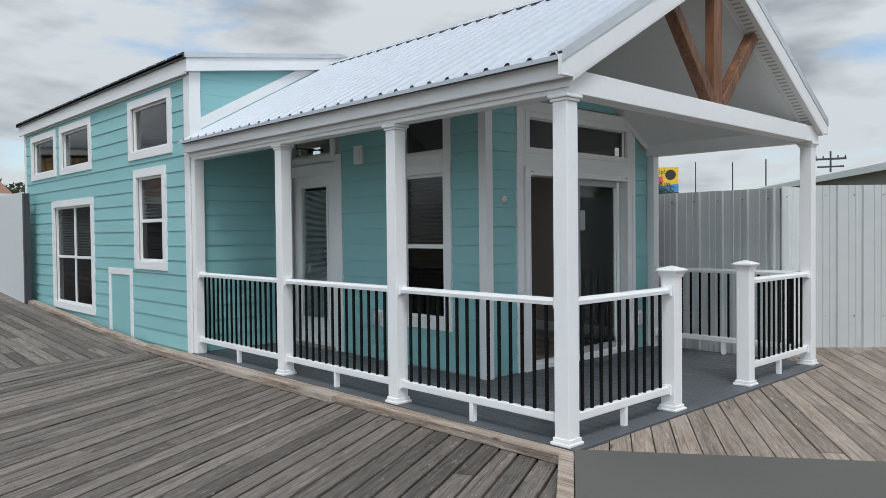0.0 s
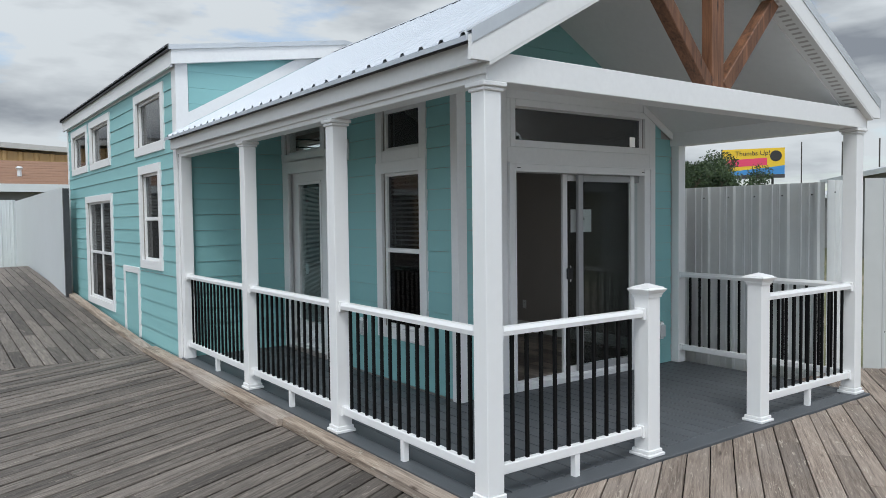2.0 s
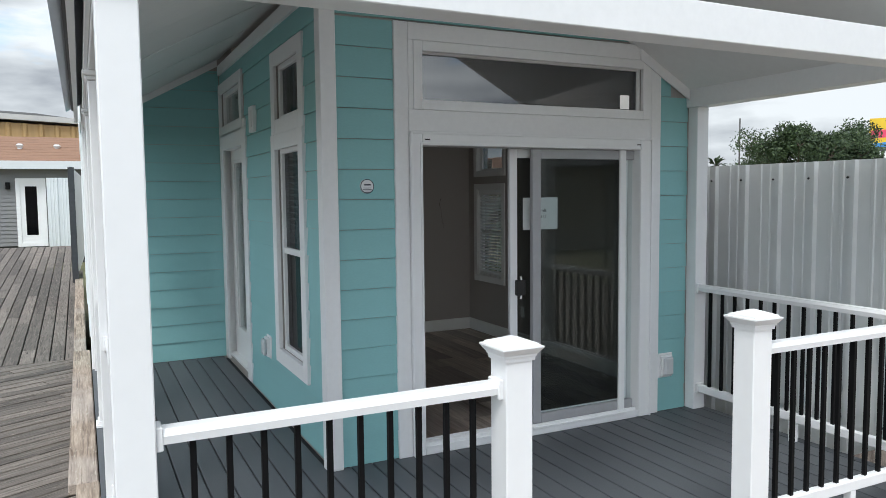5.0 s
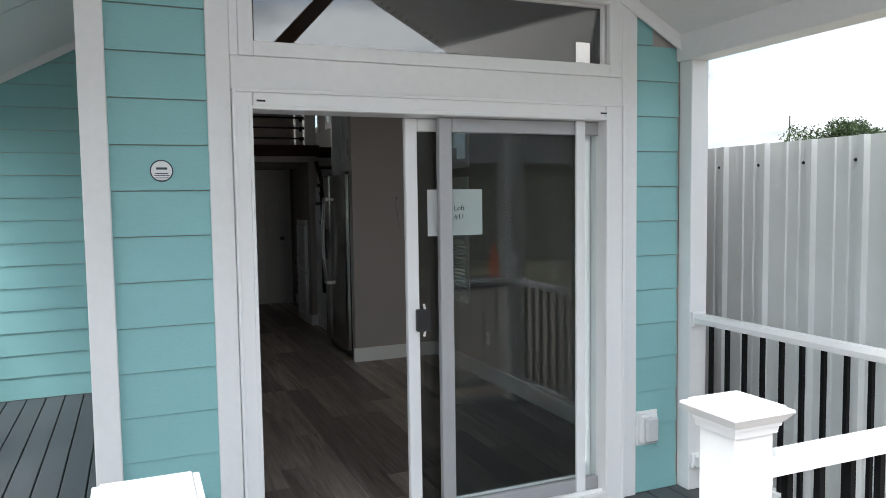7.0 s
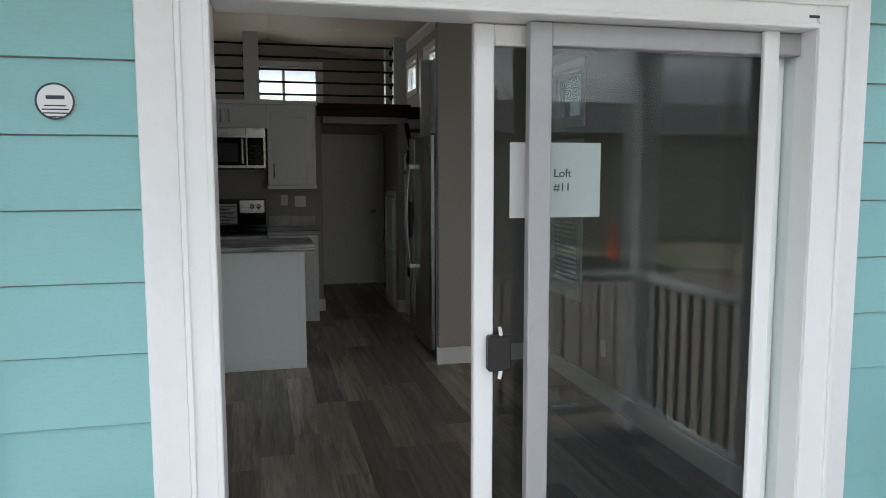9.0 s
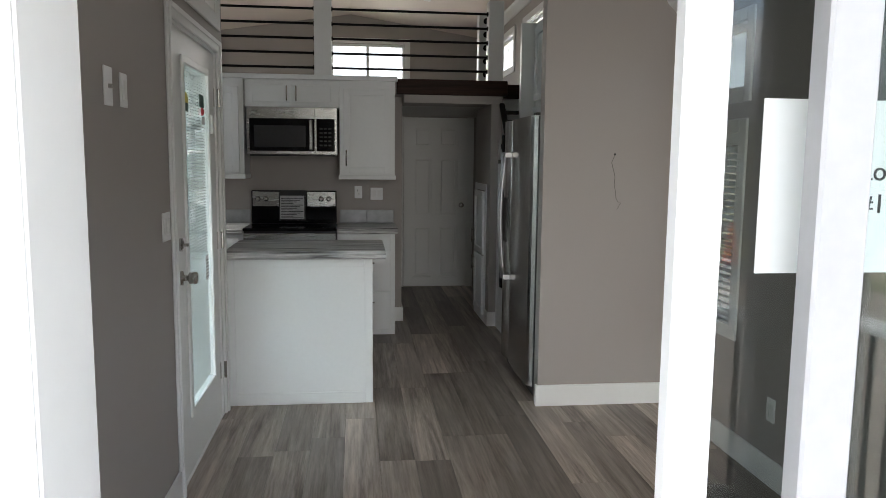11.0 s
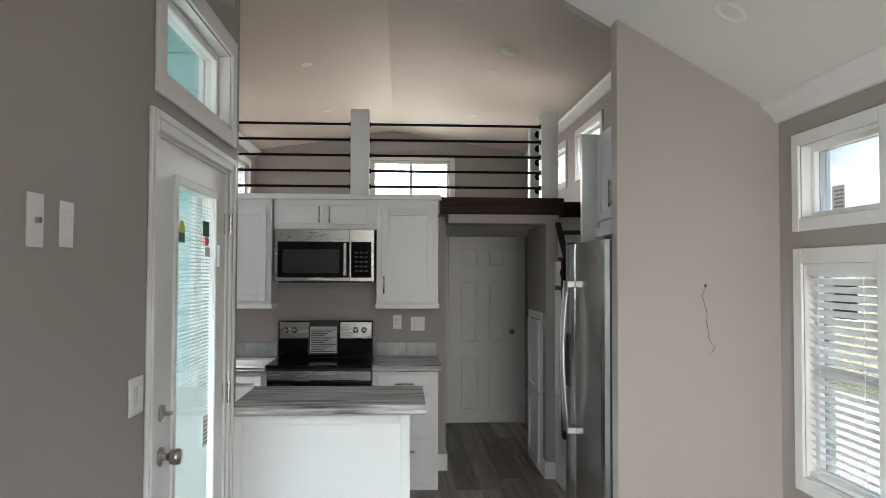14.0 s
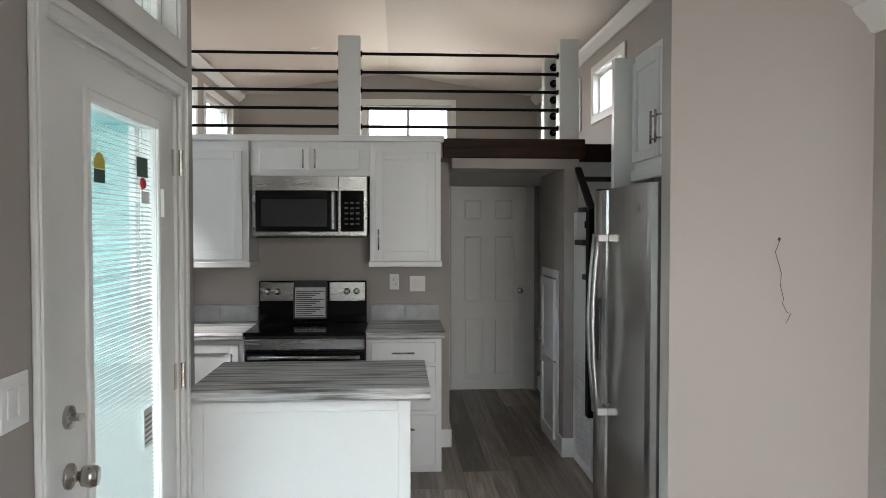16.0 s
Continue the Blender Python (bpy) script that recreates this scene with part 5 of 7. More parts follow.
def worktop(x0, x1, y0, y1, z, label, splash=False, round_right=0.0):
    t = thing("worktop", ((x0 + x1) / 2, y0, z - 0.05), label, "worktop", "grey laminate worktops")
    bm = prism(bmesh.new(), [(y0 + 0.012, z - 0.052), (y0, z - 0.04), (y0 + 0.003, z - 0.026), (y0 - 0.004, z - 0.016), (y0 + 0.008, z), (y0 + 0.02, z), (y0 + 0.02, z - 0.052)], lambda u, v, n: Vector((n, u, v)), x0, x1)
    part("front_edge", bm, LAMINATE, t, "moulded laminate edge")
    part("slab", boxes((x0, y0 + 0.0201, z - 0.052, x1, y1, z)), LAMINATE, t)
    if splash:
        n = max(1, round((x1 - x0) / 0.25))
        for k in range(n):
            a, b = x0 + 0.01 + (x1 - x0 - 0.015) * k / n, x0 + 0.01 + (x1 - x0 - 0.015) * (k + 1) / n
            part("splash_tile", boxes((a + 0.001, y1 - 0.03, z + 0.001, b - 0.001, y1 - 0.003, z + 0.12)), SPLASH, t, "mottled grey stone tile", bevel=0.003)
    return t


worktop(5.757, 6.275, 10.455, KW, CT, "grey streaked laminate worktop beside the range", True)
worktop(3.84, 4.962, 10.455, KW, CT, "grey streaked laminate worktop beside the range", True)

isl = thing("kitchen_island", (5.6, 8.9, FLOOR), "white painted breakfast peninsula with a panelled back", "island")
part("body", boxes((XSI + 0.005, 8.672, FLOOR, 6.018, 9.22, 0.978)), CABINET, isl)
IF = facing_front(8.672)
for a, b, c, d in ((XSI + 0.004, XSI + 0.0535, FLOOR, 0.977), (5.9705, 6.02, FLOOR, 0.977), (XSI + 0.054, 5.97, 0.927, 0.977), (XSI + 0.054, 5.97, FLOOR, FLOOR + 0.075)):
    part("end_board", wbox(bmesh.new(), IF, a, b, c, d, 0.001, 0.009), CABINET, isl, bevel=0.002)
it = worktop(XSI + 0.003, 6.098, 8.60, 9.24, 1.032, "grey streaked laminate peninsula worktop")

# fridge facing the aisle
fr = thing("refrigerator", (7.4, 9.05, FLOOR), "tall stainless steel side-by-side refrigerator", "refrigerator")
part("cabinet_body", boxes((7.115, 8.625, FLOOR + 0.03, 7.87, 9.56, 1.865)), mat("grey_fridge_side", (0.05, 0.05, 0.052), 0.4, 0.3, vary=0.06, bump=0.03), fr, bevel=0.004)


def fridge_door(y0, y1):
    """A door leaf whose front is rounded at both upright edges."""
    pts = [(7.112, y0), (7.075, y0 + 0.002), (7.052, y0 + 0.02), (7.042, y0 + 0.06)]
    for k in range(1, 6):
        f = k / 6
        pts.append((7.042 - 0.006 * math.sin(math.pi * f), y0 + 0.06 + (y1 - y0 - 0.12) * f))
    pts += [(7.042, y1 - 0.06), (7.052, y1 - 0.02), (7.075, y1 - 0.002), (7.112, y1)]
    return prism(bmesh.new(), pts, lambda u, v, n: Vector((u, v, n)), 0.14, 1.872)


for a, b in ((8.625, 9.29), (9.297, 9.56)):
    part("door", fridge_door(a, b), STEEL, fr, smooth=False)
for y in (9.255, 9.335):
    bm = bmesh.new()
    zs = [0.76 + 0.89 * k / 10 for k in range(11)]
    xs = [7.0 - 0.03 * math.sin(math.pi * k / 10) for k in range(11)]
    sweep(bm, [(xs[k], y, zs[k]) for k in range(11)], 0.011)
    hdl = part("handle", bm, SATIN, fr, "curved steel bar handle", smooth=True)
    for z in (0.74, 1.61):
        part("handle_mount", boxes((6.99, y - 0.014, z, 7.045, y + 0.014, z + 0.04)), SATIN, hdl, bevel=0.004)
part("dispenser", boxes((7.034, 9.37, 1.0, 7.045, 9.52, 1.32)), BLACKPLASTIC, fr)
part("badge", lathe(bmesh.new(), (7.041, 8.78, 1.77), (-1, 0, 0), [(0, 0.022), (0.003, 0.022), (0.004, 0.018)]), CHROME, fr)
part("top_hinge", boxes((7.06, 8.635, 1.873, 7.15, 8.70, 1.89)), BLACKPLASTIC, fr, bevel=0.003)
part("top_hinge", boxes((7.06, 9.50, 1.873, 7.15, 9.55, 1.89)), BLACKPLASTIC, fr, bevel=0.003)
# added black strip that paints the dark gap between door and wall
part("door_gap_shade", boxes((7.072, 8.617, 0.14, 7.115, 8.6245, 1.868)), BLACKPLASTIC, fr, "black strip standing for the shade in the gap beside the door")
fr.location.x -= 0.03
part("kick_grille", boxes((7.10, 8.63, FLOOR, 7.13, 9.55, 0.135)), BLACKPLASTIC, fr)

oc = thing("wall_cabinet", (7.5, 9.1, 1.95), "white two-door cabinet over the refrigerator", "cabinet", "kitchen wall cabinets")
OF = facing_left(7.25)
part("body", boxes((7.25, 8.625, 1.99, XRI - 0.002, 9.575, 2.60)), CABINET, oc)
part("bottom_trim", boxes((7.23, 8.612, 1.93, XRI - 0.002, 9.58, 1.989)), CABINET, oc, bevel=0.003)
for a, b, hu in ((8.65, 9.135, 9.11), (9.15, 9.555, 9.175)):
    d = shaker(OF, a, b, 2.03, 2.56, oc, 0.001)
    bar_handle(OF, hu, 2.17, 0.16, 0.021, d)
setting("wall_fridge_panel", boxes((7.14, 9.585, FLOOR, XRI, 9.635, 2.60)), CABINET, "white end panel beside the refrigerator", "panel")

# stairs to the loft
stair = thing("loft_stairs", (7.5, 10.4, FLOOR), "steep white stairs with dark treads up to the loft", "stairs")
for k in range(8):
    z1, y0 = 0.70 + 0.2245 * k, 9.66 + 0.2 * k
    part("riser_box", boxes((7.205 if y0 < 10.7 else 7.24, y0, FLOOR, XRI - 0.002, min(y0 + 0.2, 11.3) - 0.001, z1 - 0.035)), CABINET, stair)
    if k < 7:
        part("tread", boxes((7.185 if y0 < 10.55 else 7.24, y0 - 0.025, z1 - 0.034, XRI - 0.003, y0 + 0.199, z1)), STAINEDY, stair, "dark stained tread", bevel=0.004)
part("landing_edge", boxes((7.24, 11.03, 2.17, XRI - 0.003, 11.249, 2.30)), STAINED, stair, "dark stained landing edge")
ra, rb = Vector((7.12, 9.86, 1.71)), Vector((7.225, 10.73, 2.09))
part("handrail", boxes((-0.016, -0.022, 0, 0.016, 0.022, (rb - ra).length), m=Matrix.Translation(ra) @ (rb - ra).to_track_quat("Z", "X").to_matrix().to_4x4()), BLACK, stair, "black metal handrail", bevel=0.004)
part("rail_post", boxes((7.06, 9.80, 0.58, 7.10, 9.87, 1.79)), BLACK, stair, "flat black metal post", bevel=0.005)
part("rail_bracket", boxes((7.06, 9.80, 1.68, 7.15, 9.90, 1.72)), BLACK, stair)
gr = thing("vent_grille", (7.2, 10.5, 0.1), "white return air grille in the stair side", "vent")
part("frame", wframe(facing_left(7.204), 10.22, 10.66, 0.10, 0.78, 0.03, 0.001, 0.012), IVORY, gr, bevel=0.002)
for k in range(24):
    z = 0.14 + 0.0255 * k
    part("slat", wbox(bmesh.new(), facing_left(7.204), 10.25, 10.63, z, z + 0.012, 0.001, 0.008), IVORY, gr)

# hall door and closet doors
hd = thing("panel_door", (6.87, 12.95, FLOOR), "grey-white six-panel interior door, closed", "door")
HF = facing_front(12.93)
us = (6.486, 6.60, 6.82, 6.905, 7.13, 7.245)
panels = [(a, b, c, d) for a, b in ((us[1], us[2]), (us[3], us[4])) for c, d in ((0.18, 0.80), (0.92, 1.62), (1.74, 1.98))]
part("leaf", holed(HF, 6.486, 7.245, FLOOR + 0.01, 2.09, -0.03, 0.0, panels), IVORY, hd)
for a, b, c, d in panels:
    part("panel", wbox(bmesh.new(), HF, a, b, c, d, -0.029, -0.022), IVORY, hd)
    part("raised_field", wbox(bmesh.new(), HF, a + 0.025, b - 0.025, c + 0.025, d - 0.025, -0.022, -0.006), IVORY, hd, bevel=0.012)
part("knob", lathe(bmesh.new(), (7.18, 12.93, 1.055), (0, -1, 0), [(0, 0.03), (0.006, 0.03), (0.01, 0.012), (0.03, 0.012), (0.036, 0.024), (0.055, 0.026), (0.062, 0.015)]), CHROME, hd, "satin nickel knob", smooth=True)
part("casing", boxes((7.248, 12.945, FLOOR, 7.328, 12.964, 2.10), (6.347, 12.945, FLOOR, 6.483, 12.964, 2.10)), IVORY, thing("door_casing", (6.87, 12.96, FLOOR), "white casing of the hall door", "trim", kind="structure"))
cl = thing("hall_cabinet", (7.135, 11.2, FLOOR), "narrow white built-in cabinet with two doors", "cabinet")
CF = facing_left(7.134)
part("frame", wframe(CF, 10.90, 11.50, FLOOR, 1.37, 0.06, 0.001, 0.014), CABINET, cl, bevel=0.002)
for a, b, hz in ((0.70, 1.30, 0.85), (0.12, 0.685, 0.58)):
    d = shaker(CF, 10.96, 11.44, a, b, cl, 0.012)
    bar_handle(CF, 11.38, hz, 0.14, 0.033, d)

# beam and loft railing
bm_ = thing("stained_beam", (6.78, 10.75, 2.166), "dark stained timber fascia under the loft rail", "beam")
part("timber", boxes((6.279, 10.735, 2.166, 7.276, 10.779, 2.30)), STAINED, bm_, bevel=0.005)
lr = thing("loft_railing", (6.4, 10.83, 2.3), "white square posts with black horizontal rods", "railing")
for a, b, y0, y1, nm in ((5.559, 5.71, 10.78, 10.90, "post"), (7.103, 7.24, 10.78, 10.90, "post"), (3.84, 3.96, 10.78, 10.9, "post"), (7.11, 7.26, 11.36, 11.48, "post")):
    part("post", boxes((a, y0, 2.292, b, y1, 3.006)), IVORY, lr, bevel=0.004)
for k, z in enumerate((2.893, 2.766, 2.64, 2.514, 2.388)):
    for a, b in ((3.96, 5.559), (5.71, 7.103)):
        part("rod", tube(bmesh.new(), (a, 10.83, z), (b, 10.83, z), 0.0105, sides=8), BLACK, lr, smooth=True)
    for x, s in ((5.559, -1), (5.71, 1), (7.103, -1)):
        part("flange", tube(bmesh.new(), (x, 10.83, z), (x + s * 0.01, 10.83, z), 0.02, sides=10), BLACK, lr)
    part("rod", tube(bmesh.new(), (7.181, 10.901, z + 0.037), (7.181, 11.36, z + 0.037), 0.0105, sides=8), BLACK, lr, smooth=True)
    part("flange", tube(bmesh.new(), (7.181, 11.345, z + 0.037), (7.181, 11.359, z + 0.037), 0.03, sides=12), BLACK, lr)

# downlights and smoke alarm
LENS = mat("downlight_lens", (0.75, 0.74, 0.7), 0.5, vary=0.02, bump=0)


def downlight(x, y, z, slope, label, r=0.055):
    t = thing("downlight", (x, y, z), label, "downlight", "recessed ceiling lights")
    q = Vector((-slope, 0, -1)).normalized()
    part("trim_ring", lathe(bmesh.new(), (x, y, z + 0.004), q, [(0, r), (0.006, r), (0.009, r - 0.008), (0.005, r - 0.016), (0.004, r - 0.02)], 24), IVORY, t, smooth=False)
    part("lens", lathe(bmesh.new(), (x, y, z + 0.004), q, [(0.004, r - 0.021), (0.006, r - 0.024), (0.0065, 0.005)], 20), LENS, t)


def loft_z(x):
    return 3.79 - 0.15 * abs(x - XC)


for x, y in ((5.06, 11.9), (6.84, 11.9), (5.06, 13.9), (6.84, 13.9), (7.55, 10.3)):
    downlight(x, y, loft_z(x), 0.15 if x > XC else -0.15, "white recessed downlight, unlit")
for x, y in ((7.36, 7.9), (7.36, 6.0), (4.6 + 0.9, 6.4)):
    downlight(x, y, 3.66 - 0.566 * abs(x - XC), 0.566 if x > XC else -0.566, "white recessed downlight, unlit", 0.07)
sm = thing("smoke_alarm", (6.9, 11.2, loft_z(6.9)), "white smoke alarm on the sloping ceiling", "smoke alarm")
part("body", lathe(bmesh.new(), (6.9, 11.2, loft_z(6.9) + 0.006), (-0.15, 0, -1), [(0, 0.07), (0.02, 0.07), (0.035, 0.055), (0.04, 0.02)], 24), IVORY, sm)


# switches, outlets, small things
def plate(w, u, z, wd, ht, label, name="wall_switch", rockers=1, dot=False):
    t = thing(name, w(u, z, 0), label, "switch" if "switch" in name else "outlet")
    part("plate", wbox(bmesh.new(), w, u - wd / 2, u + wd / 2, z - ht / 2, z + ht / 2, 0.001, 0.007), VINYL, t, bevel=0.002)
    if dot:
        part("jack", lathe(bmesh.new(), w(u, z, 0.007), w(0, 0, 1) - w(0, 0, 0), [(0, 0.008), (0.01, 0.007)], 10), CHROME, t)
    else:
        for i in range(rockers):
            uu = u + (i - (rockers - 1) / 2) * 0.046
            part("rocker" if "switch" in name else "socket", wbox(bmesh.new(), w, uu - 0.016, uu + 0.016, z - 0.033, z + 0.033, 0.0072, 0.011), IVORY, t, bevel=0.002)
            if "outlet" in name:
                part("slots", wbox(wbox(bmesh.new(), w, uu - 0.008, uu - 0.004, z + 0.008, z + 0.022, 0.011, 0.0115), w, uu + 0.004, uu + 0.008, z - 0.022, z - 0.008, 0.011, 0.0115), INK, t)
    return t


plate(SIN, 6.63, 1.815, 0.075, 0.125, "white wall plate with coaxial jack", "wall_plate_outlet", dot=True)
plate(SIN, 6.79, 1.815, 0.07, 0.115, "white rocker wall switch")
plate(SIN, 7.30, 1.30, 0.12, 0.12, "white double wall switch", rockers=2)
KF = facing_front(KW)
plate(KF, 5.94, 1.285, 0.07, 0.115, "white kitchen wall outlet", "wall_outlet")
plate(KF, 6.11, 1.27, 0.115, 0.115, "white double kitchen switch", rockers=2)
plate(RIN, 7.3, 0.42, 0.07, 0.115, "white wall outlet near the floor", "wall_outlet")
wire = thing("loose_wire", (7.5, 8.5, 1.63), "thin dark wire hanging from a hole in the wall", "wire")
pts = [(7.498, 8.508, 1.636), (7.49, 8.49, 1.63), (7.47, 8.485, 1.585), (7.485, 8.48, 1.53), (7.492, 8.478, 1.50), (7.488, 8.476, 1.45), (7.50, 8.474, 1.40), (7.496, 8.474, 1.38), (7.515, 8.474, 1.345), (7.532, 8.474, 1.34), (7.512, 8.476, 1.30)]
bm = bmesh.new()
sweep(bm, pts, 0.0012, 6)
part("strand", bm, INK, wire)
part("hole", lathe(bmesh.new(), (7.498, 8.5095, 1.636), (0, -1, 0), [(0, 0.007), (0.0008, 0.006)], 10), INK, wire)

# notice on the sliding leaf
sheet = thing("door_notice", (6.6, YF + 0.085, 1.55), "white paper notice reading Loft #11 on the glass", "notice")
part("sheet", boxes((6.44, YF + 0.0962, 1.445, 6.735, YF + 0.0972, 1.672)), mat("notice_paper", (0.6, 0.61, 0.6), 0.8, vary=0.03, bump=0.02), sheet)


def lettering(text, size, m, material, parent, name="lettering", depth=0.0006):
    cu = bpy.data.curves.new(name, "FONT")
    cu.body, cu.size, cu.extrude, cu.align_x, cu.align_y = text, size, depth, "LEFT", "CENTER"
    tmp = bpy.data.objects.new(name, cu)
    scene.collection.objects.link(tmp)
    bpy.context.view_layer.update()
    me = bpy.data.meshes.new_from_object(tmp.evaluated_get(bpy.context.evaluated_depsgraph_get()))
    bpy.data.objects.remove(tmp)
    me.transform(m)
    me.materials.clear()
    me.materials.append(material)
    ob = new(name, me)
    ob.parent = parent
    ob.matrix_parent_inverse = Matrix.Translation(-HOME[parent])
    return ob


lettering("Loft", 0.036, pose(6.58, YF + 0.0957, 1.579, 90, 0, 0), INK, sheet)
lettering("#11", 0.036, pose(6.58, YF + 0.0957, 1.536, 90, 0, 0), INK, sheet)

# printed label stuck to the small square window
PRINTGREY = mat("label_print", (0.35, 0.35, 0.35), 0.7, bump=0)
wst = thing("window_label", (XR - 0.05, 8.12, 2.04), "small grey printed label on the window pane", "label")
part("sheet", boxes((XR - 0.0465, 8.07, 1.99, XR - 0.0455, 8.165, 2.10)), PAPER, wst)
for k in range(5):
    part("print_bar", boxes((XR - 0.0475, 8.08, 2.0 + 0.018 * k, XR - 0.047, 8.15 - 0.012 * (k % 2), 2.007 + 0.018 * k)), PRINTGREY, wst)

tst = thing("window_label", (7.295, YF + 0.03, 2.31), "small white label on the transom pane", "label")
part("sheet", boxes((7.25, YF + 0.0365, 2.318, 7.335, YF + 0.0375, 2.42)), PAPER, tst)

# round seal on the siding
seal = thing("round_seal", (5.233, YF - 0.02, 1.757), "round white seal with a dark rim on teal siding", "sticker")
part("disc", lathe(bmesh.new(), (5.233, YF - 0.0085, 1.757), (0, -1, 0), [(0, 0.045), (0.015, 0.045)], 28), PAPER, seal)
bm = bmesh.new()
for k in range(32):
    a0, a1 = 2 * math.pi * k / 32, 2 * math.pi * (k + 1) / 32
    v = [bm.verts.new((5.233 + r * math.cos(a), YF - 0.0242, 1.757 + r * math.sin(a))) for a in (a0, a1) for r in (0.040, 0.045)]
    bm.faces.new((v[0], v[1], v[3], v[2]))
for k, wd in enumerate((0.05, 0.06, 0.055, 0.035)):
    box(bm, 5.233 - wd / 2, YF - 0.0245, 1.745 - 0.009 * k, 5.233 + wd / 2, YF - 0.0238, 1.748 - 0.009 * k)
box(bm, 5.213, YF - 0.0245, 1.762, 5.255, YF - 0.0238, 1.771)
part("print", bm, mat("seal_print", (0.04, 0.05, 0.07), 0.6, bump=0), seal)


def outdoor_outlet(w, u, z, label):
    t = thing("outdoor_outlet", w(u, z, 0), label, "outlet", "weatherproof outlets")
    part("box", wbox(bmesh.new(), w, u - 0.055, u + 0.055, z - 0.08, z + 0.08, 0.017, 0.045), VINYL, t, bevel=0.006)
    part("cover", wbox(bmesh.new(), w, u - 0.042, u + 0.042, z - 0.068, z + 0.068, 0.0452, 0.075), mat("cloudy_plastic", (0.6, 0.61, 0.62), 0.25, vary=0.05, bump=0), t, bevel=0.01)
    part("mount", wbox(bmesh.new(), w, u - 0.07, u + 0.07, z - 0.095, z + 0.095, 0.006, 0.02), VINYL, t, bevel=0.003)
    return t


outdoor_outlet(FRONT, 7.665, 0.36, "weatherproof outlet cover on teal siding")
outdoor_outlet(SIDE, 6.60, 0.47, "weatherproof outlet cover on teal siding")
pl = thing("porch_light_block", (XS, 6.95, 2.35), "white blank mounting block for a porch light", "mounting block")
part("block", wbox(bmesh.new(), SIDE, 6.86, 7.02, 2.24, 2.46, 0.006, 0.045), VINYL, pl, bevel=0.005)
part("plate", wbox(bmesh.new(), SIDE, 6.89, 6.99, 2.28, 2.42, 0.045, 0.05), IVORY, pl, bevel=0.003)

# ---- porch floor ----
# near-black base: the shade between the composite boards is put into its colour
porch = setting("floor_porch", boxes((XL - 0.02, PY - 0.12, -0.25, XR + 0.02, YF + 0.0, -0.03), (XL - 0.02, YF, -0.25, XS + 0.0, YB, -0.03)), mat("painted_porch_gap_shade", (0.02, 0.02, 0.021), 0.9), "grey composite porch floor", "floor")
part("border_board", boxes((XL - 0.025, PY - 0.125, -0.03, XR + 0.025, PY + 0.03, 0.0)), COMPOSITE, porch, bevel=0.003)
part("border_board", boxes((XL - 0.025, PY + 0.034, -0.03, XL + 0.11, YB - 0.001, 0.0)), COMPOSITE, porch, bevel=0.003)
x = XL + 0.114
while x < XR + 0.02:
    x1 = min(x + 0.134, XR + 0.025)
    yend = YB - 0.001 if x1 < XS - 0.0 else YF - 0.001
    part("composite_board", boxes((x, PY + 0.034, -0.03, x1, yend, 0.0)), COMPOSITE, porch, bevel=0.003)
    x += 0.143

# ---- deck, ramp and ground ----
DZ = -0.075
RAMP_Y, RAMP = 9.7, 0.05


def deck_z(y):
    return DZ + max(0.0, min(y, 21.2) - RAMP_Y) * RAMP


GROUND = mat("sandy_grass_ground", (0.13, 0.13, 0.06), 0.95, vary=0.4, grain=6, coarse=0.15, bump=0.3, dark=(0.3, 0.25, 0.18), dark_at=(0.5, 0.62))
setting("ground", boxes((-400, -400, -0.9, 500, 500, -0.6)), GROUND, "grass and sand ground", "ground")
# near-black sheet under the planks, coloured as the shade in their gaps
deck = setting("floor_deck", boxes((-9, -7, -0.6, 3.5, 21.5, DZ - 0.045 - 0.04), (3.5, -7, -0.6, 13, PY - 0.14, DZ - 0.085), (8.04, PY - 0.139, -0.6, 9.4, 3.62, DZ - 0.085)), mat("painted_plank_gap_shade", (0.01, 0.009, 0.008), 0.9), "weathered wooden deck", "deck")


def clip(poly, a, b, c):
    """Keep the part of a polygon where a x + b y <= c."""
    out = []
    for (p, q) in zip(poly, poly[1:] + poly[:1]):
        sp, sq = a * p[0] + b * p[1] - c, a * q[0] + b * q[1] - c
        if sp <= 0:
            out.append(p)
        if (sp < 0 < sq) or (sq < 0 < sp):
            f = sp / (sp - sq)
            out.append((p[0] + f * (q[0] - p[0]), p[1] + f * (q[1] - p[1])))
    return out


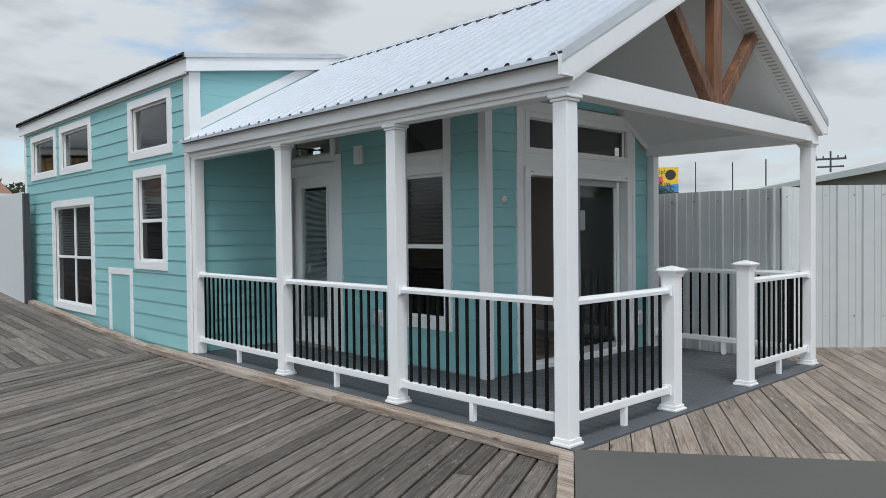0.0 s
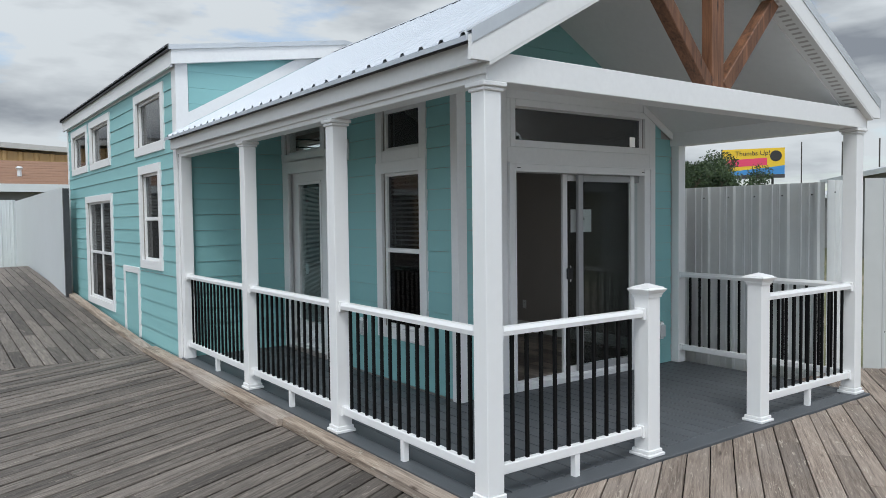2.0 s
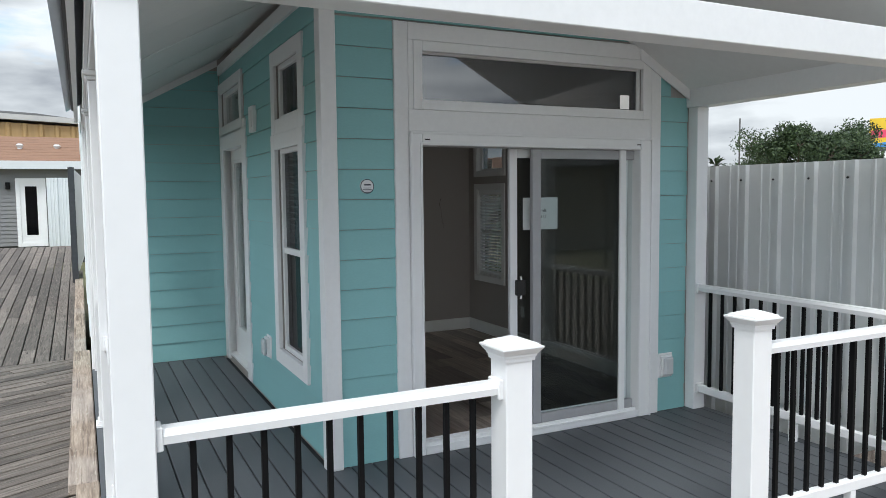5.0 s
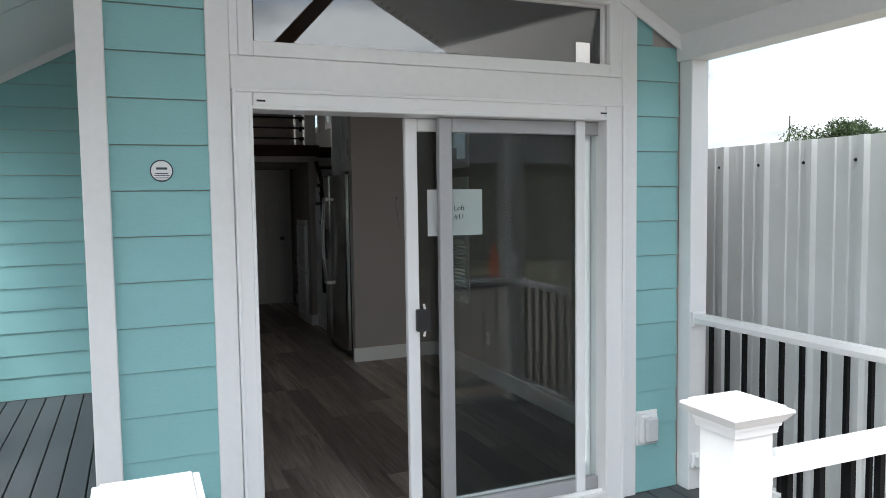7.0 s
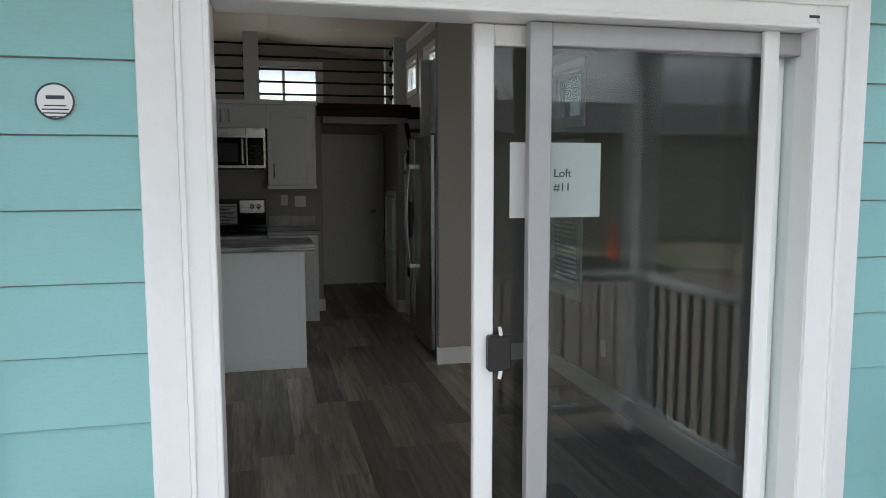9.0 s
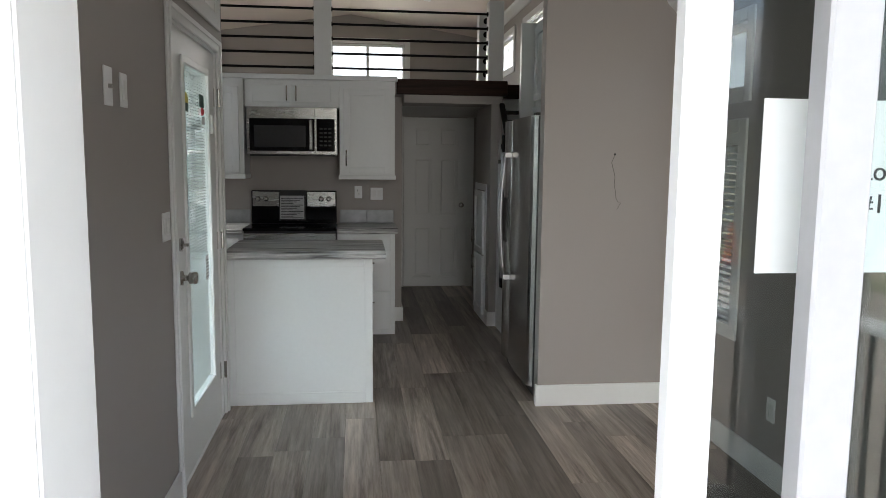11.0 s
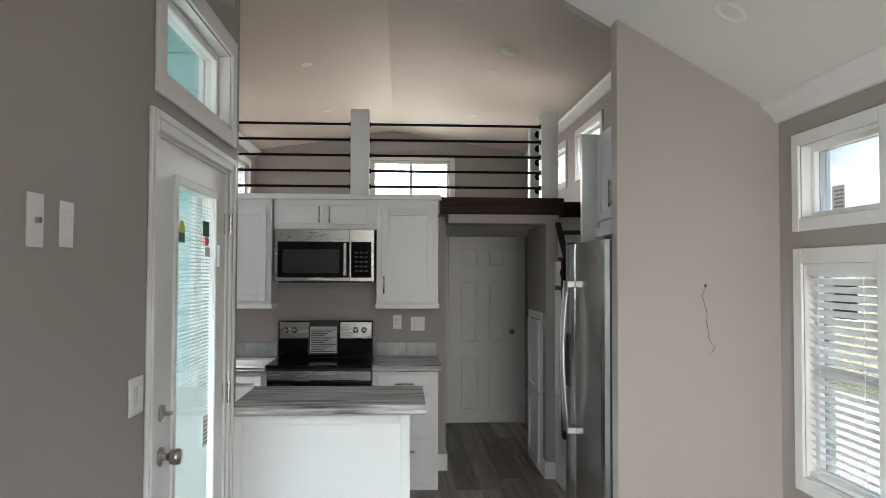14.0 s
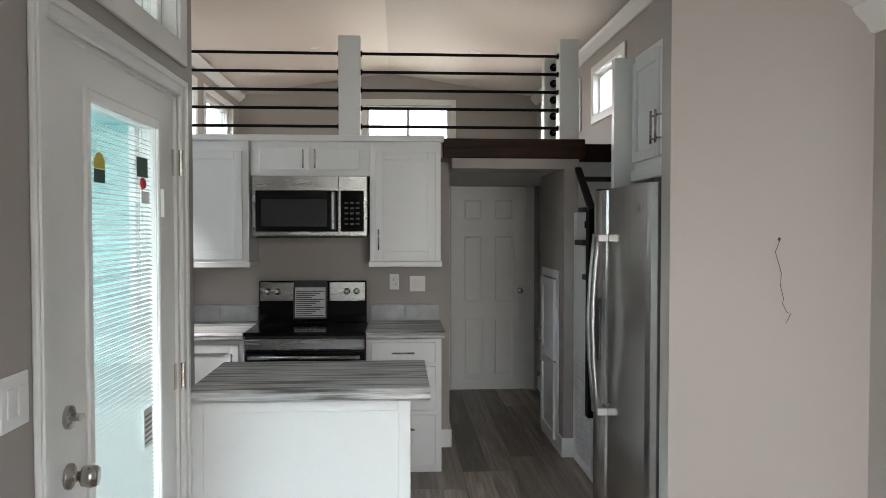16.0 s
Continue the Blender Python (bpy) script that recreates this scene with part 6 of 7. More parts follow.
def planks(angle, width, gap, bounds, region, material, seed, joint=4.2, rise=0.0, x_range=(-30, 30)):
    """Lay boards at an angle over a region given as half planes."""
    rng = random.Random(seed)
    ca, sa = math.cos(radians(angle)), math.sin(radians(angle))
    v = x_range[0]
    while v < x_range[1]:
        u = bounds[0] + rng.uniform(-joint, 0)
        while u < bounds[1]:
            ln = joint * rng.uniform(0.8, 1.1)
            quad = [(u, v), (u + ln - 0.004, v), (u + ln - 0.004, v + width), (u, v + width)]
            poly = [(ca * p - sa * q, sa * p + ca * q) for p, q in quad]
            for r in region:
                poly = clip(poly, *r)
                if len(poly) < 3:
                    break
            if len(poly) >= 3:
                lift = rng.uniform(-0.003, 0.003)
                bm = bmesh.new()
                loc = [(ca * p[0] + sa * p[1] - u, -sa * p[0] + ca * p[1] - v) for p in poly]
                zz = [deck_z(p[1]) + lift + rise for p in poly]
                tilt = rng.uniform(-0.002, 0.002)
                top = [bm.verts.new((p[0], p[1], z + tilt * (p[1] / width - 0.5))) for p, z in zip(loc, zz)]
                low = [bm.verts.new((p[0], p[1], z - 0.036)) for p, z in zip(loc, zz)]
                bm.faces.new(top)
                for i in range(len(top)):
                    j = (i + 1) % len(top)
                    bm.faces.new((top[i], low[i], low[j], top[j]))
                bmesh.ops.bevel(bm, geom=[e for e in bm.edges if all(w_ in top for w_ in e.verts)], offset=0.004, segments=1, affect="EDGES")
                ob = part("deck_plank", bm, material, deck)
                ob.matrix_basis = Matrix.Rotation(radians(angle), 4, "Z") @ Matrix.Translation((u, v, 0))
            u += ln
        v += width + gap


ANG_A, ANG_C = 27.0, 34.0
KX = 3.56
# edge between the two lays of boards on the left side
planks(ANG_A, 0.131, 0.018, (-14, 16), [(1, 0, KX), (-1, 0, 5.0), (0, -1, 1.8), (0.0, 1, 9.6)], DECKWOOD, 3, x_range=(-10, 14))
planks(90.0, 0.136, 0.013, (9.6, 21.4), [(1, 0, KX - 0.03), (-1, 0, 5.0), (0, -1, -9.604), (0, 1, 21.3)], DECKWOOD, 5, joint=2.6, x_range=(-4, 5.2))
planks(ANG_C, 0.141, 0.007, (-6, 16), [(-1, 0, -KX - 0.0), (0, 1, PY - 0.13), (0, -1, 3.5), (1, 0, 12.5)], DECKTAN, 7, rise=0.06, x_range=(-12, 6))
planks(ANG_C, 0.141, 0.007, (-6, 16), [(-1, 0, -8.03), (0, -1, -PY + 0.13), (0, 1, 3.62), (0.7, 0.7, 8.95)], DECKTAN, 8, rise=0.06, x_range=(-12, 6))

kerb = thing("deck_kerb", (3.6, 6, DZ), "worn treated timber kerb along the house", "kerb", kind="structure")
part("timber", boxes((3.545, PY - 0.12, DZ, 3.672, 5.42, -0.005)), KERBWOOD, kerb, bevel=0.008)
part("timber", boxes((3.50, 5.43, DZ, 3.668, 9.69, -0.003)), KERBWOOD, kerb, bevel=0.008)
bm = bmesh.new()
vs = [bm.verts.new((x, y, deck_z(y) + d)) for x in (3.50, 3.63) for y in (9.70, 16.2) for d in (0.0, 0.065)]
for f in FACES:
    bm.faces.new([vs[i] for i in f])
part("timber", bm, KERBWOOD, kerb, bevel=0.008)
board = thing("grey_walk_board", (3.85, 3.05, DZ), "grey painted board lying on the deck", "board")
mm = Matrix.Translation((3.69, 2.92, DZ + 0.065)) @ Matrix.Rotation(math.atan2(-0.80, 0.60), 4, "Z")
part("sheet", boxes((0.0, -2.6, -0.062, 4.4, 0.0, 0.014), m=mm), MATGREY, board, bevel=0.004)
part("edge_plank", boxes((-0.10, -2.6, -0.062, -0.004, -0.02, 0.006), m=mm), KERBWOOD, board, "pale timber plank along the edge", bevel=0.004)


# ---- fences ----
def ribbed_fence(name, a, b, z0, z1, pitch, label, material, ends=True):
    a, b = Vector((*a, 0)), Vector((*b, 0))
    d = (b - a).length
    m = Matrix.Translation(a) @ Matrix.Rotation(math.atan2(b.y - a.y, b.x - a.x), 4, "Z")
    t = thing(name, (a + b) / 2 + Vector((0, 0, z0)), label, "fence", kind="structure")
    n = max(1, round(d / 0.92))
    for k in range(n):
        x0, x1 = d * k / n, d * (k + 1) / n
        prof, x = [], x0
        while x < x1 - pitch * 0.5:
            prof += [(x, 0.0), (x + 0.045, 0.0), (x + 0.058, 0.028), (x + 0.088, 0.028), (x + 0.101, 0.0), (x + pitch * 0.48, 0.0), (x + pitch * 0.5, 0.008), (x + pitch * 0.56, 0.008), (x + pitch * 0.58, 0.0), (x + pitch * 0.74, 0.0), (x + pitch * 0.76, 0.008), (x + pitch * 0.82, 0.008), (x + pitch * 0.84, 0.0)]
            x += pitch
        prof.append((x1, 0.0))
        bm = bmesh.new()
        lo = [bm.verts.new(m @ Vector((p, q, z0))) for p, q in prof]
        hi = [bm.verts.new(m @ Vector((p, q, z1))) for p, q in prof]
        lo2 = [bm.verts.new(m @ Vector((p, q - 0.003, z0))) for p, q in prof]
        hi2 = [bm.verts.new(m @ Vector((p, q - 0.003, z1))) for p, q in prof]
        for i in range(len(prof) - 1):
            bm.faces.new((lo[i], lo[i + 1], hi[i + 1], hi[i]))
            bm.faces.new((lo2[i], hi2[i], hi2[i + 1], lo2[i + 1]))
            bm.faces.new((hi[i], hi[i + 1], hi2[i + 1], hi2[i]))
        part("sheet", bm, material, t)
        for z in (z1 - 0.12, z0 + 0.45):
            for q in range(3):
                xs = x0 + (q + 0.42) * (x1 - x0) / 3
                part("screw", lathe(bmesh.new(), m @ Vector((xs, 0.002, z)), m.to_3x3() @ Vector((0, 1, 0)), [(0, 0.009), (0.006, 0.007)], 8), BLACKPLASTIC, t)
    return t


ribbed_fence("fence", (8.42, 3.52), (8.42, 7.2), -0.35, 1.91, 0.31, "pale grey ribbed metal fence beside the porch", FENCE)
# darker copy of the pale fence colour, dimming the sun on this run
ribbed_fence("fence", (11.4, 1.25), (9.15, 3.48), -0.08, 1.96, 0.31, "pale ribbed metal fence along the deck", mat("dimmed_steel_fence", (0.5, 0.515, 0.51), 0.5, 0.0, vary=0.06, grain=6, coarse=0.7, bump=0.01))
ribbed_fence("fence", (9.15, 3.5), (8.43, 3.5), -0.3, 1.93, 0.31, "pale grey ribbed metal fence beside the porch", FENCE)

# ---- far side of the deck ----
wf = thing("white_fence", (3.5, 18, 0.3), "plain white metal fence with a dark end post", "fence", kind="structure")
part("sheet", boxes((0.0, 0.0, 0.16, 0.03, 10.75, 2.27), m=Matrix.Translation((3.47, 15.25, 0)) @ Matrix.Rotation(-math.atan2(0.28, 10.75), 4, "Z")), FENCEWHITE, wf)
part("end_post", boxes((3.46, 15.15, 0.1, 3.56, 15.25, 2.24)), DARK_EDGE, wf)
ribbed_fence("white_fence", (3.75, 26.0), (2.74, 26.0), 0.2, 2.31, 0.33, "white ribbed metal fence panel", FENCEWHITE)

far = thing("grey_cabin", (0, 22.5, 0.4), "grey vinyl-sided cabin with a brown shingle roof", "cabin")
GREYSIDE = mat("grey_vinyl_siding", (0.2, 0.2, 0.2), 0.6, vary=0.05, bump=0.02)
FY = 21.6
bm = bmesh.new()
for k in range(20):
    z = 0.52 + 0.1 * k
    vs = [bm.verts.new(q) for q in ((-7, FY, z), (2.0, FY, z), (2.0, FY - 0.02, z), (-7, FY - 0.02, z), (-7, FY, z + 0.1), (2.0, FY, z + 0.1), (2.0, FY - 0.006, z + 0.1), (-7, FY - 0.006, z + 0.1))]
    for f in ((0, 1, 2, 3), (4, 7, 6, 5), (0, 4, 5, 1), (2, 6, 7, 3), (1, 5, 6, 2), (0, 3, 7, 4)):
        bm.faces.new([vs[i] for i in f])
    vs = [bm.verts.new((q.co.x + (9.62 if q.co.x < 0 else 3.2), q.co.y, q.co.z)) for q in vs]
    for f in ((0, 1, 2, 3), (4, 7, 6, 5), (0, 4, 5, 1), (2, 6, 7, 3), (1, 5, 6, 2), (0, 3, 7, 4)):
        bm.faces.new([vs[i] for i in f])
tagged(part("siding", bm, GREYSIDE, far), kind="stuff")
part("wall", boxes((-7, FY + 0.001, 0.52, 5.3, FY + 4, 2.5)), GREYSIDE, far)
part("skirt", boxes((-7, FY + 0.3, -0.6, 5.3, FY + 3.8, 0.519)), DARK_EDGE, far)
SHINGLE = mat("brown_shingles", (0.24, 0.135, 0.085), 0.9, vary=0.25, grain=18, coarse=4, bump=0.3, stretch=(0.6, 3, 3))
roofp = part("roof", boxes((-7.2, FY - 0.3, 2.56, 5.5, FY + 0.1, 2.585)), SHINGLE, far)
for k in range(9):
    bm = bmesh.new()
    y0, z0 = FY - 0.3 + 0.28 * k, 2.62 + 0.085 * k
    vs = [bm.verts.new(q) for q in ((-7.2, y0, z0), (5.5, y0, z0), (5.5, y0 + 0.3, z0 + 0.086), (-7.2, y0 + 0.3, z0 + 0.086), (-7.2, y0, z0 - 0.03), (5.5, y0, z0 - 0.03), (5.5, y0 + 0.3, z0 + 0.05), (-7.2, y0 + 0.3, z0 + 0.05))]
    for f in ((0, 1, 2, 3), (7, 6, 5, 4), (0, 4, 5, 1), (1, 5, 6, 2), (2, 6, 7, 3), (3, 7, 4, 0)):
        bm.faces.new([vs[i] for i in f])
    part("shingle_course", bm, SHINGLE, roofp)
part("fascia", boxes((-7.2, FY - 0.34, 2.42, 5.5, FY - 0.301, 2.62)), FENCEWHITE, far)
part("soffit", boxes((-7.2, FY - 0.30, 2.44, 5.5, FY + 0.0, 2.46)), FENCEWHITE, far)
for x, y in ((2.05, FY + 0.9), (3.9, FY + 0.5), (2.9, FY + 1.0)):
    part("roof_vent", lathe(bmesh.new(), (x, y, 2.85), (0, 0, 1), [(0, 0.06), (0.15, 0.05), (0.22, 0.09), (0.26, 0.05)], 10), FENCEWHITE, roofp)
fd = part("door", wframe(facing_front(FY), 1.97, 2.63, 0.5, 2.2, 0.09, 0.02, 0.05), WHITE, far)
part("leaf", wframe(facing_front(FY), 2.061, 2.539, 0.585, 2.11, 0.11, 0.001, 0.03, bottom=0.2), WHITE, fd)
part("door_glass", wbox(bmesh.new(), facing_front(FY), 2.17, 2.43, 0.785, 2.0, 0.003, 0.012), BLACKGLASS, fd)
part("wall_lamp", boxes((1.76, FY - 0.12, 1.93, 1.86, FY - 0.02, 2.1)), BLACK, far, bevel=0.01)
part("outlet", boxes((1.45, FY - 0.06, 0.72, 1.54, FY - 0.02, 0.86)), VINYL, far, bevel=0.01)

# the cabin stands well back from the end of the deck
BACK, FROM = 1.37, Vector((2.74, 0.26, 1.72))
far.location = FROM + BACK * (far.location - FROM)
far.scale = (BACK, BACK, BACK)

shed = thing("metal_warehouse", (0, 32, 0), "tan ribbed metal warehouse with a grey roof", "warehouse")
TAN = mat("tan_metal_siding", (0.42, 0.27, 0.12), 0.6, 0.1, vary=0.15, grain=3, coarse=0.5, bump=0.02, stretch=(3, 1, 0.2))
prof, x = [], -14.0
while x < 6.3:
    prof += [(x, 0.0), (x + 0.18, 0.0), (x + 0.24, 0.06), (x + 0.32, 0.06), (x + 0.38, 0.0)]
    x += 0.5
bm = bmesh.new()
lo = [bm.verts.new((p, 30 - q, 0)) for p, q in prof]
hi = [bm.verts.new((p, 30 - q, 5.0 - 0.075 * (p + 14) * 0.6)) for p, q in prof]
for i in range(len(prof) - 1):
    bm.faces.new((lo[i], lo[i + 1], hi[i + 1], hi[i]))
part("wall", bm, TAN, shed)
part("wall_core", boxes((-14, 30.1, -0.6, 6.7, 44, 3.6)), TAN, shed)
bm = prism(bmesh.new(), [(-14.5, 5.12), (6.9, 4.153), (6.9, 4.337), (-14.5, 5.32)], facing_front(29.8), -15, 0.0)
part("roof", bm, mat("pale_roof_edge", (0.5, 0.49, 0.47), 0.6, vary=0.1), shed)
bm = prism(bmesh.new(), [(-14.5, 5.35), (6.8, 4.37), (2.0, 4.95), (-14.5, 5.75)], facing_front(33), -10, 0.0)
part("roof_ridge", bm, mat("grey_far_roof", (0.14, 0.14, 0.14), 0.8, vary=0.1), shed)

# ---- beyond the fence ----
BARK = mat("tree_bark", (0.1, 0.075, 0.055), 0.9, vary=0.3, grain=12, bump=0.4)
LEAF = mat("tree_leaf", (0.028, 0.052, 0.018), 0.6, vary=0.4, grain=3, coarse=0.4, bump=0.0)
LEAF2 = mat("tree_leaf_light", (0.05, 0.08, 0.026), 0.6, vary=0.4, grain=3, coarse=0.4, bump=0.0)


shed.location = FROM + BACK * (shed.location - FROM)
shed.scale = (BACK, BACK, BACK)


def tree(x, y, z, height, spread, seed, label, leaves=22000, leaf=0.11):
    rng = random.Random(seed)
    t = thing("tree", (x, y, z), label, "tree", "trees beyond the fence")
    bm = bmesh.new()
    fork = height * 0.3
    tube(bm, (x, y, z), (x, y, z + fork), 0.035 * height, 0.024 * height, 9)
    tips = []
    for k in range(9):
        a, r = 2 * math.pi * k / 9 + rng.uniform(-0.3, 0.3), spread * rng.uniform(0.25, 0.42)
        p = Vector((x + r * math.cos(a), y + r * math.sin(a), z + height * rng.uniform(0.5, 0.78)))
        tube(bm, (x, y, z + fork * 0.9), p, 0.016 * height, 0.007 * height, 6)
        for _ in range(3):
            q = p + Vector((rng.uniform(-1, 1) * spread * 0.2, rng.uniform(-1, 1) * spread * 0.2, rng.uniform(0.0, 0.2) * height))
            tube(bm, p, q, 0.006 * height, 0.003 * height, 5)
            tips.append(q)
    part("trunk", bm, BARK, t)
    clumps = [(q, spread * rng.uniform(0.1, 0.2)) for q in tips]
    for _ in range(26):
        a, r, h_ = rng.uniform(0, 2 * math.pi), spread * 0.5 * math.sqrt(rng.random()), rng.uniform(0.42, 1.0)
        r *= math.sqrt(max(0.05, 1 - ((h_ - 0.55) / 0.5) ** 2))
        clumps.append((Vector((x + r * math.cos(a), y + r * math.sin(a), z + height * h_ * 0.94)), spread * rng.uniform(0.08, 0.17)))
    for nm, mt, share in (("crown", LEAF, 0.6), ("crown_highlights", LEAF2, 0.4)):
        verts, faces = [], []
        for _ in range(int(leaves * share)):
            c, r = clumps[rng.randrange(len(clumps))]
            d = Vector((rng.gauss(0, 1), rng.gauss(0, 1), rng.gauss(0, 0.75)))
            d = d.normalized() * r * rng.uniform(0.5, 1.12)
            p = c + d
            u = Vector((rng.gauss(0, 1), rng.gauss(0, 1), rng.gauss(0, 1))).normalized()
            v = u.cross(Vector((rng.gauss(0, 1), rng.gauss(0, 1), rng.gauss(0, 1)))).normalized()
            s = leaf * rng.uniform(0.5, 1.2)
            i = len(verts)
            verts += [p - u * s, p + v * s * 0.45, p + u * s, p - v * s * 0.45]
            faces.append((i, i + 1, i + 2, i + 3))
        me = bpy.data.meshes.new(nm)
        me.from_pydata([tuple(q) for q in verts], [], faces)
        me.materials.append(mt)
        ob = new(nm, me)
        ob.parent, ob.matrix_parent_inverse = t, Matrix.Translation(-HOME[t])
        tagged(ob, kind="stuff")
    return t


def polar(turn, dist):
    """A place at an angle from +y towards +x, seen from the porch's foot."""
    return 2.0 + dist * math.sin(radians(turn)), dist * math.cos(radians(turn))


for turn, dist, hgt, spr, sd in ((52.3, 52, 6.3, 5.0, 1), (55.4, 54, 6.3, 4.8, 2), (50.0, 80, 5.0, 6.0, 3), (46.0, 85, 4.0, 7.0, 4), (60.5, 80, 4.0, 6, 5)):
    px, py = polar(turn, dist)
    tree(px, py, -0.6, hgt, spr, sd, "broad green oak behind the fence")
tree(13.2, 58.4, -0.6, 5.7, 5.5, 6, "small green tree behind the white fence", 3000, 0.22)
for turn, dist, sd in ((47.0, 70, 11),):
    px, py = polar(turn, dist)
    rng = random.Random(sd)
    t = thing("palm_tree", (px, py, -0.6), "palm with a tuft of fan leaves", "palm tree")
    part("trunk", tube(bmesh.new(), (px, py, -0.6), (px, py, 3.9), 0.16, 0.13), BARK, t)
    bm = bmesh.new()
    for k in range(34):
        a, e = rng.uniform(0, 6.28), rng.uniform(-0.5, 1.2)
        d = Vector((math.cos(a) * math.cos(e), math.sin(a) * math.cos(e), math.sin(e)))
        o, s = Vector((px, py, 3.9)), Vector((-d.y, d.x, 0)).normalized()
        p1, p2 = o + d * 0.7, o + d * 1.35 - Vector((0, 0, 0.35))
        v = [bm.verts.new(q) for q in (o, p1 + s * 0.16, p2, p1 - s * 0.16)]
        bm.faces.new(v)
    tagged(part("crown", bm, LEAF, t), kind="stuff")

bb = thing("billboard", (60, 40, 0), "yellow, pink and blue roadside billboard on posts", "billboard")
bx, by = polar(58.4, 110)
mb = Matrix.Translation((bx, by, 0)) @ Matrix.Rotation(radians(-58.4), 4, "Z")
HOME[bb] = Vector((bx, by, 0))
bb.location = HOME[bb]
YELLOW, BLUE, PINK = mat("billboard_yellow", (0.75, 0.5, 0.03), 0.6, vary=0.03, bump=0), mat("billboard_blue", (0.06, 0.25, 0.55), 0.6, vary=0.05, bump=0), mat("billboard_pink", (0.7, 0.06, 0.14), 0.6, vary=0.03, bump=0)
part("panel", boxes((-4.0, 0.0, 7.0, 4.0, 0.3, 10.6), m=mb), YELLOW, bb)
part("blue_field", prism(bmesh.new(), [(-4, 7.0), (4, 7.0), (4, 8.2), (1.5, 7.9), (-1, 7.7), (-4, 7.4)], lambda u, v, n: mb @ Vector((u, -n, v)), 0.005, 0.02), BLUE, bb)
part("mark", prism(bmesh.new(), [(-3.8, 8.1), (1.8, 8.3), (1.8, 9.3), (-3.8, 9.1)], lambda u, v, n: mb @ Vector((u, -n, v)), 0.021, 0.03), PINK, bb)
part("figure", lathe(bmesh.new(), mb @ Vector((2.9, -0.02, 9.5)), mb.to_3x3() @ Vector((0, -1, 0)), [(0, 0.75), (0.02, 0.7)], 14), INK, bb)
lettering("Thumbs Up!", 0.9, mb @ pose(-2.3, -0.03, 9.95, 90, 0, 0), INK, bb, depth=0.01)
part("catwalk", boxes((-4.0, -0.9, 6.5, 4.0, 0.3, 6.95), m=mb), DARK_EDGE, bb)
for u in (-2.5, 0.0, 2.5):
    part("post", boxes((u - 0.15, 0.05, -0.6, u + 0.15, 0.3, 6.5), m=mb), DARK_EDGE, bb)


POLEWOOD = mat("weathered_pole", (0.07, 0.066, 0.062), 0.9, vary=0.25, grain=12, bump=0.2)


def pole(turn, dist, height, cross=False):
    px_, py_ = polar(turn, dist)
    t = thing("utility_pole", (px_, py_, -0.6), "weathered wooden utility pole" + (" with two crossarms" if cross else " without crossarms"), "utility pole", "poles in the distance")
    part("shaft", tube(bmesh.new(), (px_, py_, -0.6), (px_, py_, height), 0.12 if cross else 0.07, 0.08 if cross else 0.05), POLEWOOD, t)
    if cross:
        mq = Matrix.Translation((px_, py_, 0)) @ Matrix.Rotation(radians(-turn), 4, "Z")
        part("crossarm", boxes((-1.3, -0.08, height - 0.8, 1.3, 0.08, height - 0.62), (-1.1, -0.08, height - 1.5, 1.1, 0.08, height - 1.35), m=mq), POLEWOOD, t)
        part("insulators", boxes(*[(u - 0.06, -0.06, height - 0.62, u + 0.06, 0.06, height - 0.4) for u in (-1.2, -0.6, 0.6, 1.2)], m=mq), DARK_EDGE, t)
    return t


pole(70.5, 75, 8.6, True)
pole(64.0, 70, 7.6)
pole(66.2, 64, 7.2)
pole(61.5, 80, 8.6)
pole(48.6, 65, 7.4)
FARROOF = mat("pale_far_roof", (0.55, 0.56, 0.57), 0.5, 0.2, vary=0.05)


def low_cabin(a, b, eave, ridge, label):
    """A long low cabin whose near eave runs from place a to place b."""
    a, b = Vector((*a, 0)), Vector((*b, 0))
    ln = (b - a).length
    m = Matrix.Translation(a) @ Matrix.Rotation(math.atan2(b.y - a.y, b.x - a.x), 4, "Z")
    t = thing("neighbouring_cabin", (a + b) / 2 + Vector((0, 0, -0.6)), label, "cabin", "cabins beyond the fence")
    part("wall", boxes((0.3, 0.4, -0.6, ln - 0.3, 5.4, eave - 0.1), m=m), GREYSIDE, t)
    part("roof", prism(bmesh.new(), [(0.0, eave - 0.08), (2.9, ridge - 0.1), (5.8, eave - 0.08), (5.8, eave), (2.9, ridge), (0.0, eave)], lambda u, v, n: m @ Vector((n, u, v)), 0.0, ln), FARROOF, t)
    part("fascia", boxes((0, -0.03, eave - 0.22, ln, -0.002, eave + 0.01), m=m), FENCEWHITE, t)
    return t


low_cabin((44.0, 21.8), (24.5, 6.2), 3.5, 4.15, "low grey cabin with a pale metal roof")
low_cabin((40.2, 26.7), (54.0, 20.0), 2.75, 3.1, "low grey cabin with a pale metal roof")
cream = thing("cream_cabin", (30, 30, 0), "cream lap-sided cabin seen through the window", "cabin")
CREAM = mat("cream_siding", (0.6, 0.53, 0.38), 0.7, vary=0.05, bump=0.02)
bm = bmesh.new()
for k in range(15):
    wbox(bm, lambda u, v, n: Vector((16 - n, u, v)), 19, 38, -0.6 + 0.2 * k, -0.412 + 0.2 * k, 0, 0.03)
HOME[cream] = Vector((16, 24, -0.6))
cream.location = HOME[cream]
tagged(part("siding", bm, CREAM, cream), kind="stuff")
part("wall", boxes((16.001, 19, -0.6, 21, 38, 2.4)), CREAM, cream)
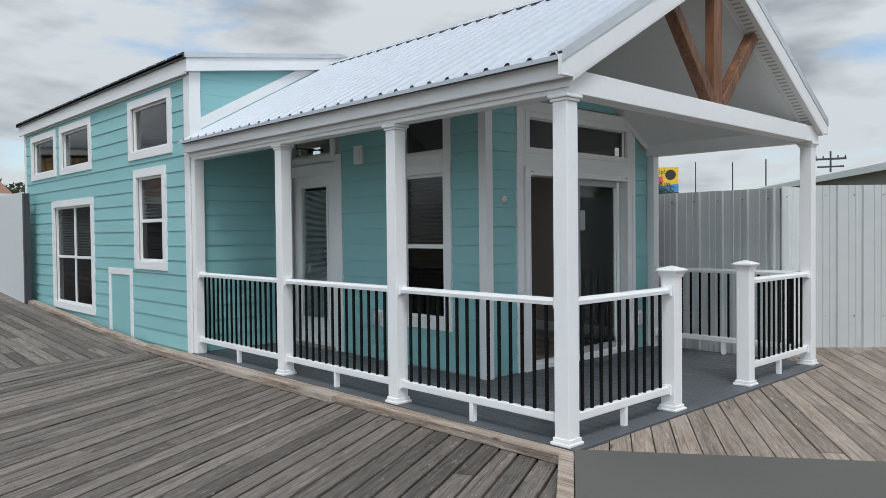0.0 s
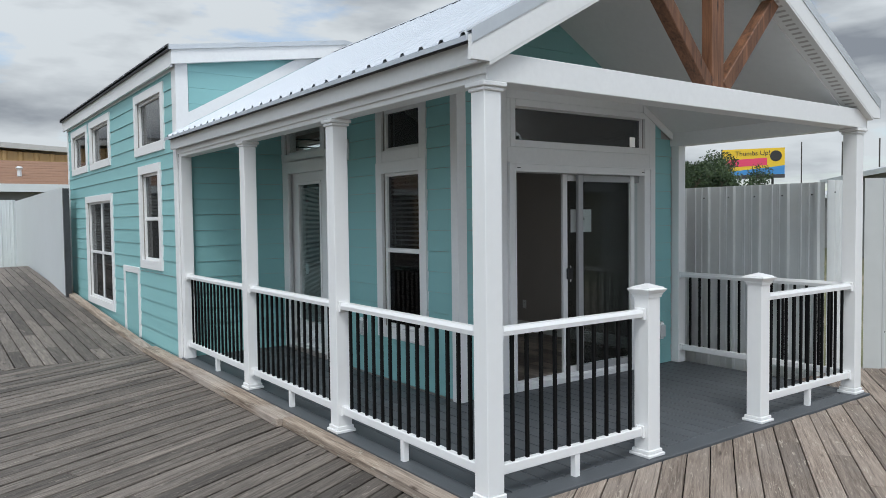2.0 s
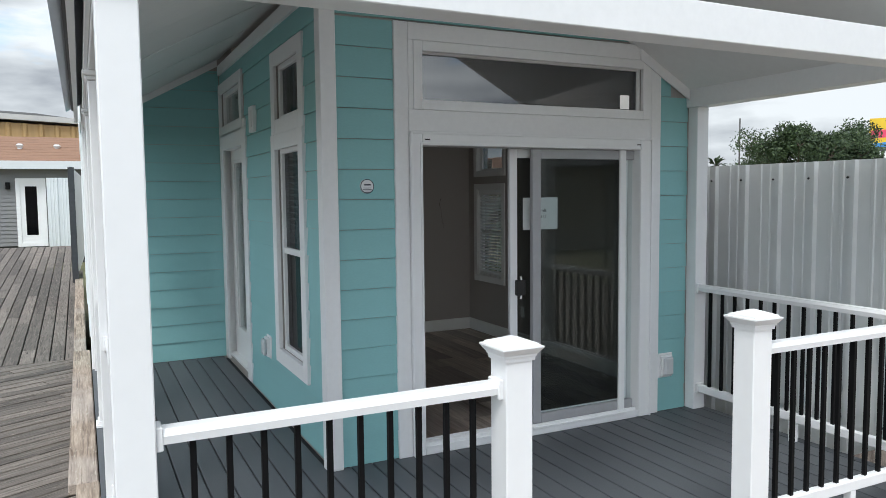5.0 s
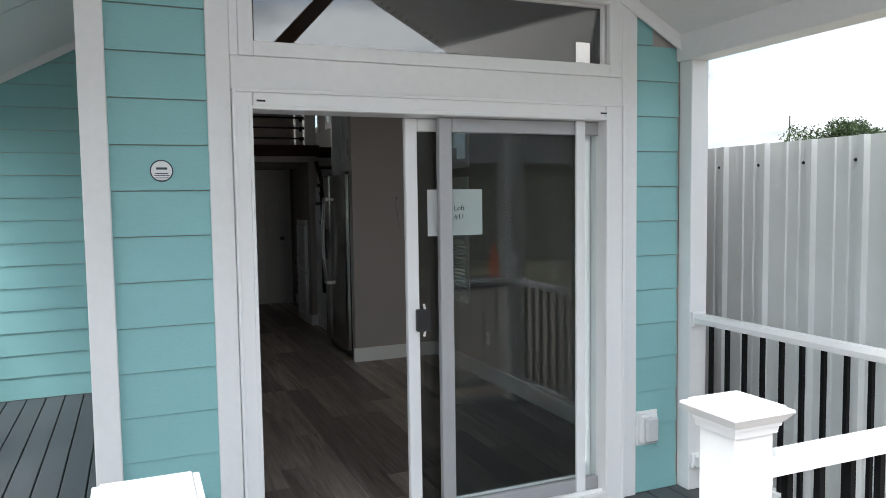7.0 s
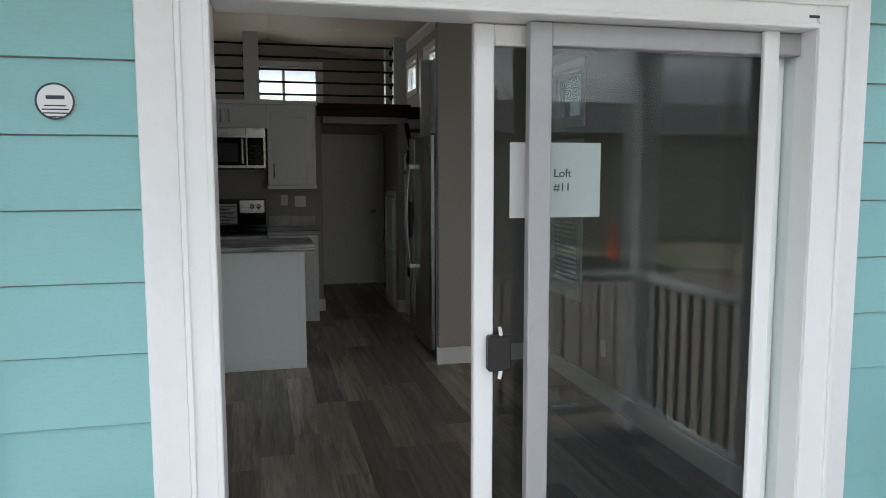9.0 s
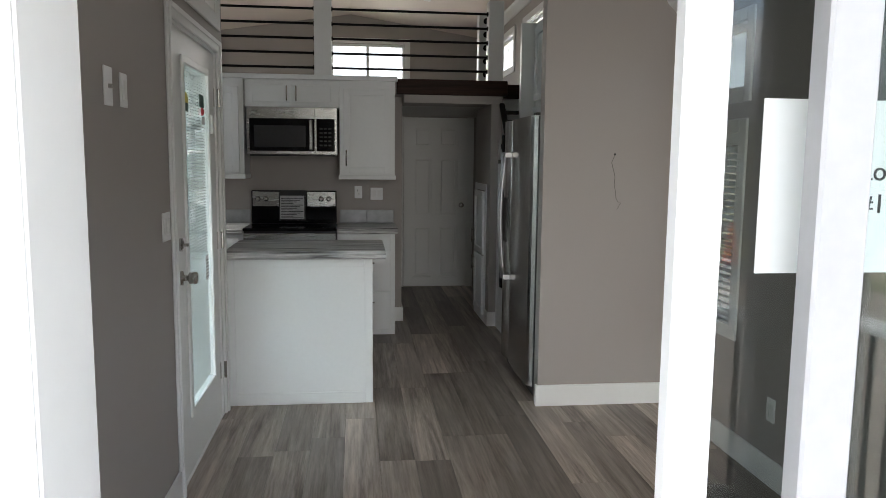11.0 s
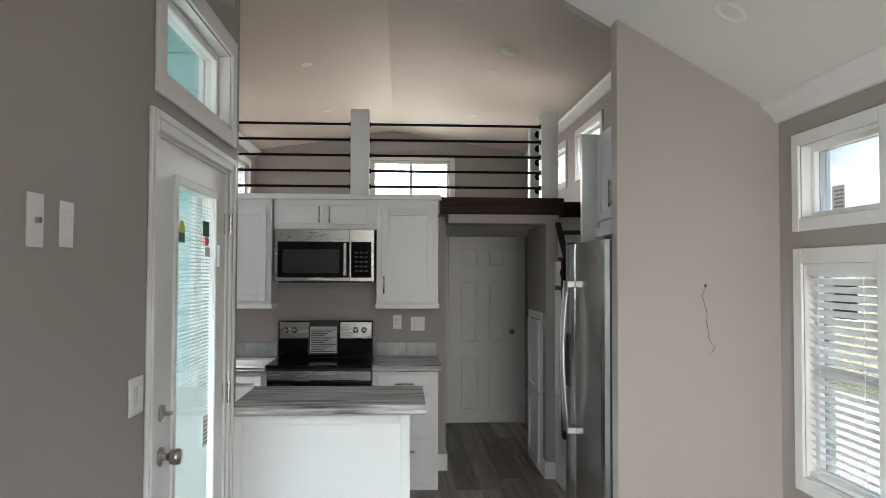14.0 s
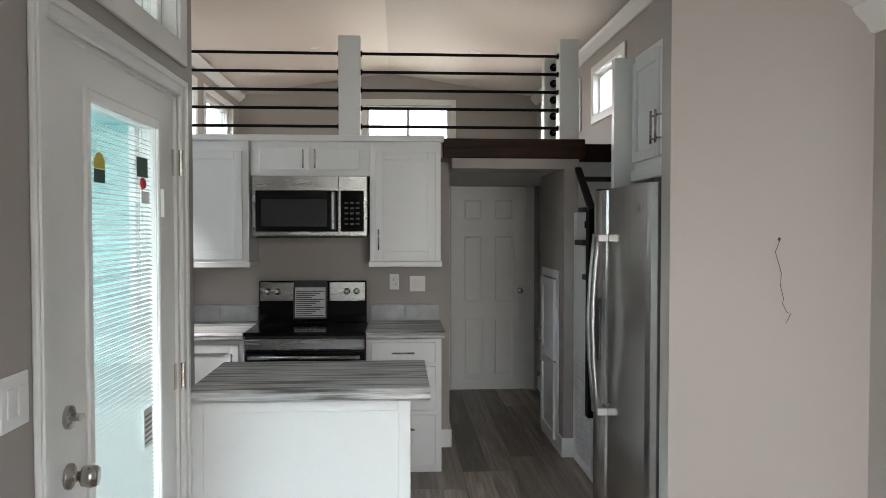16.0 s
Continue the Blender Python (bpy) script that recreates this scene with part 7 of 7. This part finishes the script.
part("roof", prism(bmesh.new(), [(15.6, 2.3), (18.5, 3.0), (21.4, 2.3), (21.4, 2.4), (18.5, 3.12), (15.6, 2.4)], lambda u, v, n: Vector((u, n, v)), 18.7, 38.4), SHINGLE, cream)
for yy in (20.4, 23.5, 27.0):
    wd = part("window", wframe(lambda u, v, n: Vector((16 - n, u, v)), yy, yy + 1.2, 0.6, 1.6, 0.08, 0.03, 0.06), WHITE, cream)
    part("pane", wbox(bmesh.new(), lambda u, v, n: Vector((16 - n, u, v)), yy + 0.08, yy + 1.12, 0.68, 1.52, 0.03, 0.04), BLACKGLASS, wd)
setting("pavement", boxes((10.5, 9, -0.6, 14.5, 40, -0.585)), mat("pale_paving", (0.42, 0.37, 0.33), 0.9, vary=0.2, grain=10, bump=0.2), "pale paved path", "path")

# ---- floor planks inside ----
floor = setting("floor_inside", boxes((XLI, YB + 0.13, FLOOR - 0.0125, XRI, 13.0, FLOOR - 0.009), (XSI, YFI - 0.12, FLOOR - 0.0125, XRI, YB + 0.13, FLOOR - 0.009)), mat("floor_joint", (0.05, 0.04, 0.035), 0.8), "grey-brown wood-look plank floor", "floor")
rng = random.Random(21)
x = XSI
while x < XRI:
    x1 = min(x + 0.182, XRI)
    y = YFI - 0.1 - rng.uniform(0, 1.1)
    while y < 12.96:
        y1 = min(y + 1.22, 12.96)
        if y1 > YFI - 0.1:
            ob = part("floor_plank", boxes((x + 0.0007, max(y, YFI - 0.1) + 0.0007, FLOOR - 0.0088, x1 - 0.0007, y1 - 0.0007, FLOOR)), FLOORWOOD, floor)
        y += 1.22
    x += 0.182

# ---- what stands behind the path ----
cone = thing("traffic_cone", (11.9, -5.2, -0.04), "orange traffic cone standing on the deck", "traffic cone")
part("base", boxes((11.72, -5.38, -0.04, 12.08, -5.02, -0.01)), BLACKPLASTIC, cone, bevel=0.008)
part("cone", lathe(bmesh.new(), (11.9, -5.2, -0.01), (0, 0, 1), [(0, 0.14), (0.03, 0.13), (0.66, 0.035), (0.68, 0.02)], 20), mat("orange_plastic", (0.75, 0.12, 0.03), 0.5, vary=0.06, bump=0.01), cone, smooth=True)
back = thing("tan_cabin", (6, -17, -0.6), "tan lap-sided cabin with a grey roof", "cabin")
BACKSIDE = mat("tan_lap_siding", (0.32, 0.3, 0.25), 0.7, vary=0.06, bump=0.02)
bm = bmesh.new()
for k in range(17):
    box(bm, -6, -15.03, -0.6 + 0.2 * k, 30, -15.0, -0.412 + 0.2 * k)
tagged(part("siding", bm, BACKSIDE, back), kind="stuff")
part("wall", boxes((-6, -20, -0.6, 30, -15.031, 2.8)), BACKSIDE, back)
part("roof", prism(bmesh.new(), [(-14.5, 2.7), (-17.5, 3.9), (-20.5, 2.7), (-20.5, 2.8), (-17.5, 4.05), (-14.5, 2.8)], lambda u, v, n: Vector((n, u, v)), -6.5, 30.5), mat("grey_shingles", (0.13, 0.13, 0.13), 0.9, vary=0.2, bump=0.1), back)
# the two 9 m trees are added out of view to darken the transom's reflection
for px, py, hh, sp, sd in ((13, -25, 4.6, 9, 32), (24, -24, 4.8, 8, 33), (37, -23, 9.0, 9, 34), (44, -17, 9.0, 9, 35)):
    tree(px, py, -0.6, hh, sp, sd, "broad green tree behind a cabin, there for the glass to mirror", 2600, 0.3)
